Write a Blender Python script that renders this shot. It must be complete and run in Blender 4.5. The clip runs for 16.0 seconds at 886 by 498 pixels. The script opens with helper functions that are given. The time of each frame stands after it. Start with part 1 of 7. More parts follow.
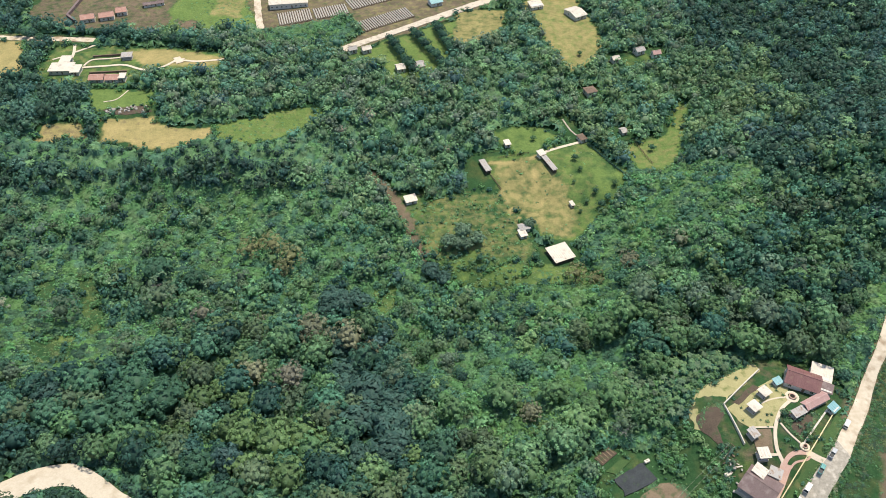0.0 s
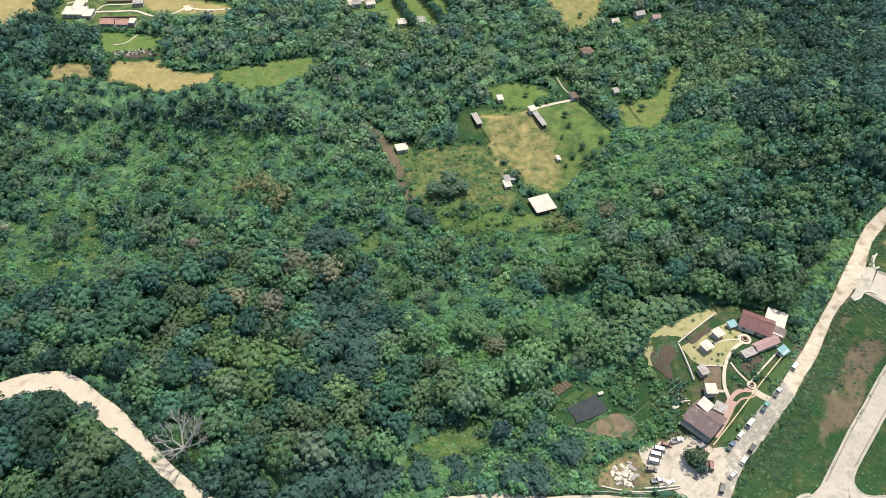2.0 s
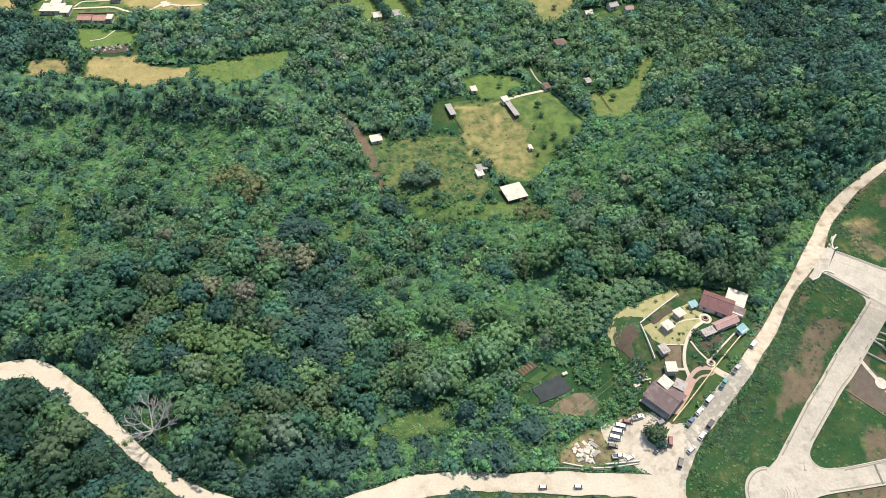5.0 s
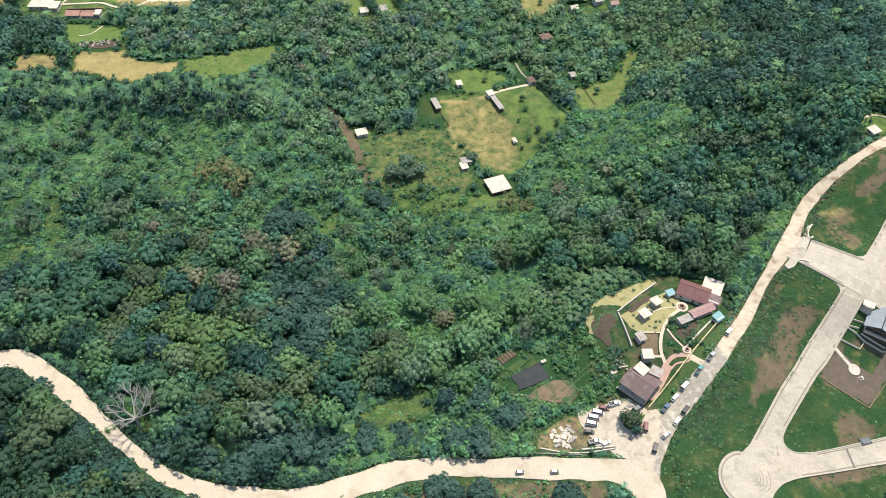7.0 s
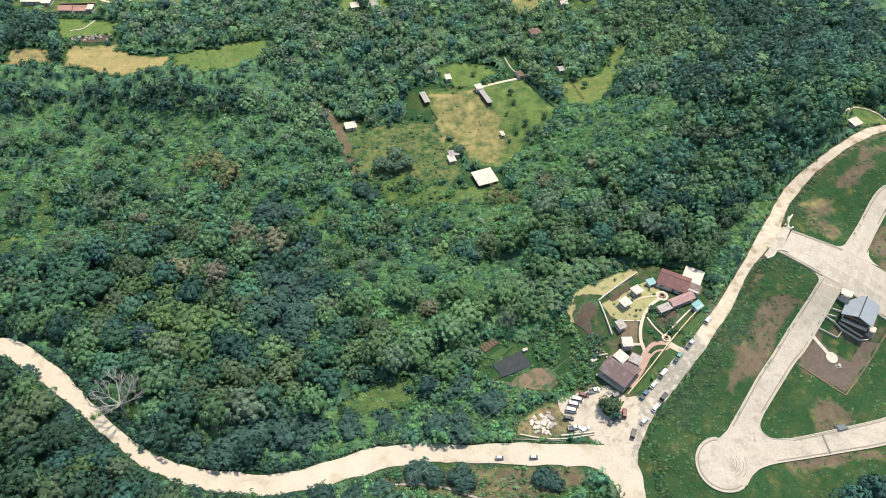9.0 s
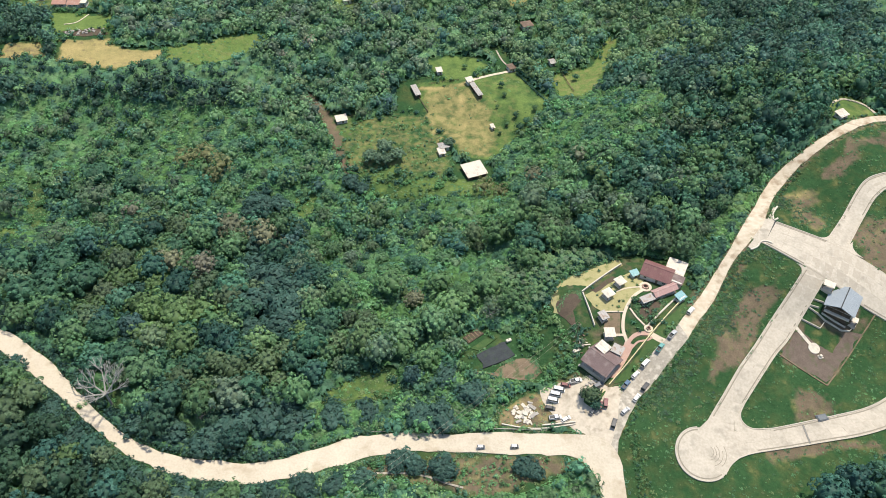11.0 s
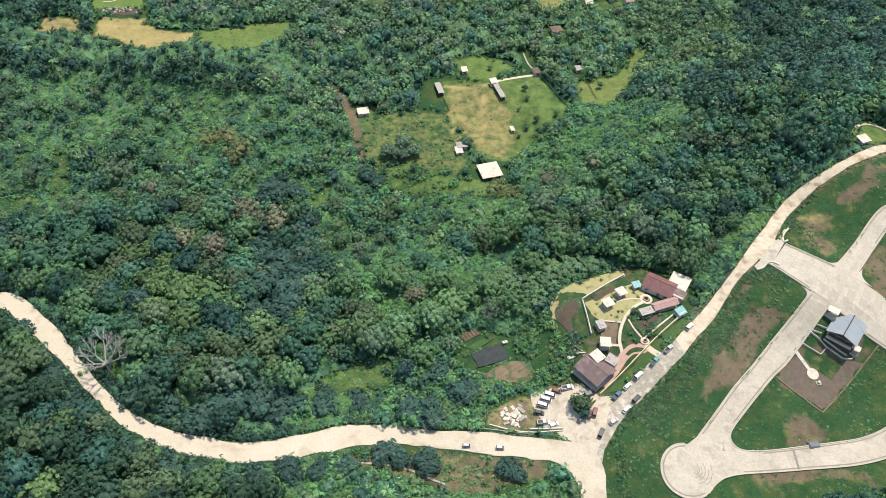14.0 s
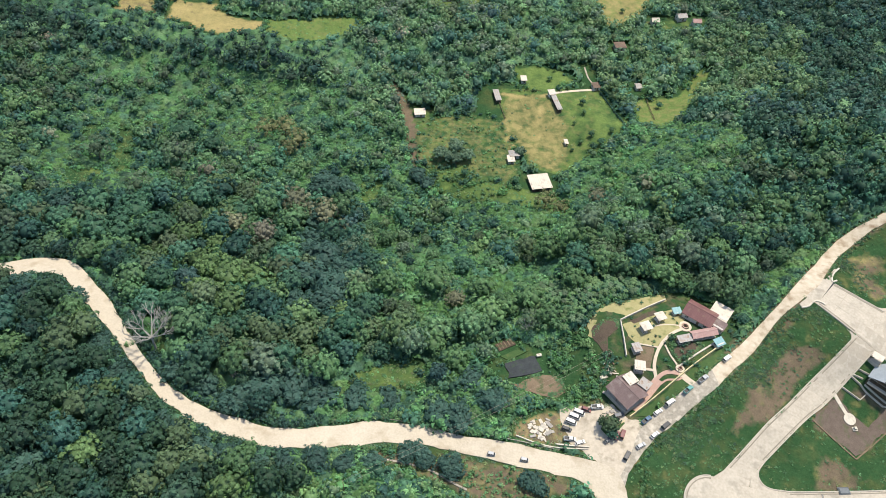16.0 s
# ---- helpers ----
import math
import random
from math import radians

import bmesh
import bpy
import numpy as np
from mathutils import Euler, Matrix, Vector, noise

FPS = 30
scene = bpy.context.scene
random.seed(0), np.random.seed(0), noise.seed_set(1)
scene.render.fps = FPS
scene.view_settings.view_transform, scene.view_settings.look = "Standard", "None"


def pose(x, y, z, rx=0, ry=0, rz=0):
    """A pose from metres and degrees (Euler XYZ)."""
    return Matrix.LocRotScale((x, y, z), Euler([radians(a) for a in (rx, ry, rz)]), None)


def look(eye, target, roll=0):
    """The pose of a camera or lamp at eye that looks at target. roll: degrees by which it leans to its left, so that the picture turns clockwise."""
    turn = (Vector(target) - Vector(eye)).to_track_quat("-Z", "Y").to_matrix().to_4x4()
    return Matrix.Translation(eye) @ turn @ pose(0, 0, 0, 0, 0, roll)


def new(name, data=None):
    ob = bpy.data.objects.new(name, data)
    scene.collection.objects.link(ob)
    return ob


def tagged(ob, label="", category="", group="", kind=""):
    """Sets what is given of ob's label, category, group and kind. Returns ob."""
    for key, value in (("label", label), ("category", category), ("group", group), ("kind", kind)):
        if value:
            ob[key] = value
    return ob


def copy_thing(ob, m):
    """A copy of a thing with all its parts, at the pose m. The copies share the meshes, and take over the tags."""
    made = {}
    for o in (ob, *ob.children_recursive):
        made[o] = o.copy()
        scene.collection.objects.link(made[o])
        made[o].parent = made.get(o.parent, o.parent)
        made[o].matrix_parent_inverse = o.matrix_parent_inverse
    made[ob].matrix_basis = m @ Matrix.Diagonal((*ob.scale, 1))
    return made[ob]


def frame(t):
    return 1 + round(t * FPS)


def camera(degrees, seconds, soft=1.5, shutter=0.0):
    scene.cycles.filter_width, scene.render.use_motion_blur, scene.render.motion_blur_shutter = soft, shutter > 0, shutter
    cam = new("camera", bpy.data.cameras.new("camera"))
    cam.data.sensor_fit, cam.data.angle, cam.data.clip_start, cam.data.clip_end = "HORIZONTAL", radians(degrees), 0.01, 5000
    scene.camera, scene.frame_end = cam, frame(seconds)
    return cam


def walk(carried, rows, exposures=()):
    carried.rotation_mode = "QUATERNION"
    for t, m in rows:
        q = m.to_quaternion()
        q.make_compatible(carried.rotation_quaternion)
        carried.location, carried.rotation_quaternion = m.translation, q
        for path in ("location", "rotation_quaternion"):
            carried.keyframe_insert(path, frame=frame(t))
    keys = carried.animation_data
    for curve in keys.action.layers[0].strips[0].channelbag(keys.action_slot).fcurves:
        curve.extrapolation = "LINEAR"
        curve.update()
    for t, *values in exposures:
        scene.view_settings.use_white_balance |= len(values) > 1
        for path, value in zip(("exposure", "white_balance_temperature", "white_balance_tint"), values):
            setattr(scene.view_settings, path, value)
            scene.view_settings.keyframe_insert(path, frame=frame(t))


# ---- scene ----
cam = camera(61.4, 16.0, soft=0.9)
PATH = [
    (0, (0.087, -1.076, 247.561), (0.095, 0.344, 246.154), 0.4),
    (0.5, (2.604, -8.814, 246.675), (2.57, -7.4, 245.262), 2.0),
    (1, (6.91, -15.823, 245.41), (6.853, -14.428, 243.978), 2.0),
    (1.5, (14.379, -18.72, 244.946), (14.308, -17.34, 243.501), 1.3),
    (2, (20.338, -21.796, 244.638), (20.287, -20.416, 243.191), 1.1),
    (2.5, (22.783, -23.024, 244.511), (22.733, -21.644, 243.065), 0.9),
    (3, (24.42, -24.333, 244.472), (24.375, -22.952, 243.025), 0.9),
    (3.5, (26.423, -25.527, 244.478), (26.38, -24.147, 243.031), 0.9),
    (4, (28.252, -26.606, 244.508), (28.212, -25.227, 243.06), 0.9),
    (6.3, (36.9, -32.159, 244.46), (36.865, -30.779, 243.013), 0.8),
    (6.5, (37.584, -32.612, 244.465), (37.55, -31.233, 243.017), 0.8),
    (7, (39.107, -33.819, 244.512), (39.076, -32.441, 243.063), 0.9),
    (7.5, (40.99, -35.061, 244.268), (40.96, -33.684, 242.818), 0.9),
    (8, (42.654, -36.177, 244.293), (42.625, -34.8, 242.843), 1.0),
    (8.5, (44.297, -37.359, 244.157), (44.268, -35.983, 242.705), 1.0),
    (9, (46.222, -38.661, 244.174), (46.19, -37.284, 242.724), 0.9),
    (11.5, (56.567, -40.869, 244.33), (56.521, -39.503, 242.87), 0.5),
    (12, (58.431, -41.365, 244.528), (58.386, -39.998, 243.068), 0.6),
    (12.5, (60.387, -41.896, 244.507), (60.339, -40.527, 243.05), 0.7),
    (13, (62.92, -42.147, 244.469), (62.853, -40.78, 243.011), 0.9),
    (13.5, (64.633, -41.978, 244.604), (64.548, -40.612, 243.146), 1.4),
    (14, (65.285, -41.543, 245.177), (65.161, -40.183, 243.716), 2.2),
    (14.5, (65.087, -41.461, 246.035), (64.922, -40.108, 244.572), 3.1),
    (15, (64.959, -41.559, 247.127), (64.759, -40.213, 245.661), 3.5),
    (15.5, (64.879, -41.629, 248.186), (64.658, -40.287, 246.72), 3.9),
    (16, (64.713, -41.856, 249.538), (64.477, -40.517, 248.071), 4.0),
]
walk(cam, [(t, look(eye, target, roll)) for t, eye, target, roll in PATH], [(0.0, 0.75), (3.0, 0.77), (6.5, 0.79), (12.5, 0.79), (15.0, 0.75), (16.0, 0.74)])

# ---- sky and sun ----
SUN_AZ, SUN_EL = radians(36), radians(71)
world = bpy.data.worlds.new("sky")
scene.world = world
world.use_nodes = True
_n = world.node_tree.nodes
_sky = _n.new("ShaderNodeTexSky")
_sky.sky_type, _sky.sun_disc = "NISHITA", False
_sky.sun_elevation, _sky.sun_rotation = SUN_EL, SUN_AZ
_n["Background"].inputs["Strength"].default_value = 0.112
world.node_tree.links.new(_sky.outputs[0], _n["Background"].inputs[0])
sun = new("sun", bpy.data.lights.new("sun", "SUN"))
sun.data.energy, sun.data.angle, sun.data.color = 2.95, radians(4), (1.0, 0.92, 0.8)
sun.matrix_world = look((0, 0, 0), (-math.sin(SUN_AZ) * math.cos(SUN_EL), -math.cos(SUN_AZ) * math.cos(SUN_EL), -math.sin(SUN_EL)))

# ---- lie of the land: a wooded hollow with a ridge road on its eastern rim ----
RIM = [(43, 98, 0), (79, 103, 3), (168, 94, 4), (191, 132, 10.5), (197, 121, 5), (181, 177, 26.5), (199, 164, 28), (224, 239, 40),
       (146, 142, 17), (127, 151, 20.5), (75, 137, 1), (112, 114.5, 8.5), (103, 149, 17), (120, 60, 2), (0, 60, 0), (-60, 60, 0),
       (260, 200, 34), (250, 100, 8), (105, 200, 4), (130, 185, 14), (-85, 105, 0)]
HOLLOW = [(42, 281, -20), (68, 266, -22), (-15, 305, -20), (79, 352, -13), (-15, 410, -4), (-24, 410, -5), (-194, 402, -7), (-134, 362, -10.5),
          (150, 254, 12), (16, 224, -30), (-56, 213, -26), (-75, 182, -16), (24, 113, -4), (34, 156, -8), (-143, 276, -32), (60, 200, -14)]


def height(x, y):
    """Height of the ground; works on numbers and on arrays."""
    top, low = 0.0, 0.3 / 400.0 ** 4
    for a, b, h in RIM + HOLLOW:
        w = 1.0 / ((x - a) ** 2 + (y - b) ** 2 + 484.0) ** 2
        top, low = top + w * h, low + w
    return top / low


def hashed(i, j, seed):
    v = np.sin(i * 127.1 + j * 311.7 + seed * 74.7) * 43758.5453
    return v - np.floor(v)


def vnoise(x, y, size, seed=0):
    """Smooth value noise from 0 to 1."""
    x, y = np.asarray(x, float) / size, np.asarray(y, float) / size
    i, j = np.floor(x), np.floor(y)
    u, v = x - i, y - j
    u, v = u * u * (3 - 2 * u), v * v * (3 - 2 * v)
    a, b = hashed(i, j, seed), hashed(i + 1, j, seed)
    c, d = hashed(i, j + 1, seed), hashed(i + 1, j + 1, seed)
    return (a * (1 - u) + b * u) * (1 - v) + (c * (1 - u) + d * u) * v


def depth_in(x, y, poly):
    """Metres inside a polygon (minus: outside), for arrays."""
    x, y = np.asarray(x, float), np.asarray(y, float)
    best, inside = np.full(x.shape, 1e9), np.zeros(x.shape, bool)
    for (ax, ay), (bx, by) in zip(poly, poly[1:] + poly[:1]):
        dx, dy = bx - ax, by - ay
        s = np.clip(((x - ax) * dx + (y - ay) * dy) / (dx * dx + dy * dy + 1e-9), 0, 1)
        best = np.minimum(best, np.hypot(x - ax - s * dx, y - ay - s * dy))
        if ay != by:
            inside ^= ((ay > y) != (by > y)) & (x < (bx - ax) * (y - ay) / (by - ay) + ax)
    return np.where(inside, best, -best)


def off_line(x, y, line):
    """Metres from a broken line, for arrays."""
    best = np.full(np.asarray(x).shape, 1e9)
    for (ax, ay), (bx, by) in zip(line, line[1:]):
        dx, dy = bx - ax, by - ay
        s = np.clip(((x - ax) * dx + (y - ay) * dy) / (dx * dx + dy * dy + 1e-9), 0, 1)
        best = np.minimum(best, np.hypot(x - ax - s * dx, y - ay - s * dy))
    return best


def curve_through(pts, n):
    """n points evenly along a smooth line through pts."""
    p = [Vector((a, b, 0)) for a, b in pts]
    p = [p[0] * 2 - p[1]] + p + [p[-1] * 2 - p[-2]]
    out = []
    for i in range(1, len(p) - 2):
        for k in range(12):
            t = k / 12
            out.append(0.5 * (2 * p[i] + (p[i + 1] - p[i - 1]) * t + (2 * p[i - 1] - 5 * p[i] + 4 * p[i + 1] - p[i + 2]) * t * t + (3 * p[i] - p[i - 1] - 3 * p[i + 1] + p[i + 2]) * t ** 3))
    out.append(p[-2])
    a = np.array([(v.x, v.y) for v in out])
    d = np.concatenate([[0], np.cumsum(np.hypot(*np.diff(a, axis=0).T))])
    s = np.linspace(0, d[-1], n)
    return np.stack([np.interp(s, d, a[:, 0]), np.interp(s, d, a[:, 1])], 1)


# ---- materials ----
def mat(name, dark, light, size=1.0, rough=0.85, bump=0.3, metal=0.0, fine=8.0, stain=None, random_tone=0.0, spec=0.3):
    """Two colours mixed by noise at two scales, with a bump; stain: (colour, size, amount)."""
    m = bpy.data.materials.new(name)
    m.use_nodes = True
    nt, n = m.node_tree, m.node_tree.nodes
    bs = n["Principled BSDF"]
    bs.inputs["Roughness"].default_value, bs.inputs["Metallic"].default_value = rough, metal
    bs.inputs["Specular IOR Level"].default_value = spec
    geo = n.new("ShaderNodeNewGeometry")

    def noise_at(s, detail=4.0):
        t = n.new("ShaderNodeTexNoise")
        t.inputs["Scale"].default_value, t.inputs["Detail"].default_value = 1.0 / s, detail
        nt.links.new(geo.outputs["Position"], t.inputs["Vector"])
        return t.outputs["Fac"]

    def mix(fac, a, b, how="MIX"):
        t = n.new("ShaderNodeMix")
        t.data_type, t.blend_type = "RGBA", how
        for k, v in ((0, fac), (6, a), (7, b)):
            if hasattr(v, "links"):
                nt.links.new(v, t.inputs[k])
            else:
                t.inputs[k].default_value = v if k == 0 else (*v, 1)
        return t.outputs[2]

    def steep(v, lo, hi):
        t = n.new("ShaderNodeMapRange")
        t.inputs[1].default_value, t.inputs[2].default_value = lo, hi
        nt.links.new(v, t.inputs[0])
        return t.outputs[0]

    big, small = noise_at(size), noise_at(size / fine)
    col = mix(steep(big, 0.3, 0.7), dark, light)
    col = mix(0.55, col, mix(steep(small, 0.3, 0.7), dark, light))
    if stain:
        col = mix(steep(noise_at(stain[1]), 0.62 - 0.2 * stain[2], 0.72), col, stain[0])
    if random_tone:
        info = n.new("ShaderNodeObjectInfo")
        col = mix(1.0, col, mix(info.outputs["Random"], (1 - random_tone,) * 3, (1 + random_tone,) * 3), "MULTIPLY")
    nt.links.new(col, bs.inputs["Base Color"])
    b = n.new("ShaderNodeBump")
    b.inputs["Strength"].default_value, b.inputs["Distance"].default_value = bump, size / fine * 0.5
    nt.links.new(small, b.inputs["Height"])
    nt.links.new(b.outputs[0], bs.inputs["Normal"])
    return m


def leaf_mat(name, a, b, tint=False, shift=0.34):
    """Leaves: colour varies leaf by leaf, and tree by tree by the mesh's tint or by the object."""
    m = bpy.data.materials.new(name)
    m.use_nodes = True
    nt, n = m.node_tree, m.node_tree.nodes
    bs = n["Principled BSDF"]
    bs.inputs["Roughness"].default_value, bs.inputs["Specular IOR Level"].default_value = 0.6, 0.25
    geo = n.new("ShaderNodeNewGeometry")

    def mix(fac, x, y, how="MIX"):
        t = n.new("ShaderNodeMix")
        t.data_type, t.blend_type = "RGBA", how
        for k, v in ((0, fac), (6, x), (7, y)):
            if hasattr(v, "links"):
                nt.links.new(v, t.inputs[k])
            else:
                t.inputs[k].default_value = v if k == 0 else (*v, 1)
        return t.outputs[2]

    if tint:
        at = n.new("ShaderNodeAttribute")
        at.attribute_name = "tint"
        info = n.new("ShaderNodeObjectInfo")
        base = mix(1.0, at.outputs["Color"], mix(info.outputs["Random"], (0.76, 0.78, 0.78), (1.26, 1.24, 1.18)), "MULTIPLY")
    else:
        info = n.new("ShaderNodeObjectInfo")
        base = mix(info.outputs["Random"], a, b)
    tone = mix(geo.outputs["Random Per Island"], (1 - shift,) * 3, (1 + shift, 1 + shift, 1 + shift * 0.6))
    col = mix(1.0, base, tone, "MULTIPLY")
    nz = n.new("ShaderNodeTexNoise")
    nz.inputs["Scale"].default_value, nz.inputs["Detail"].default_value = 0.5, 3.0
    nt.links.new(geo.outputs["Position"], nz.inputs["Vector"])
    col = mix(1.0, col, mix(nz.outputs["Fac"], (0.86, 0.88, 0.9), (1.14, 1.12, 1.1)), "MULTIPLY")
    grain = n.new("ShaderNodeTexNoise")
    grain.inputs["Scale"].default_value, grain.inputs["Detail"].default_value = 0.9, 2.0
    nt.links.new(geo.outputs["Position"], grain.inputs["Vector"])
    wide = n.new("ShaderNodeMapRange")
    wide.inputs[1].default_value, wide.inputs[2].default_value = 0.3, 0.7
    nt.links.new(grain.outputs["Fac"], wide.inputs[0])
    col = mix(1.0, col, mix(wide.outputs[0], (0.78, 0.79, 0.82), (1.22, 1.21, 1.16)), "MULTIPLY")
    nt.links.new(col, bs.inputs["Base Color"])
    thin = n.new("ShaderNodeBsdfTranslucent")
    nt.links.new(col, thin.inputs["Color"])
    both = n.new("ShaderNodeMixShader")
    both.inputs[0].default_value = 0.32
    nt.links.new(bs.outputs[0], both.inputs[1])
    nt.links.new(thin.outputs[0], both.inputs[2])
    nt.links.new(both.outputs[0], n["Material Output"].inputs["Surface"])
    return m


M = {
    "main_dirt": mat("pale_packed_gravel", (0.46, 0.397, 0.297), (0.585, 0.515, 0.395), 6, 0.95, 0.3, stain=((0.40, 0.33, 0.23), 7, 0.35)),
    "ridge_dirt": mat("dusty_dirt", (0.42, 0.345, 0.24), (0.63, 0.55, 0.42), 6, 0.95, 0.08, fine=3.5, stain=((0.27, 0.19, 0.115), 4.5, 0.5)),
    "lot": mat("pale_trodden_earth", (0.42, 0.36, 0.275), (0.60, 0.525, 0.405), 4, 0.95, 0.06, fine=3.5, stain=((0.27, 0.23, 0.165), 3.5, 0.4)),
    "foot": mat("grey_worn_gravel", (0.26, 0.235, 0.185), (0.42, 0.375, 0.30), 3, 0.95, 0.08, fine=4, stain=((0.58, 0.52, 0.42), 2.2, 0.55)),
    "slab": mat("weathered_concrete", (0.375, 0.33, 0.258), (0.54, 0.483, 0.385), 4.5, 0.9, 0.15, random_tone=0.04, fine=5, stain=((0.34, 0.305, 0.24), 4, 0.3)),
    "gutter": mat("dark_gutter_concrete", (0.20, 0.18, 0.135), (0.32, 0.285, 0.22), 2, 0.95, 0.2),
    "joint": mat("joint_filler", (0.36, 0.315, 0.245), (0.47, 0.415, 0.325), 1, 0.95, 0.2),
    "kerb": mat("kerb_concrete", (0.40, 0.36, 0.29), (0.53, 0.48, 0.39), 2, 0.9, 0.2),
    "path": mat("pale_footpath", (0.50, 0.42, 0.31), (0.66, 0.56, 0.42), 2, 0.9, 0.2),
    "pink": mat("pink_paving", (0.40, 0.25, 0.19), (0.56, 0.38, 0.30), 1.5, 0.9, 0.2, stain=((0.5, 0.42, 0.34), 3, 0.4)),
    "white_wall": mat("limewashed_wall", (0.48, 0.425, 0.335), (0.66, 0.60, 0.49), 1.5, 0.85, 0.2, stain=((0.40, 0.37, 0.30), 2, 0.3)),
    "yellow_wall": mat("cream_yellow_wall", (0.56, 0.46, 0.24), (0.72, 0.62, 0.36), 1.5, 0.85, 0.2, stain=((0.42, 0.37, 0.24), 2, 0.3)),
    "white_roof": mat("white_sheet_roof", (0.52, 0.455, 0.36), (0.68, 0.605, 0.49), 3, 0.6, 0.1, stain=((0.40, 0.35, 0.28), 2.5, 0.3)),
    "red_roof": mat("dull_maroon_sheet", (0.15, 0.07, 0.066), (0.23, 0.115, 0.105), 2.5, 0.6, 0.1, stain=((0.22, 0.13, 0.1), 2, 0.35)),
    "brown_roof": mat("faded_brown_sheet", (0.13, 0.09, 0.082), (0.20, 0.145, 0.135), 2.5, 0.65, 0.1, stain=((0.24, 0.19, 0.17), 2.5, 0.4)),
    "pink_roof": mat("faded_pink_sheet", (0.36, 0.215, 0.19), (0.46, 0.30, 0.265), 2, 0.65, 0.1, stain=((0.45, 0.33, 0.28), 2, 0.3)),
    "tile_roof": mat("orange_red_roof", (0.34, 0.18, 0.135), (0.46, 0.275, 0.21), 2, 0.7, 0.2, stain=((0.45, 0.3, 0.24), 2, 0.3)),
    "teal_roof": mat("turquoise_tarp_roof", (0.15, 0.32, 0.33), (0.24, 0.42, 0.42), 2, 0.5, 0.1),
    "grey_roof": mat("blue_grey_sheet", (0.30, 0.335, 0.35), (0.385, 0.42, 0.435), 4, 0.75, 0.08, spec=0.2),
    "tin_roof": mat("old_tin_sheet", (0.28, 0.26, 0.23), (0.46, 0.43, 0.39), 1.5, 0.6, 0.1, stain=((0.25, 0.16, 0.1), 1.5, 0.4)),
    "thatch": mat("weathered_thatch", (0.12, 0.085, 0.06), (0.22, 0.16, 0.12), 1.2, 0.95, 0.6),
    "wall": mat("painted_plaster", (0.5, 0.47, 0.41), (0.66, 0.62, 0.55), 2, 0.85, 0.15, stain=((0.4, 0.36, 0.3), 1.5, 0.3)),
    "wood": mat("grey_brown_timber", (0.12, 0.08, 0.05), (0.24, 0.17, 0.12), 1.0, 0.85, 0.3),
    "dark": mat("dark_opening", (0.02, 0.022, 0.022), (0.04, 0.042, 0.04), 1, 0.4, 0.05),
    "glass": mat("window_glass", (0.02, 0.03, 0.035), (0.04, 0.05, 0.055), 2, 0.08, 0.02, spec=0.6),
    "soil": mat("turned_soil", (0.055, 0.042, 0.03), (0.135, 0.10, 0.07), 2.5, 0.95, 0.8, stain=((0.05, 0.075, 0.03), 2.5, 0.3)),
    "red_soil": mat("reddish_bare_soil", (0.13, 0.095, 0.06), (0.24, 0.18, 0.115), 3, 0.95, 0.6, stain=((0.07, 0.10, 0.04), 2.5, 0.45)),
    "plot_earth": mat("grey_brown_earth", (0.092, 0.070, 0.054), (0.172, 0.134, 0.104), 2.0, 0.95, 0.6, stain=((0.09, 0.10, 0.05), 3.0, 0.35)),
    "net": mat("black_shade_net", (0.022, 0.027, 0.03), (0.06, 0.068, 0.068), 2.0, 0.85, 0.5, stain=((0.045, 0.07, 0.035), 2.5, 0.35)),
    "bark": mat("grey_bark", (0.10, 0.08, 0.06), (0.2, 0.17, 0.14), 0.6, 0.95, 0.6),
    "dead": mat("bleached_dead_wood", (0.27, 0.255, 0.225), (0.44, 0.425, 0.385), 0.6, 0.9, 0.5),
    "tyre": mat("tyre_rubber", (0.015, 0.015, 0.015), (0.03, 0.03, 0.03), 0.3, 0.8, 0.2),
    "steel": mat("old_steel_plate", (0.10, 0.115, 0.12), (0.17, 0.185, 0.19), 1, 0.6, 0.2),
    "rubble": mat("pale_rubble", (0.25, 0.23, 0.195), (0.42, 0.39, 0.34), 1, 0.9, 0.4),
}


# ---- mesh helpers ----
def link(name, verts, faces, material, parent=None, label=""):
    me = bpy.data.meshes.new(name)
    me.from_pydata([tuple(v) for v in verts], [], [tuple(f) for f in faces])
    me.materials.append(material)
    ob = new(name, me)
    if parent:
        ob.parent = parent
    if label:
        ob["label"] = label
    return ob


def part(name, bm, material, parent, label=""):
    me = bpy.data.meshes.new(name)
    bm.normal_update()
    bm.to_mesh(me)
    bm.free()
    me.materials.append(material)
    ob = new(name, me)
    ob.parent = parent
    if label:
        ob["label"] = label
    return ob


def thing(name, m, label, category, group="", kind=""):
    ob = new(name)
    ob.matrix_world = m
    return tagged(ob, label, category, group, kind)


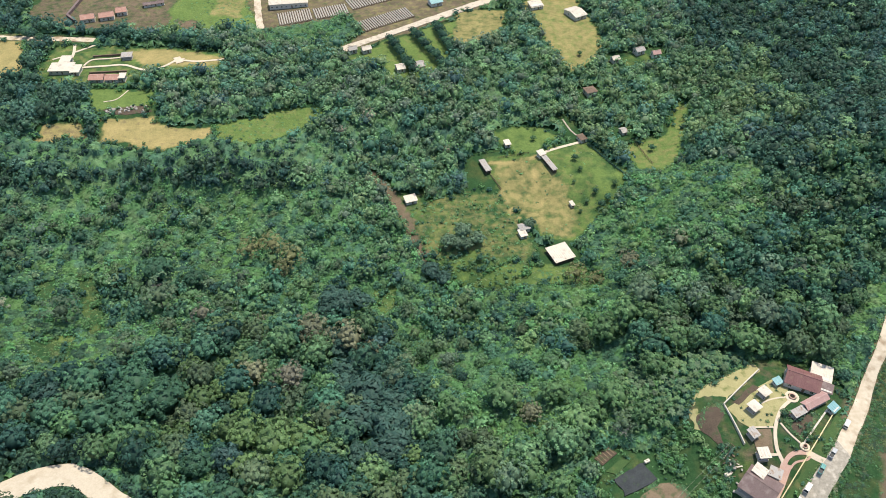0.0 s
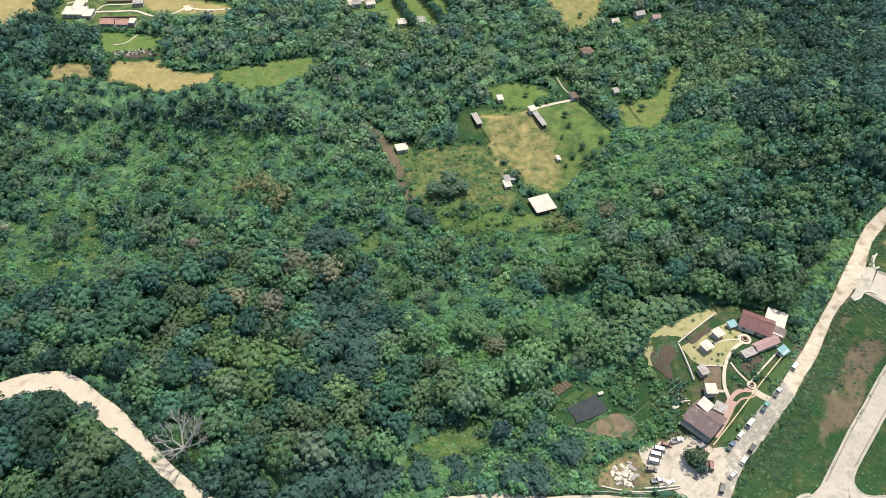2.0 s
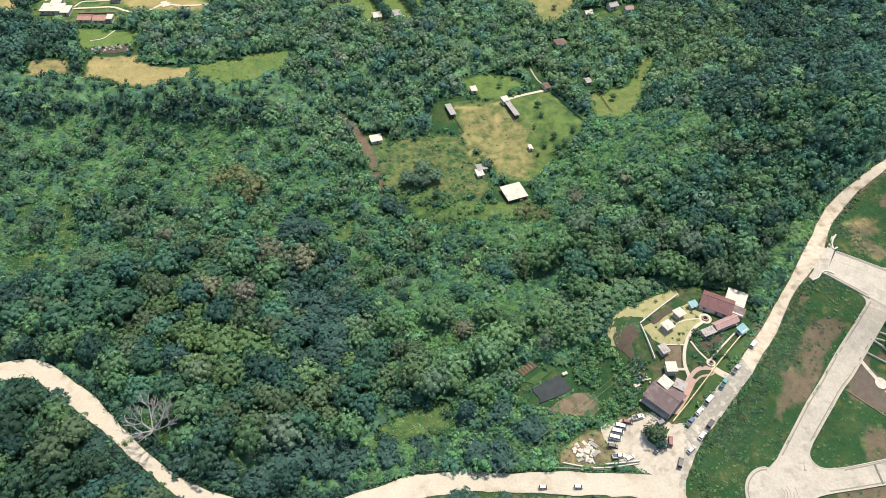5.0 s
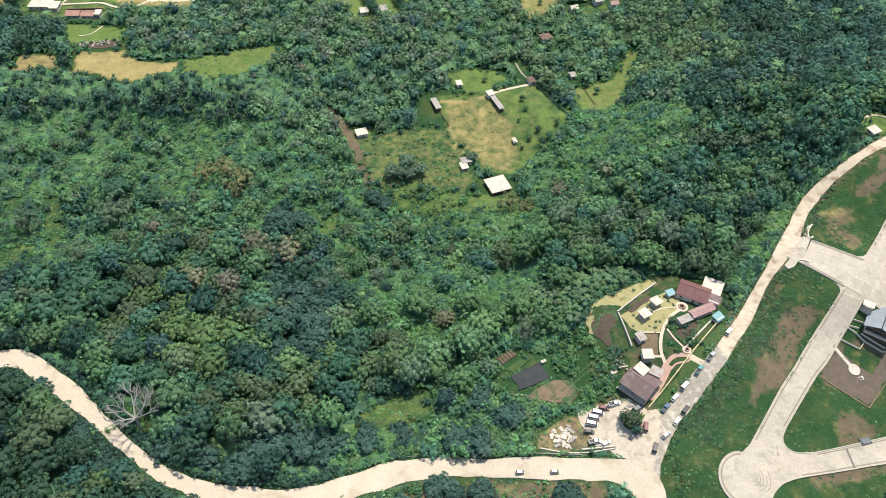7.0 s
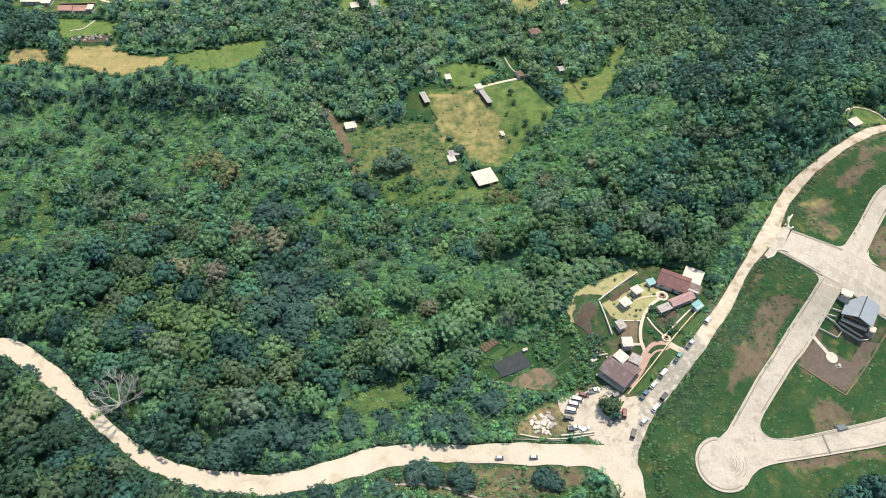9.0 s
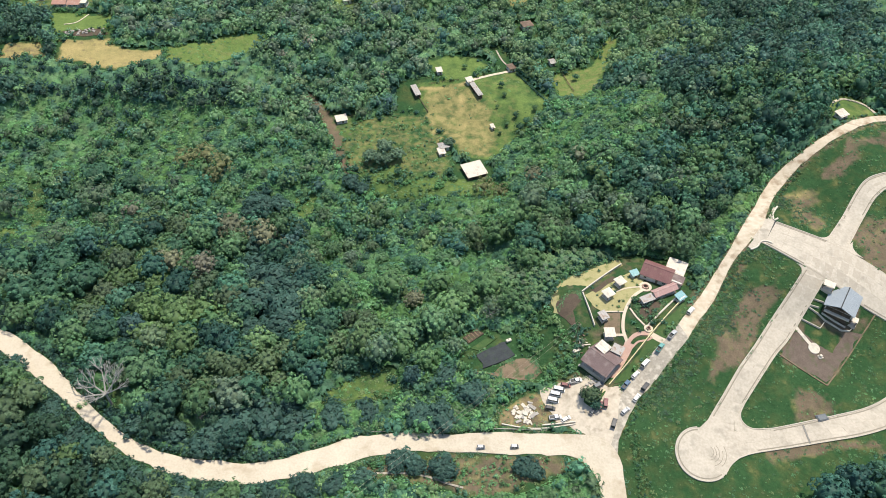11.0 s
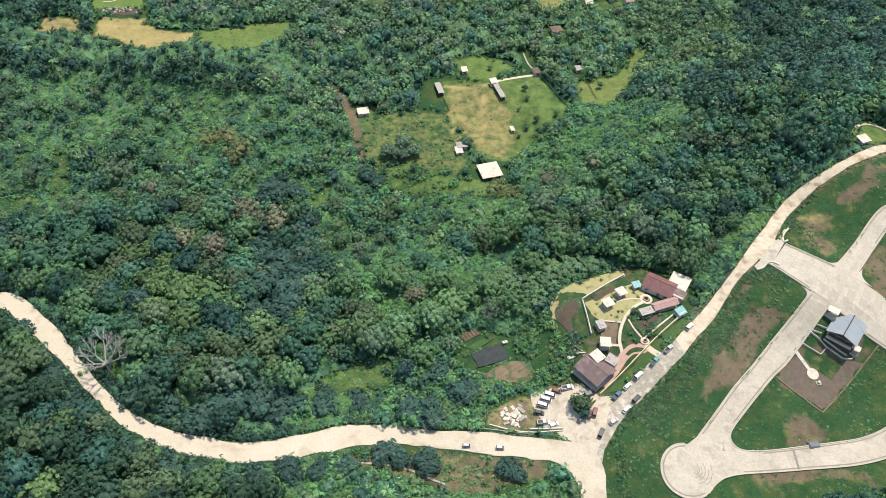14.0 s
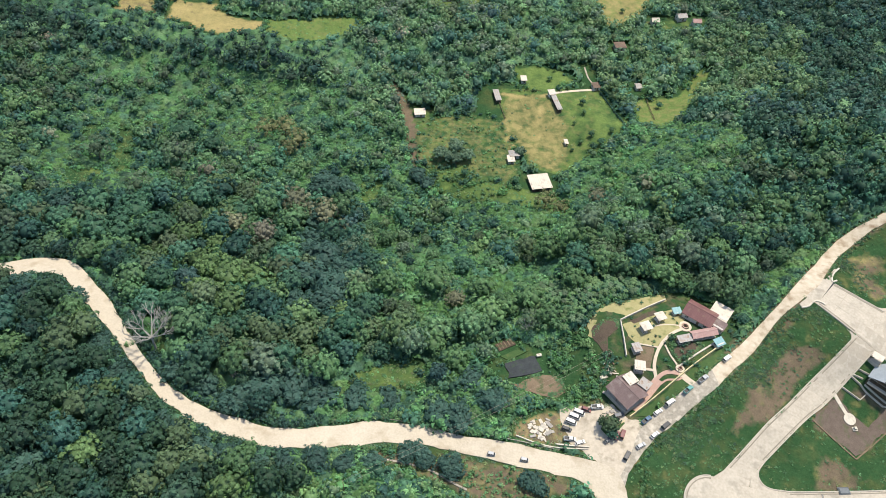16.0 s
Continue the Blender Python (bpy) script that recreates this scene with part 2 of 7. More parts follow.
def add_box(bm, cx, cy, z0, sx, sy, h, bevel=0.0, turn=0.0, taper=1.0):
    """A box on its base centre; taper narrows its top."""
    c, s = math.cos(turn), math.sin(turn)
    vs = []
    for z, k in ((z0, 1.0), (z0 + h, taper)):
        for a, b in ((-1, -1), (1, -1), (1, 1), (-1, 1)):
            x, y = a * sx / 2 * k, b * sy / 2 * k
            vs.append(bm.verts.new((cx + c * x - s * y, cy + s * x + c * y, z)))
    fs = [bm.faces.new([vs[i] for i in f]) for f in ((3, 2, 1, 0), (4, 5, 6, 7), (0, 1, 5, 4), (1, 2, 6, 5), (2, 3, 7, 6), (3, 0, 4, 7))]
    if bevel:
        es = list({e for f in fs for e in f.edges})
        bmesh.ops.bevel(bm, geom=es, offset=bevel, segments=1, affect="EDGES", profile=0.5)
    return bm


def boxed(*a, **k):
    return add_box(bmesh.new(), *a, **k)


def ribbon(name, left, right, material, lift=0.2, n=60, across=4, drop=0.6, ragged=0.0, seed=0, label="", category="road"):
    """A road or path as a thick draped band between its two edges."""
    a, b = curve_through(left, n), curve_through(right, n)
    if ragged:
        for e, side in ((a, 1), (b, 2)):
            k = np.arange(n)
            d = b - a
            d = d / (np.hypot(d[:, 0], d[:, 1])[:, None] + 1e-9)
            off = (vnoise(k * 1.0, k * 0.0, 1.6, seed + side) - 0.5) * 2 * ragged
            e += d * off[:, None]
    vs, fs = [], []
    w = across + 3
    for i in range(n):
        for j in range(-1, across + 2):
            s = min(max(j / across, 0), 1)
            x, y = a[i] * (1 - s) + b[i] * s
            z = float(height(x, y)) + lift
            vs.append((x, y, z - (drop if j in (-1, across + 1) else 0)))
    for i in range(n - 1):
        for j in range(w - 1):
            p = i * w + j
            fs.append((p, p + 1, p + w + 1, p + w))
    ob = link(name, vs, fs, material)
    return tagged(ob, label, category, kind="structure")


def pad(name, poly, material, lift=0.2, step=1.5, drop=0.6, ragged=0.0, seed=0, label="", category="ground", kind="structure", rise=0.0, parent=None):
    """A draped patch with a polygon outline, as thick as drop; rise bulges it up in the middle."""
    pts = []
    for (ax, ay), (bx, by) in zip(poly, poly[1:] + poly[:1]):
        k = max(1, int(math.hypot(bx - ax, by - ay) / step))
        for i in range(k):
            s = i / k
            x, y = ax + (bx - ax) * s, ay + (by - ay) * s
            if ragged:
                x += (float(vnoise(x, y, 3.0, seed)) - 0.5) * 2 * ragged
                y += (float(vnoise(x, y, 3.0, seed + 5)) - 0.5) * 2 * ragged
            pts.append((x, y))
    bm = bmesh.new()
    rim = [bm.verts.new((x, y, 0)) for x, y in pts]
    bm.faces.new(rim)
    bmesh.ops.triangulate(bm, faces=bm.faces[:])
    for _ in range(4):
        es = [e for e in bm.edges if e.calc_length() > step * 1.8]
        if not es:
            break
        bmesh.ops.subdivide_edges(bm, edges=es, cuts=1)
        bmesh.ops.triangulate(bm, faces=[f for f in bm.faces if len(f.verts) > 3])
    edge = [e for e in bm.edges if e.is_boundary]
    ring = {v for e in edge for v in e.verts}
    xs, ys = np.array([v.co.x for v in bm.verts]), np.array([v.co.y for v in bm.verts])
    dep = np.clip(depth_in(xs, ys, pts) / 3.0, 0, 1)
    for v, d in zip(bm.verts, dep):
        v.co.z = float(height(v.co.x, v.co.y)) + lift + rise * float(d)
    ex = bmesh.ops.extrude_edge_only(bm, edges=edge)
    for v in ex["geom"]:
        if isinstance(v, bmesh.types.BMVert):
            v.co.z -= drop
    bmesh.ops.recalc_face_normals(bm, faces=bm.faces[:])
    me = bpy.data.meshes.new(name)
    bm.to_mesh(me)
    bm.free()
    me.materials.append(material)
    ob = new(name, me)
    if parent:
        ob.parent = parent
        return ob
    return tagged(ob, label, category, kind=kind)


def wall_line(name, line, material, high=1.6, thick=0.3, n=24, label="", category="wall", bent=True, kind="structure", sink=0.5):
    """A wall that follows the ground."""
    c = curve_through(line, n) if len(line) > 2 and bent else np.linspace(line[0], line[-1], n)
    vs, fs = [], []
    for i in range(n):
        d = c[min(i + 1, n - 1)] - c[max(i - 1, 0)]
        d = d / np.hypot(*d)
        nx, ny = -d[1] * thick / 2, d[0] * thick / 2
        g = float(height(*c[i]))
        for sx, z in ((-1, -sink), (-1, high), (1, high), (1, -sink)):
            vs.append((c[i][0] + sx * nx, c[i][1] + sx * ny, g + z))
    for i in range(n - 1):
        for j in range(4):
            p, q = i * 4 + j, i * 4 + (j + 1) % 4
            fs.append((p, q, q + 4, p + 4))
    fs += [(3, 2, 1, 0), tuple(4 * (n - 1) + k for k in range(4))]
    ob = link(name, vs, fs, material)
    return tagged(ob, label, category, kind=kind)

# ---- plan: edges of roads and outlines of open ground ----
MAIN_N = [(-215, 98), (-190, 117), (-164.6, 131.3), (-152.1, 138), (-137.4, 141), (-121, 132.5),  (-102.4, 119.9), (-91.8, 110.8), (-77.7, 99.8), (-63.8, 90.4), (-47.4, 84.5), (-32.5, 82.4),
          (-12.3, 82.5), (2.9, 87.8), (18.3, 94.2), (36.9, 96.2), (51.4, 95.7), (71.9, 96), (98.1, 95.1), (106.8, 93.4), (111.4, 87.8), (113.7, 78.3), (114, 60), (112, 30)]
MAIN_S = [(-208, 90), (-184, 109), (-158.3, 123.1), (-145.9, 129.1), (-133, 129.8), (-118.5, 121), (-105.5, 112.5),  (-92.4, 104.4), (-78.8, 94.2), (-61, 82.6), (-42.8, 76.6), (-28.3, 74.4),
          (-14.3, 74.1), (0.9, 77.5), (14, 82.2), (29.5, 87.3), (47.7, 88.8), (72, 87.5), (91.8, 87), (99.5, 85.2), (104.1, 79.7), (104.9, 71.7), (104.5, 60), (103, 30)]
RIDGE_W = [(109, 88), (112.6, 99), (116.2, 111), (124.4, 122.1), (131.4, 128.7), (138.6, 136.6), (144.1, 143.8), (151.3, 153.2), (159.8, 165.1), (165, 173), (172.2, 184.2), (180.6, 196.9), (186.6, 206.9), (191.9, 213.2), (196.5, 217.4), (203.6, 221.7), (215.5, 229.2), (230.7, 239.4), (254.2, 247.2), (300, 256)]
RIDGE_E = [(111.5, 86), (113.8, 95), (121.3, 107.6), (126.4, 113.2), (136.7, 125.3), (141.5, 130.8), (147, 138.7), (152.8, 146.3), (158.2, 154.6), (164, 164.5), (172, 174), (180, 184), (187.2, 198.1), (190.6, 203.4), (195, 208.8), (201.8, 215.6), (205.7, 218.3), (217.2, 225.7), (234.9, 236.6), (252.5, 242.6), (300, 251)]
CROSS_N = [(180.5, 189), (186.3, 185.8), (203.4, 175.4), (228.4, 157.5), (262, 136)]
CROSS_S = [(172.3, 177.5), (178.5, 173.3), (190.8, 162.8), (212, 147.5), (225.8, 140.1), (258, 122)]
LANE_W = [(193, 163), (191.1, 161), (185.3, 153.6), (176.7, 143), (167.3, 130.6), (160.2, 121.8), (151.7, 109.8), (146.3, 102.3), (143.5, 98)]
LANE_E = [(200.6, 159.6), (198, 156.6), (191.3, 147.6), (182, 135.4), (176.2, 129.2), (168.6, 119.6), (160.1, 108.5), (156.5, 103), (154, 96)]
AVE_W = [(201, 172), (203.4, 175.4), (213.7, 188.6), (224.6, 203.8), (232.6, 208.5), (242.2, 210.2), (275, 212)]
AVE_E = [(208.5, 167), (211.2, 172.3), (222.7, 188.9), (230.1, 198.2), (239.8, 202.3), (274, 204)]
FAR_N = [(148, 98), (156.5, 98.4), (168.8, 100.1), (183, 103.2), (194, 105.9), (204.9, 109.2), (214.2, 114.2), (223, 121.6), (228, 132)]
FAR_S = [(146, 85), (153, 87.5), (161, 90.5), (180, 94.2), (200.3, 98), (215.6, 104), (230, 114), (237, 130)]
CUL = (141.7, 88.6, 9.5)

ESTATE = [(113, 95), (121, 107.8), (126.4, 113.4), (136.7, 125.5), (147, 139), (152.8, 146.6), (158.2, 155), (164, 165), (172, 174.3), (180, 184.5), (187.2, 198.4), (195, 209), (206, 218.6), (220, 228), (252, 243), (340, 258), (340, 55), (116, 55)]
GARDEN = [(90, 150), (92.5, 158), (97, 162.5), (106, 165.5), (119, 173.5), (131, 174), (147, 168), (149, 156), (144, 145), (130, 129), (117, 114), (105, 112), (100, 121), (104, 136), (97, 137)]
PARK = [(87.5, 112.5), (93, 115.8), (101.3, 117.4), (108, 115), (113, 112.5), (117.5, 112), (116, 104), (113, 96), (111, 90), (104, 93), (98.2, 97.0), (90.3, 99.5), (88, 105)]
YARD = [(69, 97), (89, 98), (90, 112), (80, 113), (70, 106)]
LAWN_A = [(25.8, 336.8), (56.3, 341.8), (83, 353.7), (103, 322.4), (97.6, 307.3), (78.5, 286.4), (69.2, 275.1), (53.5, 278.3), (41.6, 297), (32.4, 313.7)]
DRY_A = [(30.7, 329), (51.3, 336.5), (61.6, 331.1), (70.3, 312.7), (73.8, 291), (67.6, 277.3), (53.3, 284.4), (41.6, 297), (33.1, 313.7)]
UPPER = [(31.2, 360), (46.7, 366), (64.5, 363.2), (72.2, 353.1), (47.8, 339.3), (34.5, 344.8)]
MEADOW = [(-16.1, 300), (15.4, 316), (32.4, 313.7), (41.7, 294.5), (50.7, 271.1), (42.5, 252.5), (17.8, 257.8), (-0.4, 257.5), (-12.1, 276.9)]
LOWER = [(-7.4, 264.4), (23.3, 265.2), (54.3, 257.6), (72.4, 258.7), (80, 247), (69.4, 241.5), (24.9, 245.4), (-5.6, 249.8)]
PATCH = [(-32.9, 242.8), (-22.9, 245.5), (-19.6, 234), (-27.1, 226.9)]
FIELD_E = [(107, 340), (113, 351), (129, 355), (136, 366), (145, 385), (151, 379), (144, 360), (138, 346), (134, 324), (118, 316), (108, 326)]
PEN_YARD = [(16, 318), (16, 340), (34, 345), (36, 312)]
HUT_YARD = [(-23, 288), (-22, 311), (-8, 312), (-8, 290)]
SOUTH = [(3.4, 112), (7.4, 115.7), (16, 122.6), (29, 126.4), (33.1, 122.6), (35, 115), (28.7, 110.5), (7.3, 106.5)]
PLOTS = [(55, 140), (64, 144), (76, 140), (80, 131), (89, 127), (96, 118), (86, 117), (72, 118), (58, 124)]
Y_FIELD = [(-199.4, 363.2), (-181.8, 367.3), (-171.3, 373.7), (-167.3, 365.4), (-157.2, 360.5), (-133.4, 362.4), (-131.3, 352.5), (-142, 344.7), (-157, 339.4), (-177.2, 342.5), (-196.8, 346.7)]
Y_WEST = [(-232, 359.5), (-208, 362.5), (-203, 346.5), (-233, 345)]
G_FIELD = [(-131.1, 351.4), (-132.8, 362.4), (-117.3, 368.2), (-95.2, 377.9), (-74.9, 380.9), (-69.9, 372.6), (-76.1, 361.1), (-91.4, 351.4), (-109.6, 344), (-122.9, 346.3)]
MANSION = [(-258, 405), (-256.5, 449.1), (-179.1, 446), (-141, 440), (-140.4, 418), (-186, 410), (-196, 398), (-222, 398)]
NE_LAWN = [(220, 238), (221, 256), (232, 260), (240, 256), (244, 246), (234, 241)]
VILLA_ROAD = [(-320, 468), (-232, 461), (-232, 450), (-262, 451), (-320, 455)]
HAMLET = [(109, 427), (109, 439), (147, 446), (148, 430), (128, 426)]
SMALL_YARDS = [[(-33, 401), (-33, 420), (-6, 422), (-6, 404)], [(-64, 422), (-64, 441), (-42, 444), (-40, 430)], [(86, 389), (86, 404), (100, 404), (100, 389)], [(102, 350), (102, 364), (112, 364), (112, 348)], [(70, 374), (76, 377), (86, 353), (78, 351)]]
LOW_LAWN = [(-215.2, 396), (-177.2, 394.3), (-171.3, 377.8), (-207.6, 370.3)]
LEFT_FIELD = [(-320, 453.7), (-279.1, 453.4), (-270.7, 427.8), (-266, 408), (-277, 400), (-320, 400)]
FAR_YARD = [(-292, 490), (-250, 470), (-196, 466), (-180, 490), (-200, 530), (-300, 540)]
FAR_GREEN = [(-190, 466), (-150, 470), (-125, 480), (-135, 540), (-195, 540)]
NURSERY = [(-142, 520), (-125, 468), (-113, 472), (-62, 487), (-52, 462), (-67, 446), (-60, 436), (28.7, 500), (60, 530), (60, 580), (-142, 580)]
STRIPS = [(-50, 436), (-36, 452), (4, 478), (10, 476), (8.5, 431), (-4, 413), (-16, 404), (-30, 408)]
B_LAWN = [(12.1, 494.7), (46.7, 500.2), (42.1, 455.7), (18.9, 446.4), (7.7, 449.7)]
Y_LAWN = [(55, 500), (62, 515), (100, 520), (109.5, 459), (104.8, 438.9), (87.3, 417.3), (80.6, 423), (64.9, 476.5)]
STREAM = [(-204, 367), (-200, 377), (-176, 381), (-169, 376), (-172, 371), (-197, 363)]
SLOPE = [(93, 152), (92.9, 145.7), (100.7, 134), (103.5, 127), (101, 121.5), (97, 117), (88, 116.7), (87.7, 123.9), (81.5, 132.7), (76, 140), (82.7, 146)]
GLADES = [[(-202.3, 252.0), (-193.4, 254.8), (-185.9, 240.8), (-194.6, 236.8)], [(-183.1, 254.7), (-174.2, 257.0), (-155.6, 219.0), (-162.7, 216.1)], [(-187.5, 212.7), (-168.3, 214.7), (-162.1, 198.6), (-178.2, 195.6)]]
PALMS = [(72, 146), (90, 148), (93, 158), (104, 163), (114, 172), (95, 186), (75, 182), (60, 165)]
BANK = [(18, 82.5), (30, 86.2), (47.7, 87.5), (72, 86.3), (92, 85.8), (98, 83), (92, 79), (80, 74), (66, 71.5), (55, 74), (40, 77), (22, 77)]
SOUTH_SCRUB = [(-30, 40), (-22, 60), (-10, 68), (4, 74.5), (20, 77), (40, 77), (55, 74), (66, 71.5), (80, 74), (92, 79), (102, 78), (103, 40)]
TRAIL = [(-37, 329), (-24.5, 312), (-16.5, 294), (-11, 275.5), (-4.5, 264), (-8.5, 261), (-15.5, 274), (-21, 293), (-29, 311), (-41, 328)]
ROAD_SCRUB = [(-5, 96), (0, 107), (4, 111), (8, 105), (30, 109), (37, 116), (36, 128), (46, 131), (58, 126), (64, 118), (68, 108), (68, 99), (30, 98), (5, 92)]
SHRUBS = [[(-224, 306), (-189, 316), (-150, 322), (-119, 316), (-69, 312), (-24, 296), (-9, 262), (-12, 240), (-19, 226), (-53, 226), (-90, 250), (-142, 258), (-206, 250)], [(-210, 240), (-166, 236), (-120, 222), (-128, 198), (-171, 184), (-200, 200)],
          [(87, 321), (108, 330), (130, 316), (164, 297), (155, 262), (126, 235), (86, 246), (74, 262), (78, 290)], [(-41, 261), (-5, 259), (54, 256), (84, 258), (80, 216), (60, 172), (40, 146), (10, 152), (-4, 182), (-18, 205), (-30, 232)],
          SOUTH_SCRUB, ROAD_SCRUB, [(70, 106), (80, 113), (90, 113), (97, 117.5), (88, 117), (72, 118), (62, 113)], [(150, 176), (176, 204), (190, 214), (182, 194), (162, 171), (152, 160)], [(-124, 450), (-58, 443), (-54, 462), (-62, 486), (-113, 471), (-124, 466)], [(59, 198), (86, 176), (103, 167), (93, 153), (92, 143), (75, 142), (58, 148)]]
SNAG = [(-87, 101), (-86, 111), (-72, 112), (-70, 99)]
SHED_YARD = [(50, 268), (62, 276), (72, 268), (66, 252), (54, 250)]
VIEW = [(-124, 14), (-196, 136), (-260, 240), (-330, 340), (-345, 540), (335, 540), (338, 405), (275, 250), (262, 170), (262, 40), (60, 45)]
OPEN = [TRAIL, GARDEN, PARK, YARD, LAWN_A, UPPER, MEADOW, LOWER, PATCH, FIELD_E, SOUTH, PLOTS, Y_FIELD, Y_WEST, G_FIELD, MANSION, LOW_LAWN, LEFT_FIELD, FAR_YARD, FAR_GREEN, NURSERY, STRIPS, B_LAWN, Y_LAWN, BANK, SHED_YARD, PEN_YARD, HUT_YARD, SNAG, SLOPE, STREAM, *GLADES, NE_LAWN, VILLA_ROAD, HAMLET, *SMALL_YARDS]
COPSE_SE = [(176, 58), (180, 82), (205, 87), (240, 98), (262, 100), (262, 58)]


# ---- ground: one sheet out to the horizon ----
def axis(lo, hi, step, reach):
    core = np.arange(lo, hi + step, step)
    out = [step]
    while sum(out) < reach:
        out.append(out[-1] * 1.22)
    far = np.cumsum(out)
    return np.concatenate([lo - far[::-1], core, core[-1] + far])


gx, gy = axis(-320, 300, 2.7, 2600), axis(40, 560, 2.7, 2600)
X, Y = np.meshgrid(gx, gy)
Z = height(X, Y) + (vnoise(X, Y, 14, 3) - 0.5) * 0.5 * (depth_in(X, Y, ESTATE) < -6)
Z = Z + np.where(np.hypot(X, Y - 280) > 700, (vnoise(X, Y, 260, 9) - 0.4) * 60, 0)
nx_, ny_ = len(gx), len(gy)
idx = np.arange(nx_ * ny_).reshape(ny_, nx_)
quads = np.stack([idx[:-1, :-1], idx[:-1, 1:], idx[1:, 1:], idx[1:, :-1]], -1).reshape(-1, 4)


def raw_mesh(name, co, faces, material, colours=None):
    """A mesh straight from arrays; colours: a tint for each vertex."""
    me = bpy.data.meshes.new(name)
    k = faces.shape[1]
    me.vertices.add(len(co))
    me.vertices.foreach_set("co", np.asarray(co, np.float32).ravel())
    me.loops.add(faces.size)
    me.loops.foreach_set("vertex_index", faces.astype(np.int32).ravel())
    me.polygons.add(len(faces))
    me.polygons.foreach_set("loop_start", np.arange(0, faces.size, k, dtype=np.int32))
    me.polygons.foreach_set("use_smooth", np.ones(len(faces), bool))
    me.update(calc_edges=True)
    if colours is not None:
        at = me.color_attributes.new("tint", "FLOAT_COLOR", "POINT")
        at.data.foreach_set("color", np.concatenate([colours, np.ones((len(colours), 1))], 1).astype(np.float32).ravel())
    me.materials.append(material)
    return new(name, me)


def soft(poly, edge=2.0, seed=1, wobble=3.0):
    """1 inside a polygon, 0 outside, with a wandering edge."""
    wx, wy = X + (vnoise(X, Y, 9, seed) - 0.5) * wobble * 2, Y + (vnoise(X, Y, 9, seed + 3) - 0.5) * wobble * 2
    return np.clip(depth_in(wx, wy, poly) / edge + 0.5, 0, 1)


near = (X > -330) & (X < 345) & (Y > 40) & (Y < 600)
dry, bare, lawn = np.zeros(X.shape), np.zeros(X.shape), np.zeros(X.shape)
for poly, d, b, l in ((ESTATE, 0.2, 0.15, 0.0), (GARDEN, 0.2, 0.36, 0.25), (SLOPE, 0.05, 0.12, 0.2), (PARK, 0.6, 0.5, 0), (YARD, 0.85, 0.6, 0.0), (LAWN_A, 0.3, 0, 0.6), (DRY_A, 0.6, 0.03, 0.4), (UPPER, 0.2, 0, 0.7),
                      (MEADOW, 0.42, 0.24, 0.4), (LOWER, 0.22, 0, 0.6), (PATCH, 0.1, 0, 0.3), (FIELD_E, 0.42, 0, 1.0), (HUT_YARD, 0.2, 0.35, 0.5), (SNAG, 0, 0, 0.1), (NE_LAWN, 0.3, 0.1, 0.6), (VILLA_ROAD, 0.4, 0.4, 0.2), (HAMLET, 0.25, 0.2, 0.4), (SMALL_YARDS[0], 0.2, 0.1, 0.6), (SMALL_YARDS[1], 0.3, 0.2, 0.5), (SOUTH, 0.15, 0, 0.5), (PLOTS, 0.05, 0.1, 0.15),
                      (Y_FIELD, 0.85, 0.25, 0.2), (Y_WEST, 0.8, 0.4, 0.2), (G_FIELD, 0.32, 0, 1.0), (MANSION, 0.35, 0.1, 0.5), ([(-206.9, 441.3), (-178.7, 440.2), (-141, 436.7), (-139.4, 428.6), (-173.9, 421.8), (-190.1, 421.4), (-201.2, 428.3)], 0.8, 0, 1.0), (LOW_LAWN, 0.05, 0, 0.8), (LEFT_FIELD, 0.85, 0.1, 0.2), (FAR_YARD, 0.35, 0.6, 0.3),
                      (FAR_GREEN, 0.2, 0, 0.9), ([(-190, 485), (-173, 485), (-158, 464), (-166, 459), (-180, 473)], 0.3, 0.8, 0), ([(-165, 490), (-140, 486), (-140, 540), (-160, 540)], 0.6, 0, 1.0), (NURSERY, 0.55, 0.6, 0.1), (STRIPS, 0.3, 0, 0.8), (B_LAWN, 0.62, 0.1, 0.4), (Y_LAWN, 0.62, 0, 0.7), (BANK, 0.5, 0.6, 0.2), (SHRUBS[2], 0.15, 0, 0.6), (SHRUBS[0], 0.15, 0.02, 0.6), (SHRUBS[1], 0.15, 0.02, 0.6), *[(p, 0.15, 0.03, 0.25) for p in GLADES], ([(-120, 282), (-84, 282), (-71, 261), (-96, 251)], 0.5, 0.3, 0.3)):
    w = soft(poly)
    dry, bare, lawn = dry * (1 - w) + w * d, bare * (1 - w) + w * b, lawn * (1 - w) + w * l
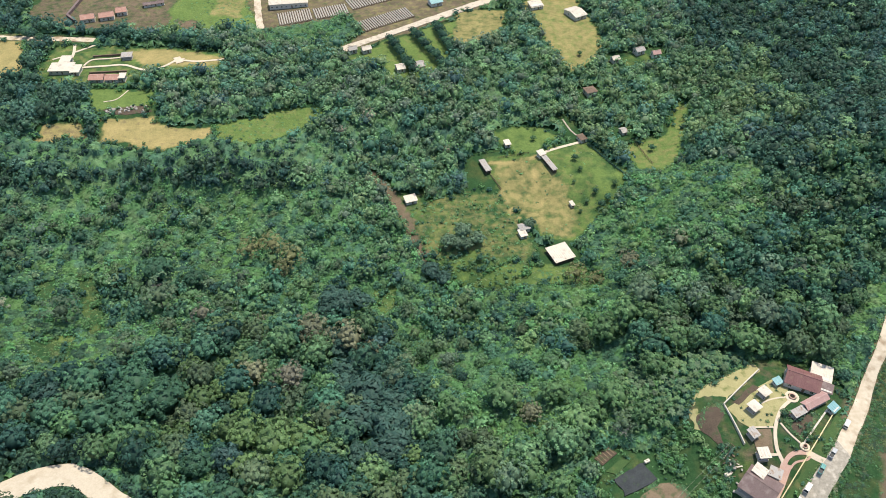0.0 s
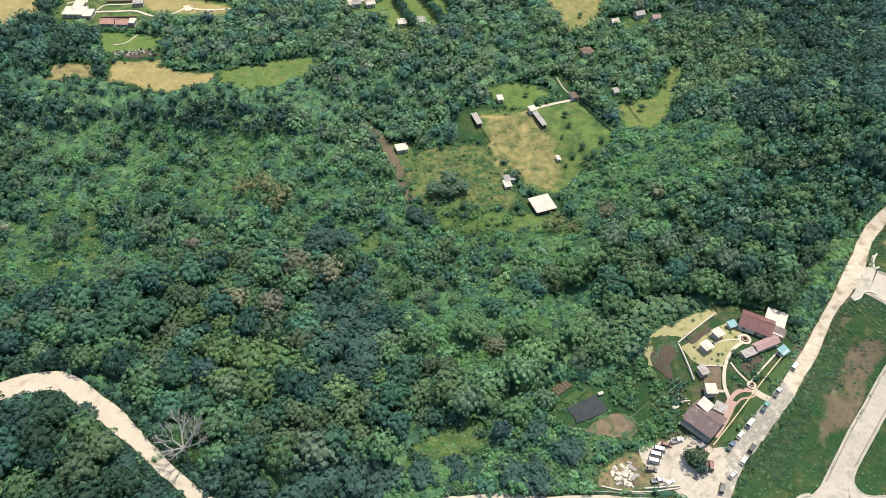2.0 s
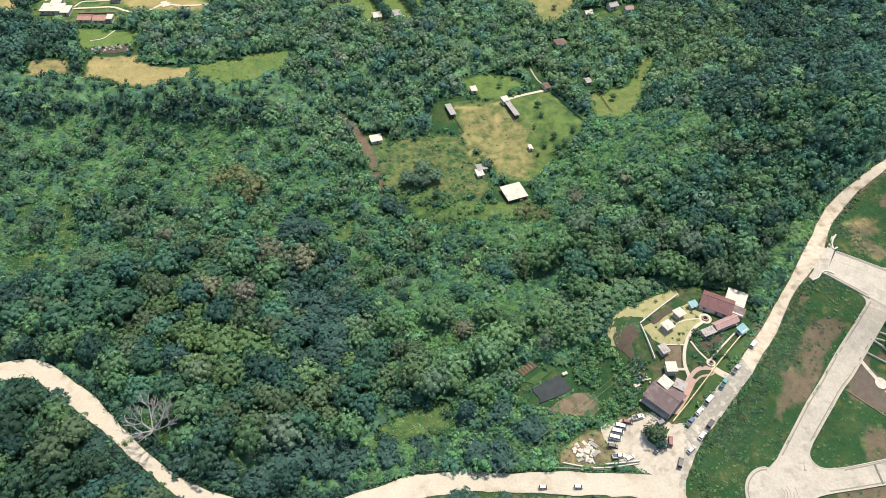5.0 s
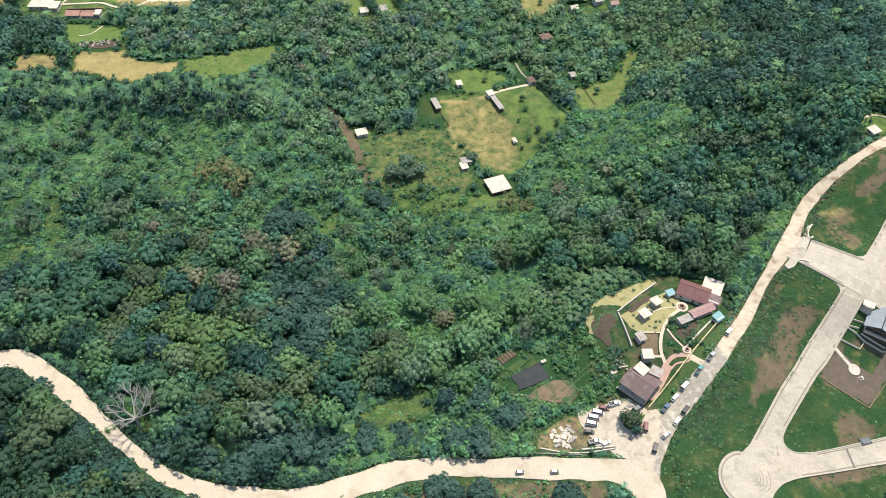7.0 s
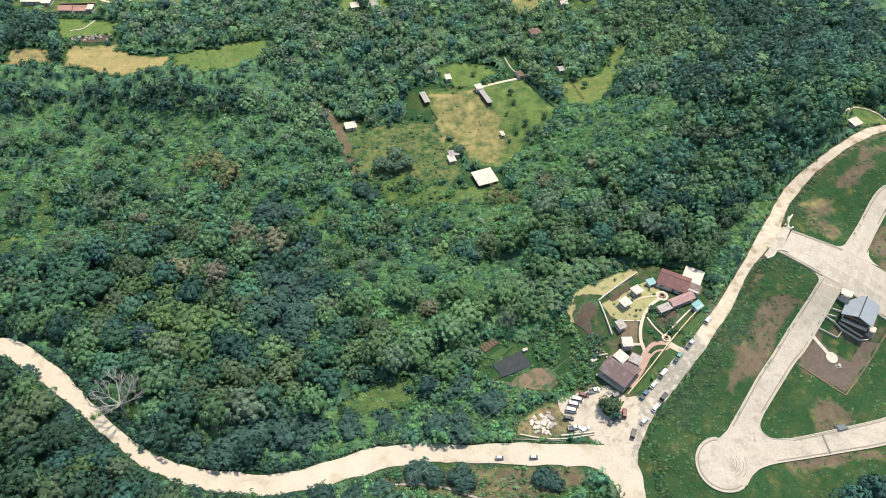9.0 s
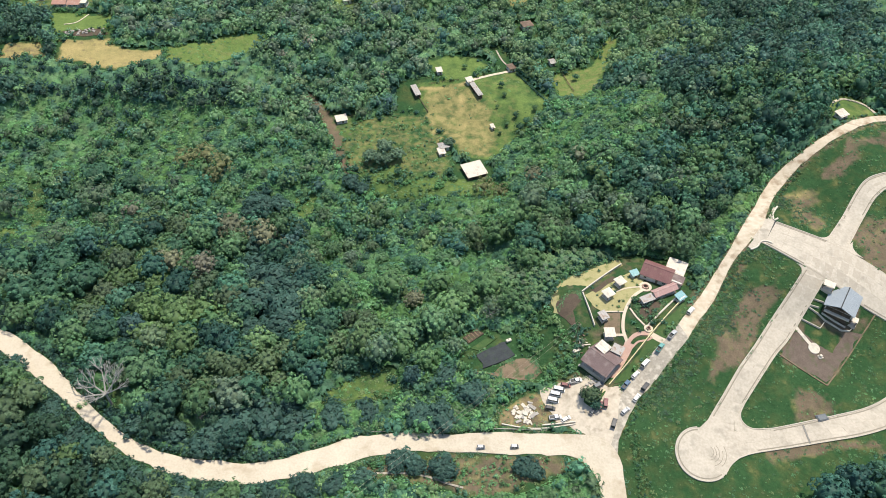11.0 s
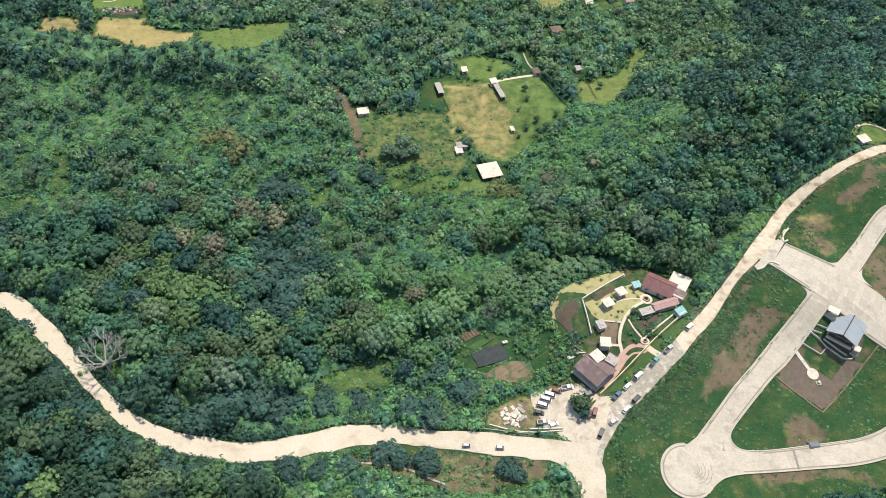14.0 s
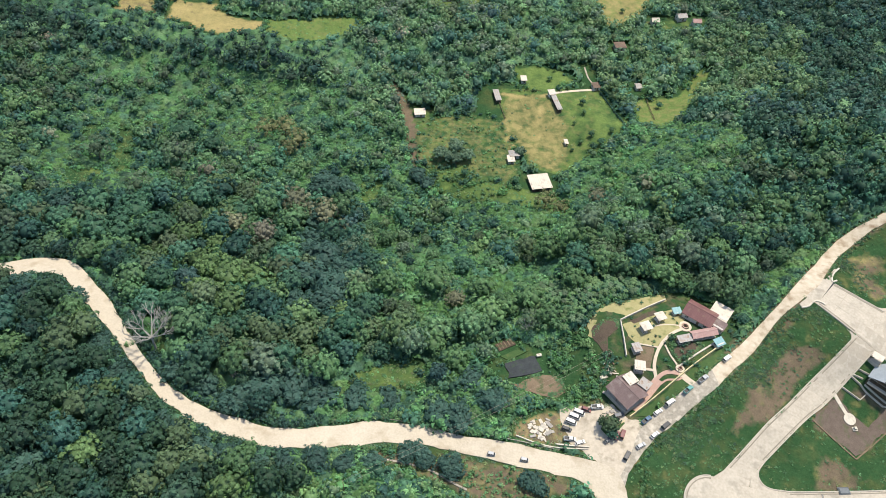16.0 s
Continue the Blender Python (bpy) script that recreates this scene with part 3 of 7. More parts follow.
for poly, d, b in (([(178, 157), (167, 152.5), (160, 142), (155, 131.5), (147, 114), (153, 111.5), (160, 121), (164.5, 129), (173, 143), (183, 155)], 0.45, 0.72), ([(210.4, 206.7), (213.7, 214.5), (220.5, 220.7), (233.7, 228.9), (248, 234), (246.4, 229.1), (233.5, 223.5), (224.5, 216.5), (221.4, 205.4)], 0.4, 0.72),
                   ([(196.1, 204.2), (201.6, 206.7), (207.3, 201.3), (202.8, 192.2), (208.6, 183.9), (203.4, 178.1), (196.2, 189)], 0.6, 0.55), ([(211.4, 171.5), (212.6, 167.4), (220, 161.5), (262, 140), (262, 188), (233.6, 186), (221.5, 188)], 0.5, 0.66), ([(224.5, 170), (226, 177.5), (230.5, 178.5), (229.5, 169.5)], 0.3, 0.95),
                   ([(159.7, 163), (164.8, 169.5), (169.6, 173.1), (172.5, 171.3), (165.4, 159.5), (160.1, 152.3), (153.3, 145.3)], 0.62, 0.5), ([(188, 196), (196, 206), (194, 208), (186, 198)], 0.5, 0.6),
                   ([(176, 109), (181, 114), (188, 114), (193, 110), (188, 104.5), (176, 103.5)], 0.5, 0.7), ([(165, 91), (178, 95), (190, 95), (205, 97), (203, 93), (184.7, 89), (175.6, 86.8), (165.7, 86)], 0.6, 0.8), ([(116, 98), (124, 106), (128, 104), (120, 94)], 0.2, 0.1),
                   ([(186, 139), (178, 130), (195, 119), (215, 143), (209, 150), (203, 142)], 0.3, 0.85), ([(168, 160), (178, 170), (186, 160), (178, 150)], 0.25, 0.2)):
    w = soft(poly, 3.5, 21, 4.0)
    dry, bare = np.maximum(dry, w * d), np.maximum(bare, w * b)
worn = np.clip(1.4 - off_line(X, Y, [(-39, 328.6), (-26.9, 311.8), (-18.6, 293.7), (-13.2, 274.8), (-6.6, 262.7)]) / 3.2, 0, 1)
bare = np.maximum(bare, worn * 0.95)
verge = np.clip(1.35 - np.minimum(off_line(X, Y, RIDGE_W[6:]), off_line(X, Y, RIDGE_E[6:])) / 2.6, 0, 1)
dry, bare = np.maximum(dry, verge * 0.5), np.maximum(bare, verge * 0.6)
inner = soft([(188.9, 143), (195.5, 140.4), (204, 139), (198.7, 130.8), (194.4, 133.6), (189.3, 138.3)], 2.0, 5, 1.0)
bare = bare * (1 - inner)
for trail in ([(34, 312), (38.5, 300), (43, 288)], [(54, 333), (52, 318), (56, 300)], [(57, 338), (40, 334), (28, 334)]):
    dry = np.maximum(dry, np.clip(1 - off_line(X, Y, trail) / 3.0, 0, 1) * 0.9)
cover = np.stack([dry * near, bare * near, lawn * near], -1).reshape(-1, 3)

gm = bpy.data.materials.new("ground_cover")
gm.use_nodes = True
_t, _g = gm.node_tree, gm.node_tree.nodes
_b = _g["Principled BSDF"]
_b.inputs["Roughness"].default_value, _b.inputs["Specular IOR Level"].default_value = 0.95, 0.1
_at = _g.new("ShaderNodeAttribute")
_at.attribute_name = "tint"
_sep = _g.new("ShaderNodeSeparateColor")
_t.links.new(_at.outputs["Color"], _sep.inputs[0])
_geo = _g.new("ShaderNodeNewGeometry")


def g_noise(size, detail=5.0):
    t = _g.new("ShaderNodeTexNoise")
    t.inputs["Scale"].default_value, t.inputs["Detail"].default_value = 1 / size, detail
    _t.links.new(_geo.outputs["Position"], t.inputs["Vector"])
    return t.outputs["Fac"]


def g_mix(fac, a, b, how="MIX"):
    t = _g.new("ShaderNodeMix")
    t.data_type, t.blend_type = "RGBA", how
    for k, v in ((0, fac), (6, a), (7, b)):
        if hasattr(v, "links"):
            _t.links.new(v, t.inputs[k])
        else:
            t.inputs[k].default_value = v if k == 0 else (*v, 1)
    return t.outputs[2]


def g_math(op, a, b, c=None):
    t = _g.new("ShaderNodeMath")
    t.operation = op
    for k, v in enumerate((a, b) if c is None else (a, b, c)):
        if hasattr(v, "links"):
            _t.links.new(v, t.inputs[k])
        else:
            t.inputs[k].default_value = v
    return t.outputs[0]


def g_cut(weight, n):
    """Breaks a soft weight up into patches by noise."""
    t = _g.new("ShaderNodeMapRange")
    t.inputs[1].default_value, t.inputs[2].default_value = 0.30, 0.62
    _t.links.new(g_math("ADD", g_math("MULTIPLY", weight, 0.85), g_math("MULTIPLY_ADD", n, 0.9, -0.42)), t.inputs[0])
    return t.outputs[0]


_n1, _n2, _n3, _n4 = g_noise(1.2), g_noise(7.0), g_noise(4.0), g_noise(0.45, 2.0)
_col = g_mix(_n1, (0.018, 0.054, 0.021), (0.042, 0.098, 0.036))
_col = g_mix(g_cut(g_math("MULTIPLY", _n3, 0.75), _n2), _col, g_mix(_n1, (0.044, 0.070, 0.025), (0.094, 0.116, 0.043)))
_col = g_mix(g_cut(_sep.outputs["Blue"], _n2), _col, g_mix(_n1, (0.080, 0.140, 0.040), (0.160, 0.222, 0.064)))
_col = g_mix(g_cut(_sep.outputs["Red"], _n3), _col, g_mix(g_math("POWER", _sep.outputs["Red"], 1.6), g_mix(_n2, (0.12, 0.135, 0.05), (0.21, 0.20, 0.082)), g_mix(_n2, (0.30, 0.25, 0.105), (0.42, 0.34, 0.15))))
_col = g_mix(g_cut(_sep.outputs["Green"], g_noise(3.4, 8.0)), _col, g_mix(_n3, (0.092, 0.074, 0.050), (0.190, 0.150, 0.100)))
_col = g_mix(1.0, _col, g_mix(g_noise(11.0, 3.0), (0.62, 0.70, 0.66), (1.36, 1.26, 1.28)), "MULTIPLY")
_col = g_mix(1.0, _col, g_mix(g_noise(2.3, 4.0), (0.74, 0.76, 0.78), (1.26, 1.24, 1.2)), "MULTIPLY")
_col = g_mix(1.0, _col, g_mix(_n4, (0.66, 0.67, 0.69), (1.34, 1.33, 1.3)), "MULTIPLY")
_t.links.new(_col, _b.inputs["Base Color"])
_bump = _g.new("ShaderNodeBump")
_bump.inputs["Strength"].default_value, _bump.inputs["Distance"].default_value = 0.7, 0.4
_t.links.new(_n1, _bump.inputs["Height"])
_t.links.new(_bump.outputs[0], _b.inputs["Normal"])
ground = raw_mesh("ground", np.stack([X.ravel(), Y.ravel(), Z.ravel()], 1), quads, gm, cover)
tagged(ground, "rolling green ground with dry fields, lawns and bare soil", "ground", kind="structure")

# ---- roads ----
ribbon("main_road", MAIN_N, MAIN_S, M["main_dirt"], 0.35, 150, 6, 0.9, 0.7, 4, "broad pale cream gravel road curving through the woods", "road")
ribbon("villa_road", [(-322, 464.5), (-285, 461), (-255, 459.5), (-233, 458)], [(-322, 459), (-285, 455.5), (-255, 454), (-233, 452.5)], M["ridge_dirt"], 0.3, 30, 3, 0.6, 0.3, 5, "grey dusty road behind the white villa", "road")
ribbon("ridge_road", RIDGE_W[5:], RIDGE_E[5:], M["ridge_dirt"], 0.3, 90, 5, 0.8, 0.3, 8, "dusty unpaved ridge road with brown worn patches", "road")
ribbon("ridge_road_foot", RIDGE_W[:5] + [(139.2, 137.2)], RIDGE_E[:5] + [(142.1, 131.6)], M["foot"], 0.31, 44, 5, 0.8, 0.3, 8, "grey worn gravel foot of the ridge road", "road")


def slab_road(name, left, right, n, lift, label, lanes=2):
    """A concrete road: a dark bed with a slab for each bay and a raised kerb on either edge."""
    road = ribbon(name, left, right, M["joint"], lift - 0.03, n * 2, 3, 0.7, label=label)
    a, b = curve_through(left, n + 1), curve_through(right, n + 1)
    for i in range(n):
        for j in range(lanes):
            s0, s1 = 0.03 + 0.94 * j / lanes + 0.0015, 0.03 + 0.94 * (j + 1) / lanes - 0.0015
            cor = []
            for u, s in ((i + 0.003, s0), (i + 0.997, s0), (i + 0.997, s1), (i + 0.003, s1)):
                k, f = int(u), u - int(u)
                k2 = min(k + 1, n)
                p = (a[k] * (1 - f) + a[k2] * f) * (1 - s) + (b[k] * (1 - f) + b[k2] * f) * s
                cor.append((p[0], p[1], float(height(*p)) + lift))
            vs = [(x, y, z - 0.2) for x, y, z in cor] + cor
            link("slab", vs, [(4, 5, 6, 7), (0, 1, 5, 4), (1, 2, 6, 5), (2, 3, 7, 6), (3, 0, 4, 7)], M["slab"], road)
    return road


slab_road("cross_street", CROSS_N, CROSS_S, 20, 0.30, "wide weathered concrete street with joints", 3)
slab_road("estate_lane", LANE_W, LANE_E, 17, 0.21, "straight pale concrete lane between grass lots", 2)
slab_road("estate_avenue", AVE_W, AVE_E, 17, 0.2, "curving pale concrete street with kerbs", 2)
slab_road("estate_loop", FAR_N, FAR_S, 19, 0.33, "pale concrete street leading to a turning circle", 2)
WORN_ARCS = []
pad("turning_circle", [(CUL[0] + CUL[2] * math.cos(a * math.pi / 20), CUL[1] + CUL[2] * math.sin(a * math.pi / 20)) for a in range(40)], M["slab"], 0.37, 2.0, label="round concrete turning circle with a kerb", category="road")
for k, (reach, first, span) in enumerate(((2.2, -70, 120), (3.1, -80, 110), (4.2, -60, 95), (5.4, -75, 80), (6.6, -50, 70))):
    arc = [(CUL[0] + 1.6 + reach * math.cos(radians(first + span * q / 6)), CUL[1] + 1.0 + reach * math.sin(radians(first + span * q / 6))) for q in range(7)]
    WORN_ARCS.append(arc)
for nm, ln in (("kerb", LANE_W[1:]), ("kerb", LANE_E[1:7]), ("kerb", AVE_W[1:]), ("kerb", AVE_E[1:]), ("kerb", FAR_N[2:]), ("kerb", [(160.1, 108.5), (158.0, 104.6), (158.6, 101.5), (161.8, 99.6), (168.8, 100.1)]), ("kerb", FAR_S[1:]), ("kerb", CROSS_N[1:3]), ("kerb", CROSS_N[3:]), ("kerb", CROSS_S[1:3]), ("kerb", CROSS_S[3:]),
               ("kerb", [(CUL[0] + 9.6 * math.cos(radians(a)), CUL[1] + 9.6 * math.sin(radians(a))) for a in range(95, 320, 15)])):
    wall_line(nm, ln, M["kerb"], 0.52, 0.35, 40, "low pale concrete kerb along the street edge", "kerb")


def fillet(corner, a, b, reach=4.5, under=2.5):
    """Rounds the inside of a street corner."""
    c = Vector(corner)
    p, q = c + (Vector(a) - c).normalized() * reach, c + (Vector(b) - c).normalized() * reach
    back = (c - (p + q) / 2).normalized() * under
    arc = [(p * (1 - s) * (1 - s) + c * 2 * s * (1 - s) + q * s * s) for s in [k / 8 for k in range(9)]]
    pad("corner_paving", [tuple(c + back)] + [tuple(v) for v in arc], M["slab"], 0.225, 1.5, 0.5, label="rounded concrete street corner", category="road")


fillet((203.4, 175.4), (186.3, 185.8), (213.7, 188.6), 5.5)
fillet((211.4, 170.8), (228.4, 158.4), (222.7, 188.9), 6.0)
fillet((191.4, 161.4), (178.5, 172.4), (178.4, 144.4), 4.0, 1.0)
fillet((198.6, 157.6), (212, 148.5), (185.2, 138.8), 4.5)
pad("corner_paving", [(160.1, 108.5), (158.8, 106.3), (158.0, 104.6), (158.0, 102.8), (158.6, 101.5), (160, 100.4), (161.8, 99.6), (164.8, 99.4), (168.8, 100.1), (160, 96.5), (155, 98.5), (155.4, 102)], M["slab"], 0.34, 1.5, 0.5, label="rounded concrete street corner", category="road")
pad("corner_paving", [(148.2, 81.6), (149.6, 83.8), (152.2, 86.5), (156, 88.9), (162.5, 91), (155, 93.5), (145, 88), (145, 83)], M["slab"], 0.385, 1.5, 0.5, label="flared concrete mouth of the turning circle", category="road")
wall_line("kerb", [(148.2, 81.6), (149.6, 83.8), (152.2, 86.5), (156, 88.9), (162.5, 91)], M["kerb"], 0.52, 0.35, 20, "low pale concrete kerb along the street edge", "kerb")
pad("corner_paving", [(146.8, 102.6), (144.9, 100), (143.2, 98.3), (141.4, 97.6), (145, 91), (152.5, 96.5), (150.5, 103)], M["slab"], 0.385, 1.5, 0.5, label="flared concrete mouth of the turning circle", category="road")
pad("car_park", PARK, M["lot"], 0.28, 1.2, ragged=1.6, seed=3, label="pale trodden gravel car park", category="car park")

# ---- trees ----
rng = np.random.default_rng(7)
ICO = bmesh.new()
bmesh.ops.create_icosphere(ICO, subdivisions=1, radius=1.0)
ICO_V = np.array([v.co[:] for v in ICO.verts])
ICO_F = np.array([[v.index for v in f.verts] for f in ICO.faces])
bmesh.ops.subdivide_edges(ICO, edges=ICO.edges[:], cuts=1, use_grid_fill=True)
bmesh.ops.triangulate(ICO, faces=ICO.faces[:])
BALL_V = np.array([v.co.normalized()[:] for v in ICO.verts])
ICO.verts.index_update()
BALL_F = np.array([[v.index for v in f.verts] for f in ICO.faces])
ICO.free()


def unit(v):
    return v / (np.linalg.norm(v, axis=-1, keepdims=True) + 1e-9)


def leaves(centres, normals, size, r, long=1.0):
    """One leaf-spray triangle at each centre, tilted at random about its normal."""
    n = len(centres)
    nrm = unit(normals + r.normal(0, 0.22, (n, 3)))
    u = unit(np.cross(nrm, r.normal(0, 1, (n, 3))))
    v = np.cross(nrm, u)
    s = size * r.uniform(0.6, 1.35, (n, 1))
    a, b, c = centres + u * s * long, centres - u * s * 0.6 * long + v * s * 0.8, centres - u * s * 0.6 * long - v * s * 0.8
    return np.stack([a, b, c], 1).reshape(-1, 3), np.arange(3 * n).reshape(-1, 3)


def crown(seed, lobes=40, per=10, flat=0.78, lobe=(0.13, 0.25), leaf=0.62, fine=True, long=1.0, stray=0.1, hollow=0.84):
    """A crown of about 1 m radius round the origin: a lumpy heart, toned down to paint inner shade, under many leafy
    boughs, each with a tone of its own.
    """
    r = np.random.default_rng(seed)
    ph = r.uniform(0, 6.28, 3)

    def warp(d):
        a = np.arctan2(d[:, 1], d[:, 0])
        return (1 + 0.13 * np.sin(2 * a + ph[0]) + 0.10 * np.sin(3 * a + ph[1]) + 0.06 * np.sin(5 * a + ph[2]))[:, None]
    k = np.arange(lobes) + 0.5
    el, th = np.arccos(1 - 1.22 * k / lobes), k * 2.39996 + r.uniform(-0.3, 0.3, lobes)
    d = np.stack([np.sin(el) * np.cos(th), np.sin(el) * np.sin(th), np.cos(el)], 1)
    c = d * warp(d) * r.uniform(0.68, 0.98, (lobes, 1)) * (1, 1, flat)
    rad, tone = r.uniform(*lobe, lobes), r.uniform(0.8, 1.18, lobes)
    vs, fs, ts, base = [], [], [], 0
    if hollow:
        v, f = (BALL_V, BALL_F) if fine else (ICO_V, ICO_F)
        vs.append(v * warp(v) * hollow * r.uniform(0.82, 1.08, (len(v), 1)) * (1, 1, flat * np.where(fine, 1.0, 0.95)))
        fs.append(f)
        # lower tone on the heart puts the crown's inner shade into its colour
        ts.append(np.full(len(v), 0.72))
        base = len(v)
    out = np.repeat(d, per, 0)
    n = unit(r.normal(0, 0.8, (lobes * per, 3)) + out * 1.2 + (0, 0, 0.35))
    pos = np.repeat(c, per, 0) + n * np.repeat(rad, per)[:, None] * r.uniform(0.82, 1.0 + stray, (lobes * per, 1)) * (1.1, 1.1, 0.95)
    lv, lf = leaves(pos, n, np.repeat(rad, per)[:, None] * leaf, r, long)
    vs.append(lv)
    fs.append(lf + base)
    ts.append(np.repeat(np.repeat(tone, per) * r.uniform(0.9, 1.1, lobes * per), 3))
    return np.concatenate(vs), np.concatenate(fs), np.concatenate(ts)


def rosette(seed, blades=11):
    """A star of broad arching leaves of about 1 m, as on banana plants and young palms."""
    r = np.random.default_rng(seed)
    vs, fs, ts = [], [], []
    for i in range(blades):
        a, up, n = i * 2.39996 + r.uniform(-0.3, 0.3), r.uniform(0.15, 0.95), r.uniform(0.7, 1.1)
        o, q = np.array([math.cos(a), math.sin(a)]), np.array([-math.sin(a), math.cos(a)])
        w, b = r.uniform(0.1, 0.16), len(vs)
        for s, e, z in ((0.05, 0, 0.0), (0.5, -1, 0.42 * up), (0.5, 0, 0.5 * up + 0.04), (0.5, 1, 0.42 * up), (1.0, 0, 0.45 * up - 0.2)):
            g = o * s * n + q * w * e
            vs.append((g[0], g[1], z))
        fs += [(b, b + 1, b + 2), (b, b + 2, b + 3), (b + 1, b + 4, b + 2), (b + 2, b + 4, b + 3)]
        ts += [r.uniform(0.75, 1.25)] * 5
    return np.array(vs), np.array(fs), np.array(ts)


def palm_crown(seed, fronds=12, droop=0.7, wide=0.11):
    """Arching fronds of about 1 m."""
    r = np.random.default_rng(seed)
    vs, fs = [], []
    for i in range(fronds):
        a, up = i * 2.39996 + r.uniform(-0.2, 0.2), r.uniform(0.25, 1.1)
        d, side = np.array([math.cos(a), math.sin(a)]), np.array([-math.sin(a), math.cos(a)])
        b = len(vs)
        for k in range(5):
            s = k / 4
            o, z = d * s * r.uniform(0.9, 1.0), up * s - droop * (0.5 + up * 0.6) * s * s
            w = wide * math.sin(math.pi * (0.12 + 0.85 * s)) + 0.01
            for e, lift in ((-1, -0.03), (0, 0.02), (1, -0.03)):
                vs.append((o[0] + side[0] * w * e, o[1] + side[1] * w * e, z + lift))
        for k in range(4):
            for e in range(2):
                p = b + k * 3 + e
                fs += [(p, p + 1, p + 4), (p, p + 4, p + 3)]
    return np.array(vs), np.array(fs)


BROAD = [crown(10 + i, 36, 18, 0.8, (0.15, 0.26), 0.47, stray=0.04, hollow=0.74) for i in range(6)]
BROAD_FAR = [crown(20 + i, 13, 11, 0.85, (0.2, 0.34), 0.5, False, hollow=0.66) for i in range(8)]
SMALL = [crown(25 + i, 9, 9, 0.8, (0.26, 0.42), 0.5, False, 1.2, 0.2, 0.74) for i in range(6)]
FEATHER = [crown(30 + i, 40, 20, 0.72, (0.18, 0.3), 0.42, True, 1.5, 0.25, 0.8) for i in range(3)]
LUMPY = [crown(40 + i, 40, 19, 0.85, (0.14, 0.21), 0.48, stray=0.0, hollow=0.72) for i in range(4)]
THIN = [crown(50 + i, 30, 16, 0.8, (0.16, 0.26), 0.36, False, 1.4, 0.3, 0.5) for i in range(2)]
TINY = [crown(55 + i, 6, 7, 0.8, (0.32, 0.5), 0.5, False, 1.2, 0.2, 0.7) for i in range(5)]
SHRUB = [crown(60 + i, 8, 9, 0.8, (0.28, 0.45), 0.55, False, 1.1, 0.15, 0.7) for i in range(5)]
ROSETTE = [rosette(66 + i) for i in range(5)]


def tuft(seed, blades=12):
    """A flat clump of grass and weeds of about 1 m."""
    r = np.random.default_rng(seed)
    c = np.stack([r.normal(0, 0.5, blades), r.normal(0, 0.5, blades), r.uniform(0.1, 0.5, blades)], 1)
    return leaves(c, np.tile((0.0, 0.0, 1.6), (blades, 1)), 0.3, r, 1.4)


TUFT = [tuft(97 + i) for i in range(4)]
PALM = [palm_crown(70 + i) for i in range(3)]
BANANA = [palm_crown(80 + i, 9, 0.9, 0.17) for i in range(3)]

TINTS = {"dark": (0.046, 0.118, 0.086), "deep": (0.047, 0.104, 0.061), "mid": (0.074, 0.176, 0.106), "light": (0.118, 0.225, 0.102), "lime": (0.143, 0.242, 0.101), "olive": (0.124, 0.194, 0.103),
         "rust": (0.222, 0.238, 0.154), "ochre": (0.205, 0.220, 0.108), "grey": (0.128, 0.200, 0.122), "blue": (0.060, 0.130, 0.106), "bamboo": (0.138, 0.222, 0.145), "vine": (0.102, 0.230, 0.092),
         "grass": (0.062, 0.152, 0.062), "weed": (0.132, 0.182, 0.072)}

# ---- trees that stand out by kind or size: x, y and the crown's radius ----
BLUE = [(-40, 182, 5.8), (-29, 173, 8.2), (-17, 169, 6.5), (-31, 159, 8.0), (-18, 155, 7.8), (-30, 142, 5.2), (-18, 144, 6.2), (-52, 237, 5.0), (-46, 233, 5.2), (-39, 235, 4.8), (-54, 230, 3.8), (-46, 208, 6.8), (-39, 192, 6.0),
        (-26, 96, 7.0), (-15, 100, 7.3), (-4, 97, 5.5), (-33, 89, 5.6), (-47, 92, 5.0), (-60, 96, 4.9), (41.5, 103, 5.0), (49.5, 101.5, 5.4), (51, 120.5, 4.2), (61, 111.5, 4.8), (9, 102, 4.6), (22, 105, 3.8), (-4, 254, 4.2), (2, 251, 3.6)]
ROADSIDE = [(-145.2, 118.4, 6.0), (-133.2, 121.4, 4.9), (-117.2, 115.4, 5.2), (-106.2, 106.4, 4.5), (-94.2, 98.4, 4.2), (-82.2, 87.4, 4.3), (-71.2, 78.4, 4.6), (-58, 72.8, 4.5), (-48, 69.8, 4.9), (-38, 66.8, 4.4), (-27, 65.8, 4.3), (-16, 65.8, 3.8), (-6, 68.8, 3.8), (4, 72.8, 4.2), (14, 73.8, 3.6), (23, 77.8, 3.1), (-92, 43, 7.8)]
RUST = [(-58, 212, 8.6), (-40, 209, 7.9), (-31, 202, 5.5), (-78, 185, 6.0), (36, 161, 4.3), (91, 250, 5.0)]
OCHRE = [(-97, 269, 5.9), (-85, 269, 6.4), (-74, 260, 6.3), (-77, 253, 5.0), (66, 246, 5.2), (74, 241, 4.0)]
LIME = [(-74, 153, 7.7), (-63, 147, 8.5), (-53, 152, 7.0), (-44, 152, 5.0), (-54, 131, 7.1), (-82, 156, 6.3), (-97, 171, 6.5), (-90, 177, 5.5), (-106, 150, 4.7), (-100, 154, 4.8), (-71, 135, 5.8), (-104, 187, 6.2), (-80, 171, 5.3), (-9, 141, 4.2), (-79, 79, 5.1), (-73, 53, 6.3), (-108, 105, 4.6), (-21, 54, 5.9)]
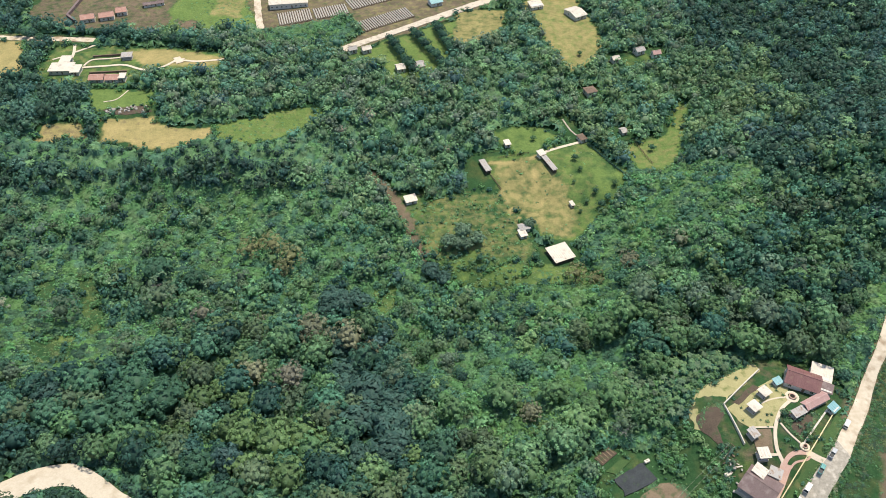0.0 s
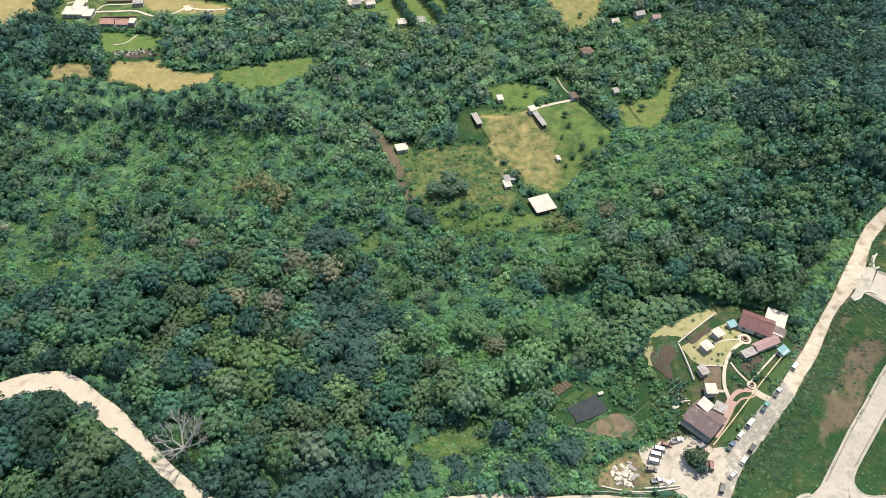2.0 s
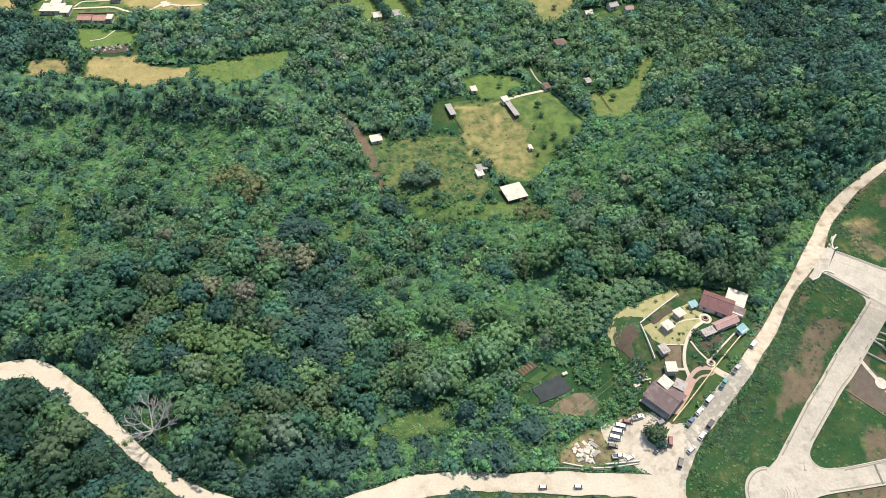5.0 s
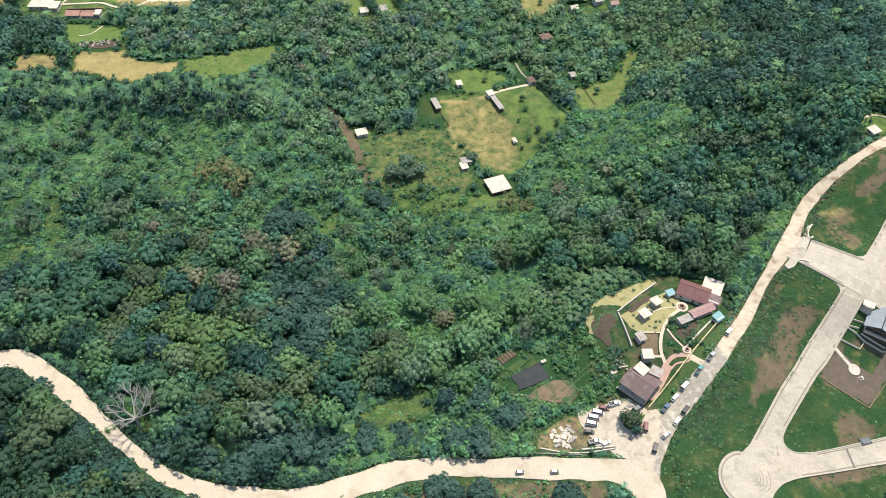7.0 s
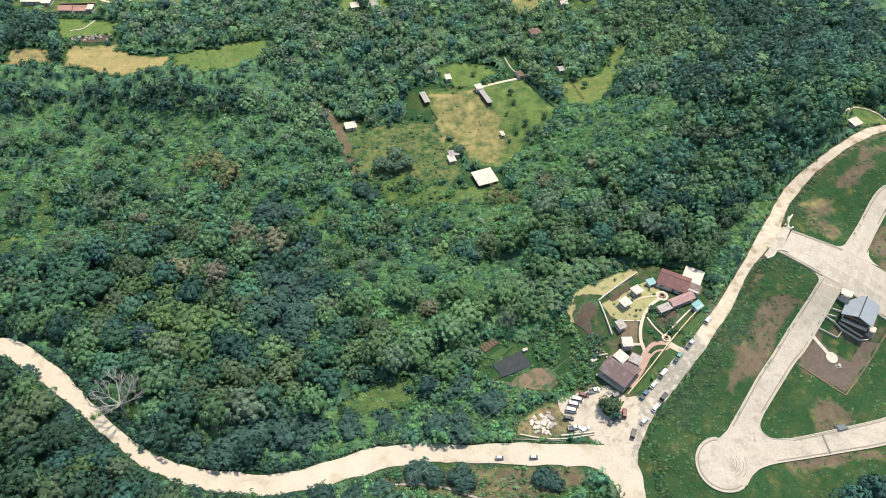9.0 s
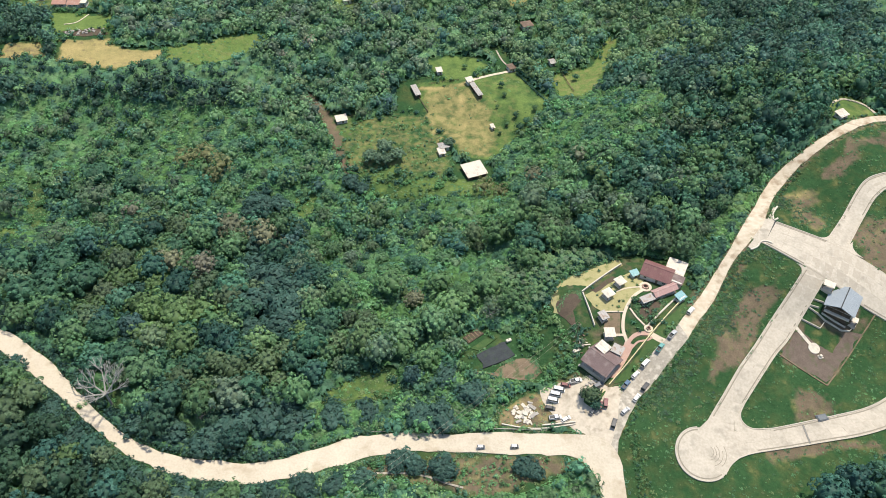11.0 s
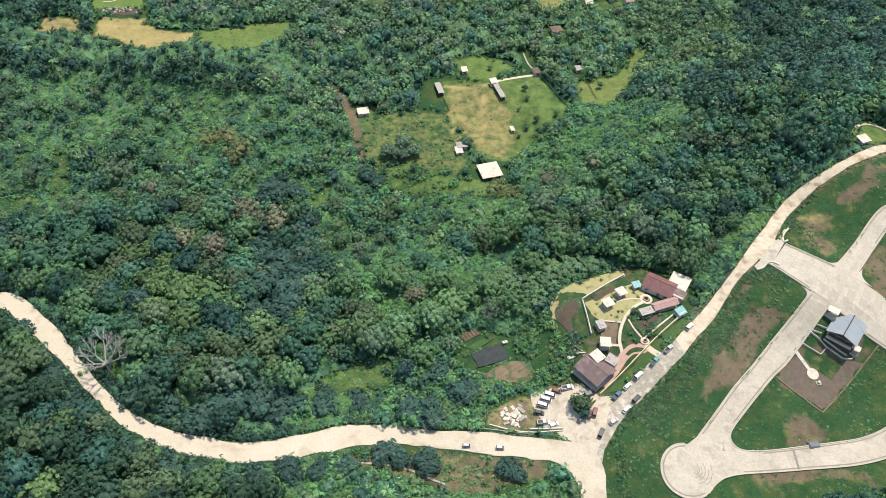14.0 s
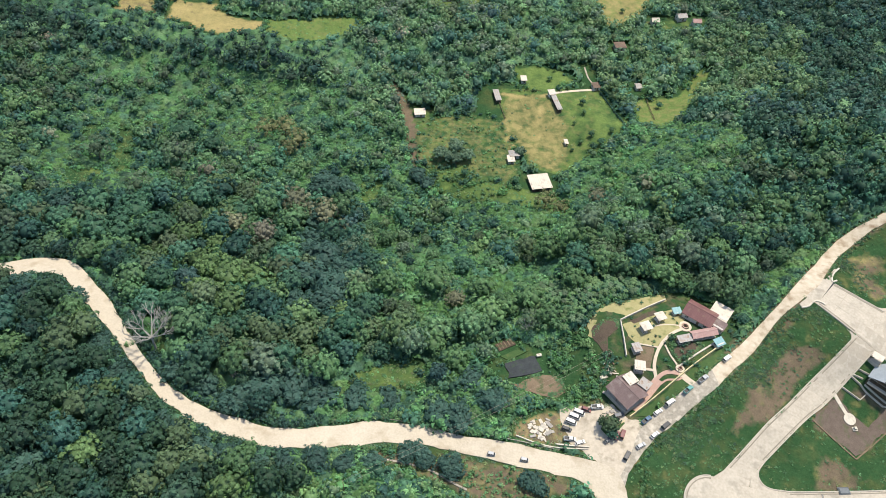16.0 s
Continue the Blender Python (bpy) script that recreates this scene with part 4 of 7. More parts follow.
OLIVE = [(-31, 119, 6.4), (-39, 122, 5.5), (-19, 123, 5.9), (-12, 129, 5.5), (-50, 113, 5.5), (-23, 115, 5.4), (-45, 107, 5.4), (-13, 115, 4.4), (6, 134, 5.0), (-71, 113, 4.6), (-39, 111, 4.5), (-55, 106, 4.5), (16, 149, 4.7), (61, 205, 5.8), (-106, 93, 7.9), (-84, 69, 7.4), (-43, 57, 6.0), (-47, 48, 6.0), (-102, 102, 6.5), (-45, 68, 5.3), (-35, 61, 5.2)]
GREY = [(-176, 225, 8.2), (-135, 198, 7.2), (-98, 225, 5.1), (-134, 235, 9.0), (-78, 202, 5.7), (-61, 170, 5.8), (13, 134, 3.6), (69, 150, 4.6), (156, 259, 6.5), (168, 209, 4.8), (117, 189, 6.0), (-51, 257, 3.1), (-15, 228, 4.0), (166, 257, 5.9)]
MID = [(-133, 158, 8.3), (-123, 161, 7.2), (-111, 168, 8.2), (-125, 178, 8.0), (-145, 177, 8.2), (-107, 176, 5.2), (-79, 194, 6.1), (-88, 135, 5.9), (-103, 138, 6.1), (-73, 122, 6.1), (-61, 120, 5.6), (-142, 257, 8.0), (-122, 251, 6.5)]
# Southwest trees moved from mid to deep green to paint the shade there.
DARK = [(-126, 115, 6.9), (-125, 103, 7.3), (-89, 89, 5.8), (-112, 83, 7.4), (-97, 74, 6.7), (-98, 62, 7.1), (-67, 68, 6.3), (-54, 65, 5.7), (-9, 60, 5.8), (0, 63, 5.0), (-68, 60, 5.4)]
LIGHT = [(82, 208, 7.9), (72, 203, 6.9), (95, 186, 6.9), (119, 180, 6.8), (112, 200, 6.7), (25, 168, 7.3), (5, 162, 5.8), (141, 199, 6.2), (84, 175, 5.8), (167, 230, 7.3), (127, 178, 4.5), (67, 163, 6.2), (76, 153, 5.1), (58, 158, 5.7), (46, 169, 5.8), (33, 133, 5.4), (43, 127, 5.3), (-21, 63, 5.9), (-124, 86, 6.6), (-20, 70, 3.4), (-112, 110, 5.6)]
FEATURES = (("blue", BLUE), ("blue", ROADSIDE), ("rust", RUST), ("ochre", OCHRE), ("lime", LIME), ("olive", OLIVE), ("grey", GREY), ("mid", MID), ("deep", DARK), ("light", LIGHT))


def near_feature(x, y, room=0.8):
    """True where a tree that stands out takes up the room."""
    bad = np.zeros(np.asarray(x).shape, bool)
    for _, spots in FEATURES:
        for a, b, q in spots:
            bad |= np.hypot(x - a, y - b) < q * room
    return bad


def in_shrubs(x, y):
    return np.max([depth_in(x, y, p) for p in SHRUBS], 0)


def on_roads(x, y, room):
    bad = np.zeros(x.shape, bool)
    for a, b in ((MAIN_N, MAIN_S), (RIDGE_W, RIDGE_E)):
        ca, cb = curve_through(a, 40), curve_through(b, 40)
        bad |= depth_in(x, y, [tuple(p) for p in ca] + [tuple(p) for p in cb[::-1]]) > -room
    return bad


def free_spots(step, jitter, seed, room, box=(-330, 300, 24, 620)):
    """Jittered grid of places outside roads and open ground."""
    r = np.random.default_rng(seed)
    x, y = np.meshgrid(np.arange(box[0], box[1], step), np.arange(box[2], box[3], step))
    x, y = x.ravel() + r.uniform(-jitter, jitter, x.size), y.ravel() + r.uniform(-jitter, jitter, y.size)
    keep = ~on_roads(x, y, room)
    for poly in OPEN:
        keep &= depth_in(x, y, poly) < -room * 0.55
    keep &= (depth_in(x, y, ESTATE) < -room) | (depth_in(x, y, COPSE_SE) > 0)
    keep &= depth_in(x, y, VIEW) > 0
    return x[keep], y[keep]


def choose(x, y, seed):
    """The kind of tree that grows at each place."""
    a, b = vnoise(x, y, 38, seed), hashed(np.round(x * 3), np.round(y * 3), seed)
    names = np.array(["dark", "mid", "light", "lime", "olive", "rust", "grey", "blue"])
    # paler and greyer kinds gain weight towards the east and north
    pale_side = np.clip(np.maximum((x - 50) / 60, (y - 215) / 80), 0, 1)
    p = np.stack([(0.7 - 0.6 * a) * (1 - 0.75 * pale_side), 0.7 + 0 * a, 0.25 + 0.6 * a + 0.5 * pale_side, 0.06 + 0.25 * a ** 2, 0.24 + 0 * a, 0.012 + 0 * a, 0.06 + 0.28 * pale_side, 0.08 - 0.06 * a], 1)
    p = np.cumsum(p / p.sum(1, keepdims=True), 1)
    return names[(b[:, None] > p).sum(1).clip(0, 7)]


def ground_h(x, y):
    return float(height(x, y))


def joined(places, name, material):
    """Many plants in one mesh: (prototype, x, y, z, radius, tallness, turn, tint) each."""
    co, fa, ti, base = [], [], [], 0
    for proto, x, y, z, rad, tall, turn, tint in places:
        v, f = proto[:2]
        c, s = math.cos(turn), math.sin(turn)
        p = np.empty_like(v)
        p[:, 0], p[:, 1], p[:, 2] = x + rad * (c * v[:, 0] - s * v[:, 1]), y + rad * (s * v[:, 0] + c * v[:, 1]), z + tall * v[:, 2]
        co.append(p)
        fa.append(f + base)
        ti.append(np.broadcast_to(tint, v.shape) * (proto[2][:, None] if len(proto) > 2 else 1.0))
        base += len(v)
    return raw_mesh(name, np.concatenate(co), np.concatenate(fa), material, np.concatenate(ti))


def vary(tint, r):
    return np.clip(np.array(TINTS[tint]) * r.uniform(0.7, 1.34) * r.uniform(0.96, 1.04, 3) * np.array((0.99, 1.0, 1.05)), 0.008, 0.4)


LEAF = leaf_mat("leaves", (0, 0, 0), (0, 0, 0), True, 0.1)
tx, ty = free_spots(7.2, 3.0, 11, 4.0, (-330, 300, 24, 215))
fx, fy = free_spots(5.5, 2.3, 13, 3.2, (-330, 300, 215, 620))
tx, ty = np.concatenate([tx, fx]), np.concatenate([ty, fy])
ok = ~near_feature(tx, ty, 0.95)
tx, ty = tx[ok], ty[ok]
kinds = choose(tx, ty, 5)
woods, singles = [], []
beside_road = np.minimum(off_line(tx, ty, MAIN_S), off_line(tx, ty, MAIN_N))
for x, y, kind, beside, shrubby, palmy, thin_noise in zip(tx, ty, kinds, beside_road, in_shrubs(tx, ty), depth_in(tx, ty, PALMS), vnoise(tx, ty, 28, 33)):
    if shrubby > 2 and (thin_noise > 0.42 or y < 128 and x > -8) or shrubby > 0 and rng.random() < 0.5 or palmy > 0 and rng.random() < 0.7:
        continue
    shade_band = x < -80 and 308 < y < 345
    # Darker kinds paint cloud shade on the west band and northeast corner.
    if shade_band or x < -195 and y > 345 or x > 165 and y > 300:
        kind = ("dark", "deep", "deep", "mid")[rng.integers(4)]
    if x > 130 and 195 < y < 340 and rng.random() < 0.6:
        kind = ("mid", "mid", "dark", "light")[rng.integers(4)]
    # Deep and dark tints stand in for shade over the southwest woods.
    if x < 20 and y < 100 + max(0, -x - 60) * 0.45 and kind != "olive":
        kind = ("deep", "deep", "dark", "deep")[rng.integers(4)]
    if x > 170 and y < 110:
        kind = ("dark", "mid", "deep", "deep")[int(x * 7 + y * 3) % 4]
    rad = (rng.uniform(2.6, 4.6) if rng.random() < 0.45 else rng.uniform(4.6, 6.8)) * (0.7 if shrubby > -4 else 1.1 if y < 215 else 0.92 if x > 130 and y < 340 else 0.74)
    rad = min(rad, max(beside * 0.88, 2.4)) * (0.55 if x < -60 and 329 < y < 350 else 1.0)
    tall = rad * rng.uniform(0.85, 1.25)
    z = float(height(x, y)) + rad * rng.uniform(0.8, 1.4)
    if y < 172 and len(singles) < 48 and -150 < x < 120 and shrubby < 0:
        singles.append((x, y, z, rad, tall, kind))
        continue
    proto = (BROAD_FAR if y > 215 else LUMPY if kind in ("lime", "olive") or rng.random() < 0.5 else FEATHER if kind == "blue" else BROAD)
    if y > 300 and rng.random() < 0.02:
        woods.append((PALM[rng.integers(3)], x, y, z + rng.uniform(2, 5), 3.4, 3.0, rng.uniform(0, 6.28), vary("light", rng)))
        continue
    # Lime and light kinds paint a sunlit patch into these crowns.
    if 60 < x < 200 and 335 < y < 430 and rng.random() < 0.65:
        kind = ("lime", "light")[rng.integers(2)]
    # Haze raises the northern tints and cloud shade lowers western ones, in colour.
    pale = 1 + 0.2 * min(max((y - 215) / 130, 0), 1) - 0.14 * min(max((x - 120) / 50, 0), 1) - 0.3 * shade_band - 0.28 * (x < -140 and 255 < y <= 308) - 0.1 * (y < 215 and x < 10)
    # The blue lift past y 290 is haze painted into the leaves.
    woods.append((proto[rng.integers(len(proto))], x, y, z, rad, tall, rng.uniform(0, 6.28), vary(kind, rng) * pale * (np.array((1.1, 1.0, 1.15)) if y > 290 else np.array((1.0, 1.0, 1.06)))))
# dense scrub: leafy clumps and broad-leaved rosettes of one to three metres
bx, by = free_spots(2.2, 1.0, 77, 0.8)
deep, clear = in_shrubs(bx, by), vnoise(bx, by, 22, 33)
leafy = np.maximum.reduce([depth_in(bx, by, SHRUBS[2]), depth_in(bx, by, SHRUBS[3]), depth_in(bx, by, SHRUBS[9]), depth_in(bx, by, SOUTH_SCRUB), depth_in(bx, by, ROAD_SCRUB), depth_in(bx, by, PALMS)]) > -3
ok = (deep > -2 - 3 * vnoise(bx, by, 9, 6)) & ~near_feature(bx, by, 0.75) & ((clear < 0.66) | (rng.random(len(bx)) < 0.45)) & (~leafy | (rng.random(len(bx)) < 0.68))
bx, by, leafy = bx[ok], by[ok], leafy[ok]
SCRUB_KINDS = ("mid", "vine", "vine", "light", "mid", "olive", "vine", "dark", "lime")
for x, y, broad, patch, hue in zip(bx, by, leafy, vnoise(bx, by, 14, 3), vnoise(bx, by, 9, 19)):
    rad = (0.75 + 1.5 * patch if broad else 0.6 + 1.0 * patch) * (rng.uniform(0.7, 1.2) if rng.random() < 0.78 else rng.uniform(1.2, 1.8))
    kind = SCRUB_KINDS[int(np.clip((hue * 1.3 - 0.15) * 9 + rng.normal(0, 1.3), 0, 8))]
    if rng.random() < (0.5 if broad else 0.12):
        woods.append((ROSETTE[rng.integers(5)], x, y, float(height(x, y)) + rng.uniform(0.6, 2.0), rad * 0.85, rad * 0.85, rng.uniform(0, 6.28), vary(("light", "vine", "lime", "mid")[rng.integers(4)], rng) * 1.1))
    else:
        proto = SMALL[rng.integers(6)] if rad > 1.3 else TINY[rng.integers(5)]
        woods.append((proto, x, y, float(height(x, y)) + rad * rng.uniform(0.6, 1.2), rad * 1.1, rad * rng.uniform(0.85, 1.2), rng.uniform(0, 6.28), vary(kind, rng) * rng.uniform(0.95, 1.45) * np.array((1.0, 1.0, 1.04))))
slope_r = np.random.default_rng(17)
for poly, pace, most in ((SLOPE, 1.5, 1.6), (PLOTS, 1.9, 1.0), (LOWER, 2.6, 1.5), (MEADOW, 3.4, 1.1), (YARD, 2.2, 0.9), (BANK, 2.2, 1.2), (SNAG, 1.6, 1.2)):
    ex, ey = np.meshgrid(np.arange(min(q[0] for q in poly), max(q[0] for q in poly), pace), np.arange(min(q[1] for q in poly), max(q[1] for q in poly), pace))
    ex, ey = ex.ravel() + slope_r.uniform(-pace, pace, ex.size) * 0.7, ey.ravel() + slope_r.uniform(-pace, pace, ey.size) * 0.7
    ok = (depth_in(ex, ey, poly) > 0.3) & (vnoise(ex, ey, 6, 14) > (0.25 if poly is SLOPE else 0.42)) & (depth_in(ex, ey, SHED_YARD) < 0) & (depth_in(ex, ey, GARDEN) < -0.5) & (depth_in(ex, ey, LAWN_A) < -1) & (depth_in(ex, ey, TRAIL) < 0)
    if poly is PLOTS or poly is SLOPE:
        ok &= (depth_in(ex, ey, [(57, 139), (64, 143), (68, 137), (75, 137), (80, 129), (88, 126), (88, 118), (70, 117), (62, 122), (62, 131)]) < 0)
    if poly is YARD:
        ok &= np.hypot(ex - 79, ey - 104) > 4.5
    for x, y in zip(ex[ok], ey[ok]):
        rad = most * slope_r.uniform(0.35, 1.0)
        proto = ROSETTE[slope_r.integers(5)] if slope_r.random() < 0.35 else SMALL[slope_r.integers(6)]
        woods.append((proto, x, y, float(height(x, y)) + rad * 0.5, rad, rad * 0.9, slope_r.uniform(0, 6.28), vary(("vine", "lime", "light", "vine", "mid")[slope_r.integers(5)], slope_r)))
for line, reach, count in ((RIDGE_E[1:16], 0.9, 520), (RIDGE_W[10:], 0.9, 160), ([(116, 96), (117, 80), (118, 56)], 1.8, 200)):
    rc = curve_through(line, 300)
    along = np.diff(rc, axis=0)
    along = along / np.hypot(along[:, 0], along[:, 1])[:, None] * (1 if line[0] != RIDGE_W[10] else -1)
    if line[0] == (116, 96):
        along = -along
    at = slope_r.integers(0, 299, count)
    away = np.abs(slope_r.normal(0, reach, count)) + 0.7
    for x, y in zip(rc[at, 0] + along[at, 1] * away, rc[at, 1] - along[at, 0] * away):
        if not on_roads(np.array([x]), np.array([y]), 0.5)[0] and depth_in(np.array([x]), np.array([y]), [(170, 170), (180, 190), (192, 184), (182, 168)])[0] < 0:
            rad = slope_r.uniform(0.28, 0.66)
            woods.append((SMALL[slope_r.integers(6)], x, y, float(height(x, y)) + rad * 0.45, rad, rad * 0.9, slope_r.uniform(0, 6.28), vary(("vine", "mid", "grass", "weed", "light", "vine")[slope_r.integers(6)], slope_r)))
for line, side, count in ((MAIN_S[3:16], 1, 640), (MAIN_N[5:14], -1, 280), (MAIN_N[12:18], -1, 220)):
    rc = curve_through(line, 300)
    along = np.diff(rc, axis=0)
    along = along / np.hypot(along[:, 0], along[:, 1])[:, None] * side
    at = slope_r.integers(0, 299, count)
    away = np.abs(slope_r.normal(0, 2.6, count)) + 1.3
    ex, ey = rc[at, 0] + along[at, 1] * away, rc[at, 1] - along[at, 0] * away
    for x, y in zip(ex, ey):
        if not on_roads(np.array([x]), np.array([y]), 0.9)[0] and x < 66:
            rad = slope_r.uniform(0.8, 1.9) * (0.7 if x > 0 else 1.0)
            woods.append((SMALL[slope_r.integers(6)], x, y, float(height(x, y)) + rad * 0.7, rad, rad, slope_r.uniform(0, 6.28), vary((("vine", "mid", "light", "olive", "vine") if x > 0 else ("blue", "dark", "deep", "blue", "mid"))[slope_r.integers(5)], slope_r) * (1.0 if x > 0 else 0.85)))
fringe = curve_through([(90.5, 149), (92.6, 158), (97, 163.5), (106, 167), (119, 174.5), (131, 175.6), (147.5, 170)], 200)
for at in slope_r.integers(0, 200, 150):
    x, y = fringe[at] + slope_r.normal(0, 1.0, 2)
    rad = slope_r.uniform(0.7, 1.7)
    woods.append((SMALL[slope_r.integers(6)] if slope_r.random() < 0.6 else ROSETTE[slope_r.integers(5)], x, y, float(height(x, y)) + rad * 0.7, rad, rad, slope_r.uniform(0, 6.28), vary(("vine", "lime", "light", "mid", "dark")[slope_r.integers(5)], slope_r)))
edge_r = np.random.default_rng(91)
for poly in (Y_FIELD, Y_WEST, G_FIELD, MANSION, LEFT_FIELD, FIELD_E, Y_LAWN, B_LAWN, LOW_LAWN, MEADOW, LOWER, PATCH, SOUTH, UPPER, *GLADES):
    for (ax, ay), (bx, by) in zip(poly, poly[1:] + poly[:1]):
        for k in range(int(math.hypot(bx - ax, by - ay) / 3.2)):
            s, rad = edge_r.random(), edge_r.uniform(0.6, 2.2)
            x, y = ax + (bx - ax) * s + edge_r.normal(0, 1.6), ay + (by - ay) * s + edge_r.normal(0, 1.6)
            if max(float(depth_in(np.array([x]), np.array([y]), p)[0]) for p in (LAWN_A, SHED_YARD, HUT_YARD, PEN_YARD)) < 0:
                woods.append((SHRUB[edge_r.integers(5)], x, y, float(height(x, y)) + rad * 0.5, rad, rad, edge_r.uniform(0, 6.28), vary(("mid", "vine", "light", "dark")[edge_r.integers(4)], edge_r)))
tagged(joined(woods, "forest", LEAF), "dense mixed tropical woodland in many greens, tints holding haze and cloud shade", "forest", kind="stuff")

# ---- undergrowth: a lumpy mantle of shrubs and vines between the trees ----
def mantle(x0, x1, y0, y1, step, cell, seed):
    """Domed shrub cells over the ground: points, triangles and tints where plants grow."""
    x, y = np.meshgrid(np.arange(x0, x1, step), np.arange(y0, y1, step))
    r = np.random.default_rng(seed)
    x, y = x + r.uniform(-0.3, 0.3, x.shape) * step, y + r.uniform(-0.3, 0.3, y.shape) * step
    wx, wy = x + (vnoise(x, y, 4, 51) - 0.5) * 3, y + (vnoise(x, y, 4, 52) - 0.5) * 3
    room = np.minimum(depth_in(x, y, VIEW), -np.minimum(depth_in(x, y, ESTATE), -depth_in(x, y, COPSE_SE)))
    for poly in OPEN:
        room = np.minimum(room, -depth_in(wx, wy, poly))
    for a, b in ((MAIN_N, MAIN_S), (RIDGE_W, RIDGE_E)):
        room = np.minimum(room, -depth_in(x, y, [tuple(p) for p in curve_through(a, 40)] + [tuple(p) for p in curve_through(b, 40)[::-1]]) - 0.4)
    best, tone, gain = np.zeros(x.shape), np.zeros(x.shape), np.ones(x.shape)
    ci, cj = np.floor(x / cell), np.floor(y / cell)
    for di in (-1, 0, 1):
        for dj in (-1, 0, 1):
            i, j = ci + di, cj + dj
            px, py = (i + 0.15 + 0.7 * hashed(i, j, 1)) * cell, (j + 0.15 + 0.7 * hashed(i, j, 2)) * cell
            rad = cell * (0.44 + 0.34 * hashed(i, j, 3))
            h = np.sqrt(np.clip(1 - ((x - px) ** 2 + (y - py) ** 2) / rad ** 2, 0, 1)) * rad * (0.6 + 0.75 * hashed(i, j, 4))
            up = h > best
            best, tone, gain = np.where(up, h, best), np.where(up, hashed(i, j, 5), tone), np.where(up, 0.8 + 0.5 * hashed(i, j, 6), gain)
    low = np.clip(np.max([depth_in(wx, wy, p) for p in SHRUBS], 0) / 8 + 0.5, 0, 1)
    glade = np.clip((vnoise(x, y, 28, 33) - 0.5) * 12, 0, 1) * low
    best = best * (1.1 - 0.15 * low - 0.1 * glade) * (0.75 + 0.5 * vnoise(x, y, 0.9, 7)) * np.clip(room / 1.5, 0, 1)
    z = height(x, y) + 0.1 + best
    kind = np.clip(tone * 0.75 + vnoise(x, y, 34, 8) * 0.7 - 0.2, 0, 0.999)
    names = ["dark", "deep", "mid", "mid", "vine", "mid", "light"]
    pal = np.array([TINTS[k] for k in names])
    scrub = np.array([TINTS[k] for k in ("dark", "mid", "vine", "vine", "mid", "vine", "light")])
    part_low = (low > 0.5)[..., None]
    tint = np.where(part_low, scrub[(kind * 7).astype(int)], pal[(kind * 7).astype(int)]) * gain[..., None] * (1 + glade[..., None] * np.array((0.12, 0.02, -0.1)))
    ny, nx = x.shape
    k = np.arange(nx * ny).reshape(ny, nx)
    okq = (room[:-1, :-1] > 0) & (room[1:, 1:] > 0) & (room[1:, :-1] > 0) & (room[:-1, 1:] > 0)
    a, b, c, d = k[:-1, :-1][okq], k[:-1, 1:][okq], k[1:, 1:][okq], k[1:, :-1][okq]
    tri = np.concatenate([np.stack([a, b, c], 1), np.stack([a, c, d], 1)])
    p = np.stack([x.ravel(), y.ravel(), z.ravel()], 1)
    used, inv = np.unique(tri, return_inverse=True)
    tri, p, tint = inv.reshape(-1, 3), p[used], tint.reshape(-1, 3)[used]
    # leaf sprays standing proud of the mantle
    gz, gx_ = np.gradient(z, step)
    nrm = unit(np.stack([-gx_.ravel(), -gz.ravel(), np.ones(z.size)], 1))[used]
    share = 0.55 + 1.1 * low.ravel()[used]
    pick = r.choice(len(p), int(len(p) * 1.5), p=share / share.sum())
    lv, lf = leaves(p[pick] + nrm[pick] * 0.22 + r.uniform(-0.4, 0.4, (len(pick), 3)) * (step, step, 0.3), nrm[pick] + (0, 0, 0.4), 0.46 * step ** 0.5, r, 1.3)
    lt = np.repeat(tint[pick] * r.uniform(0.82, 1.22, (len(pick), 1)), 3, 0)
    return np.concatenate([p, lv]), np.concatenate([tri, lf + len(p)]), np.concatenate([tint, lt])


near_part, far_part = mantle(-290, 275, 24, 262, 0.9, 3.5, 61), mantle(-345, 338, 262, 540, 1.5, 3.8, 62)
tagged(raw_mesh("undergrowth", np.concatenate([near_part[0], far_part[0]]), np.concatenate([near_part[1], far_part[1] + len(near_part[0])]), LEAF, np.concatenate([near_part[2], far_part[2]])),
       "low tangled shrubs and vines covering the hollow", "undergrowth", kind="stuff")
ex, ey = np.meshgrid(np.arange(112, 262, 1.3), np.arange(68, 246, 1.3))
ex, ey = ex.ravel() + rng.uniform(-2.4, 2.4, ex.size), ey.ravel() + rng.uniform(-2.4, 2.4, ey.size)
ok = (depth_in(ex, ey, ESTATE) > 0.6) & (depth_in(ex, ey, VIEW) > -4) & (np.hypot(ex - CUL[0], ey - CUL[1]) > CUL[2] + 0.8) & (vnoise(ex, ey, 9, 2) * 0.6 + vnoise(ex, ey, 2.5, 6) * 0.4 + rng.uniform(-0.2, 0.2, ex.size) > 0.47)
for a, b in ((CROSS_N, CROSS_S), (LANE_W, LANE_E), (AVE_W, AVE_E), (FAR_N, FAR_S), (RIDGE_W, RIDGE_E)):
    ok &= depth_in(ex, ey, [tuple(p) for p in curve_through(a, 30)] + [tuple(p) for p in curve_through(b, 30)[::-1]]) < -0.7
ok &= (depth_in(ex, ey, [(178, 157), (167, 152.5), (160, 142), (155, 131.5), (147, 114), (153, 111.5), (160, 121), (164.5, 129), (173, 143), (183, 155)]) < 0) | (rng.random(ex.size) < 0.25)
ok &= depth_in(ex, ey, [(186, 139), (178, 130), (193, 118), (216, 145), (209, 152), (196, 154)]) < 0
tufts = []
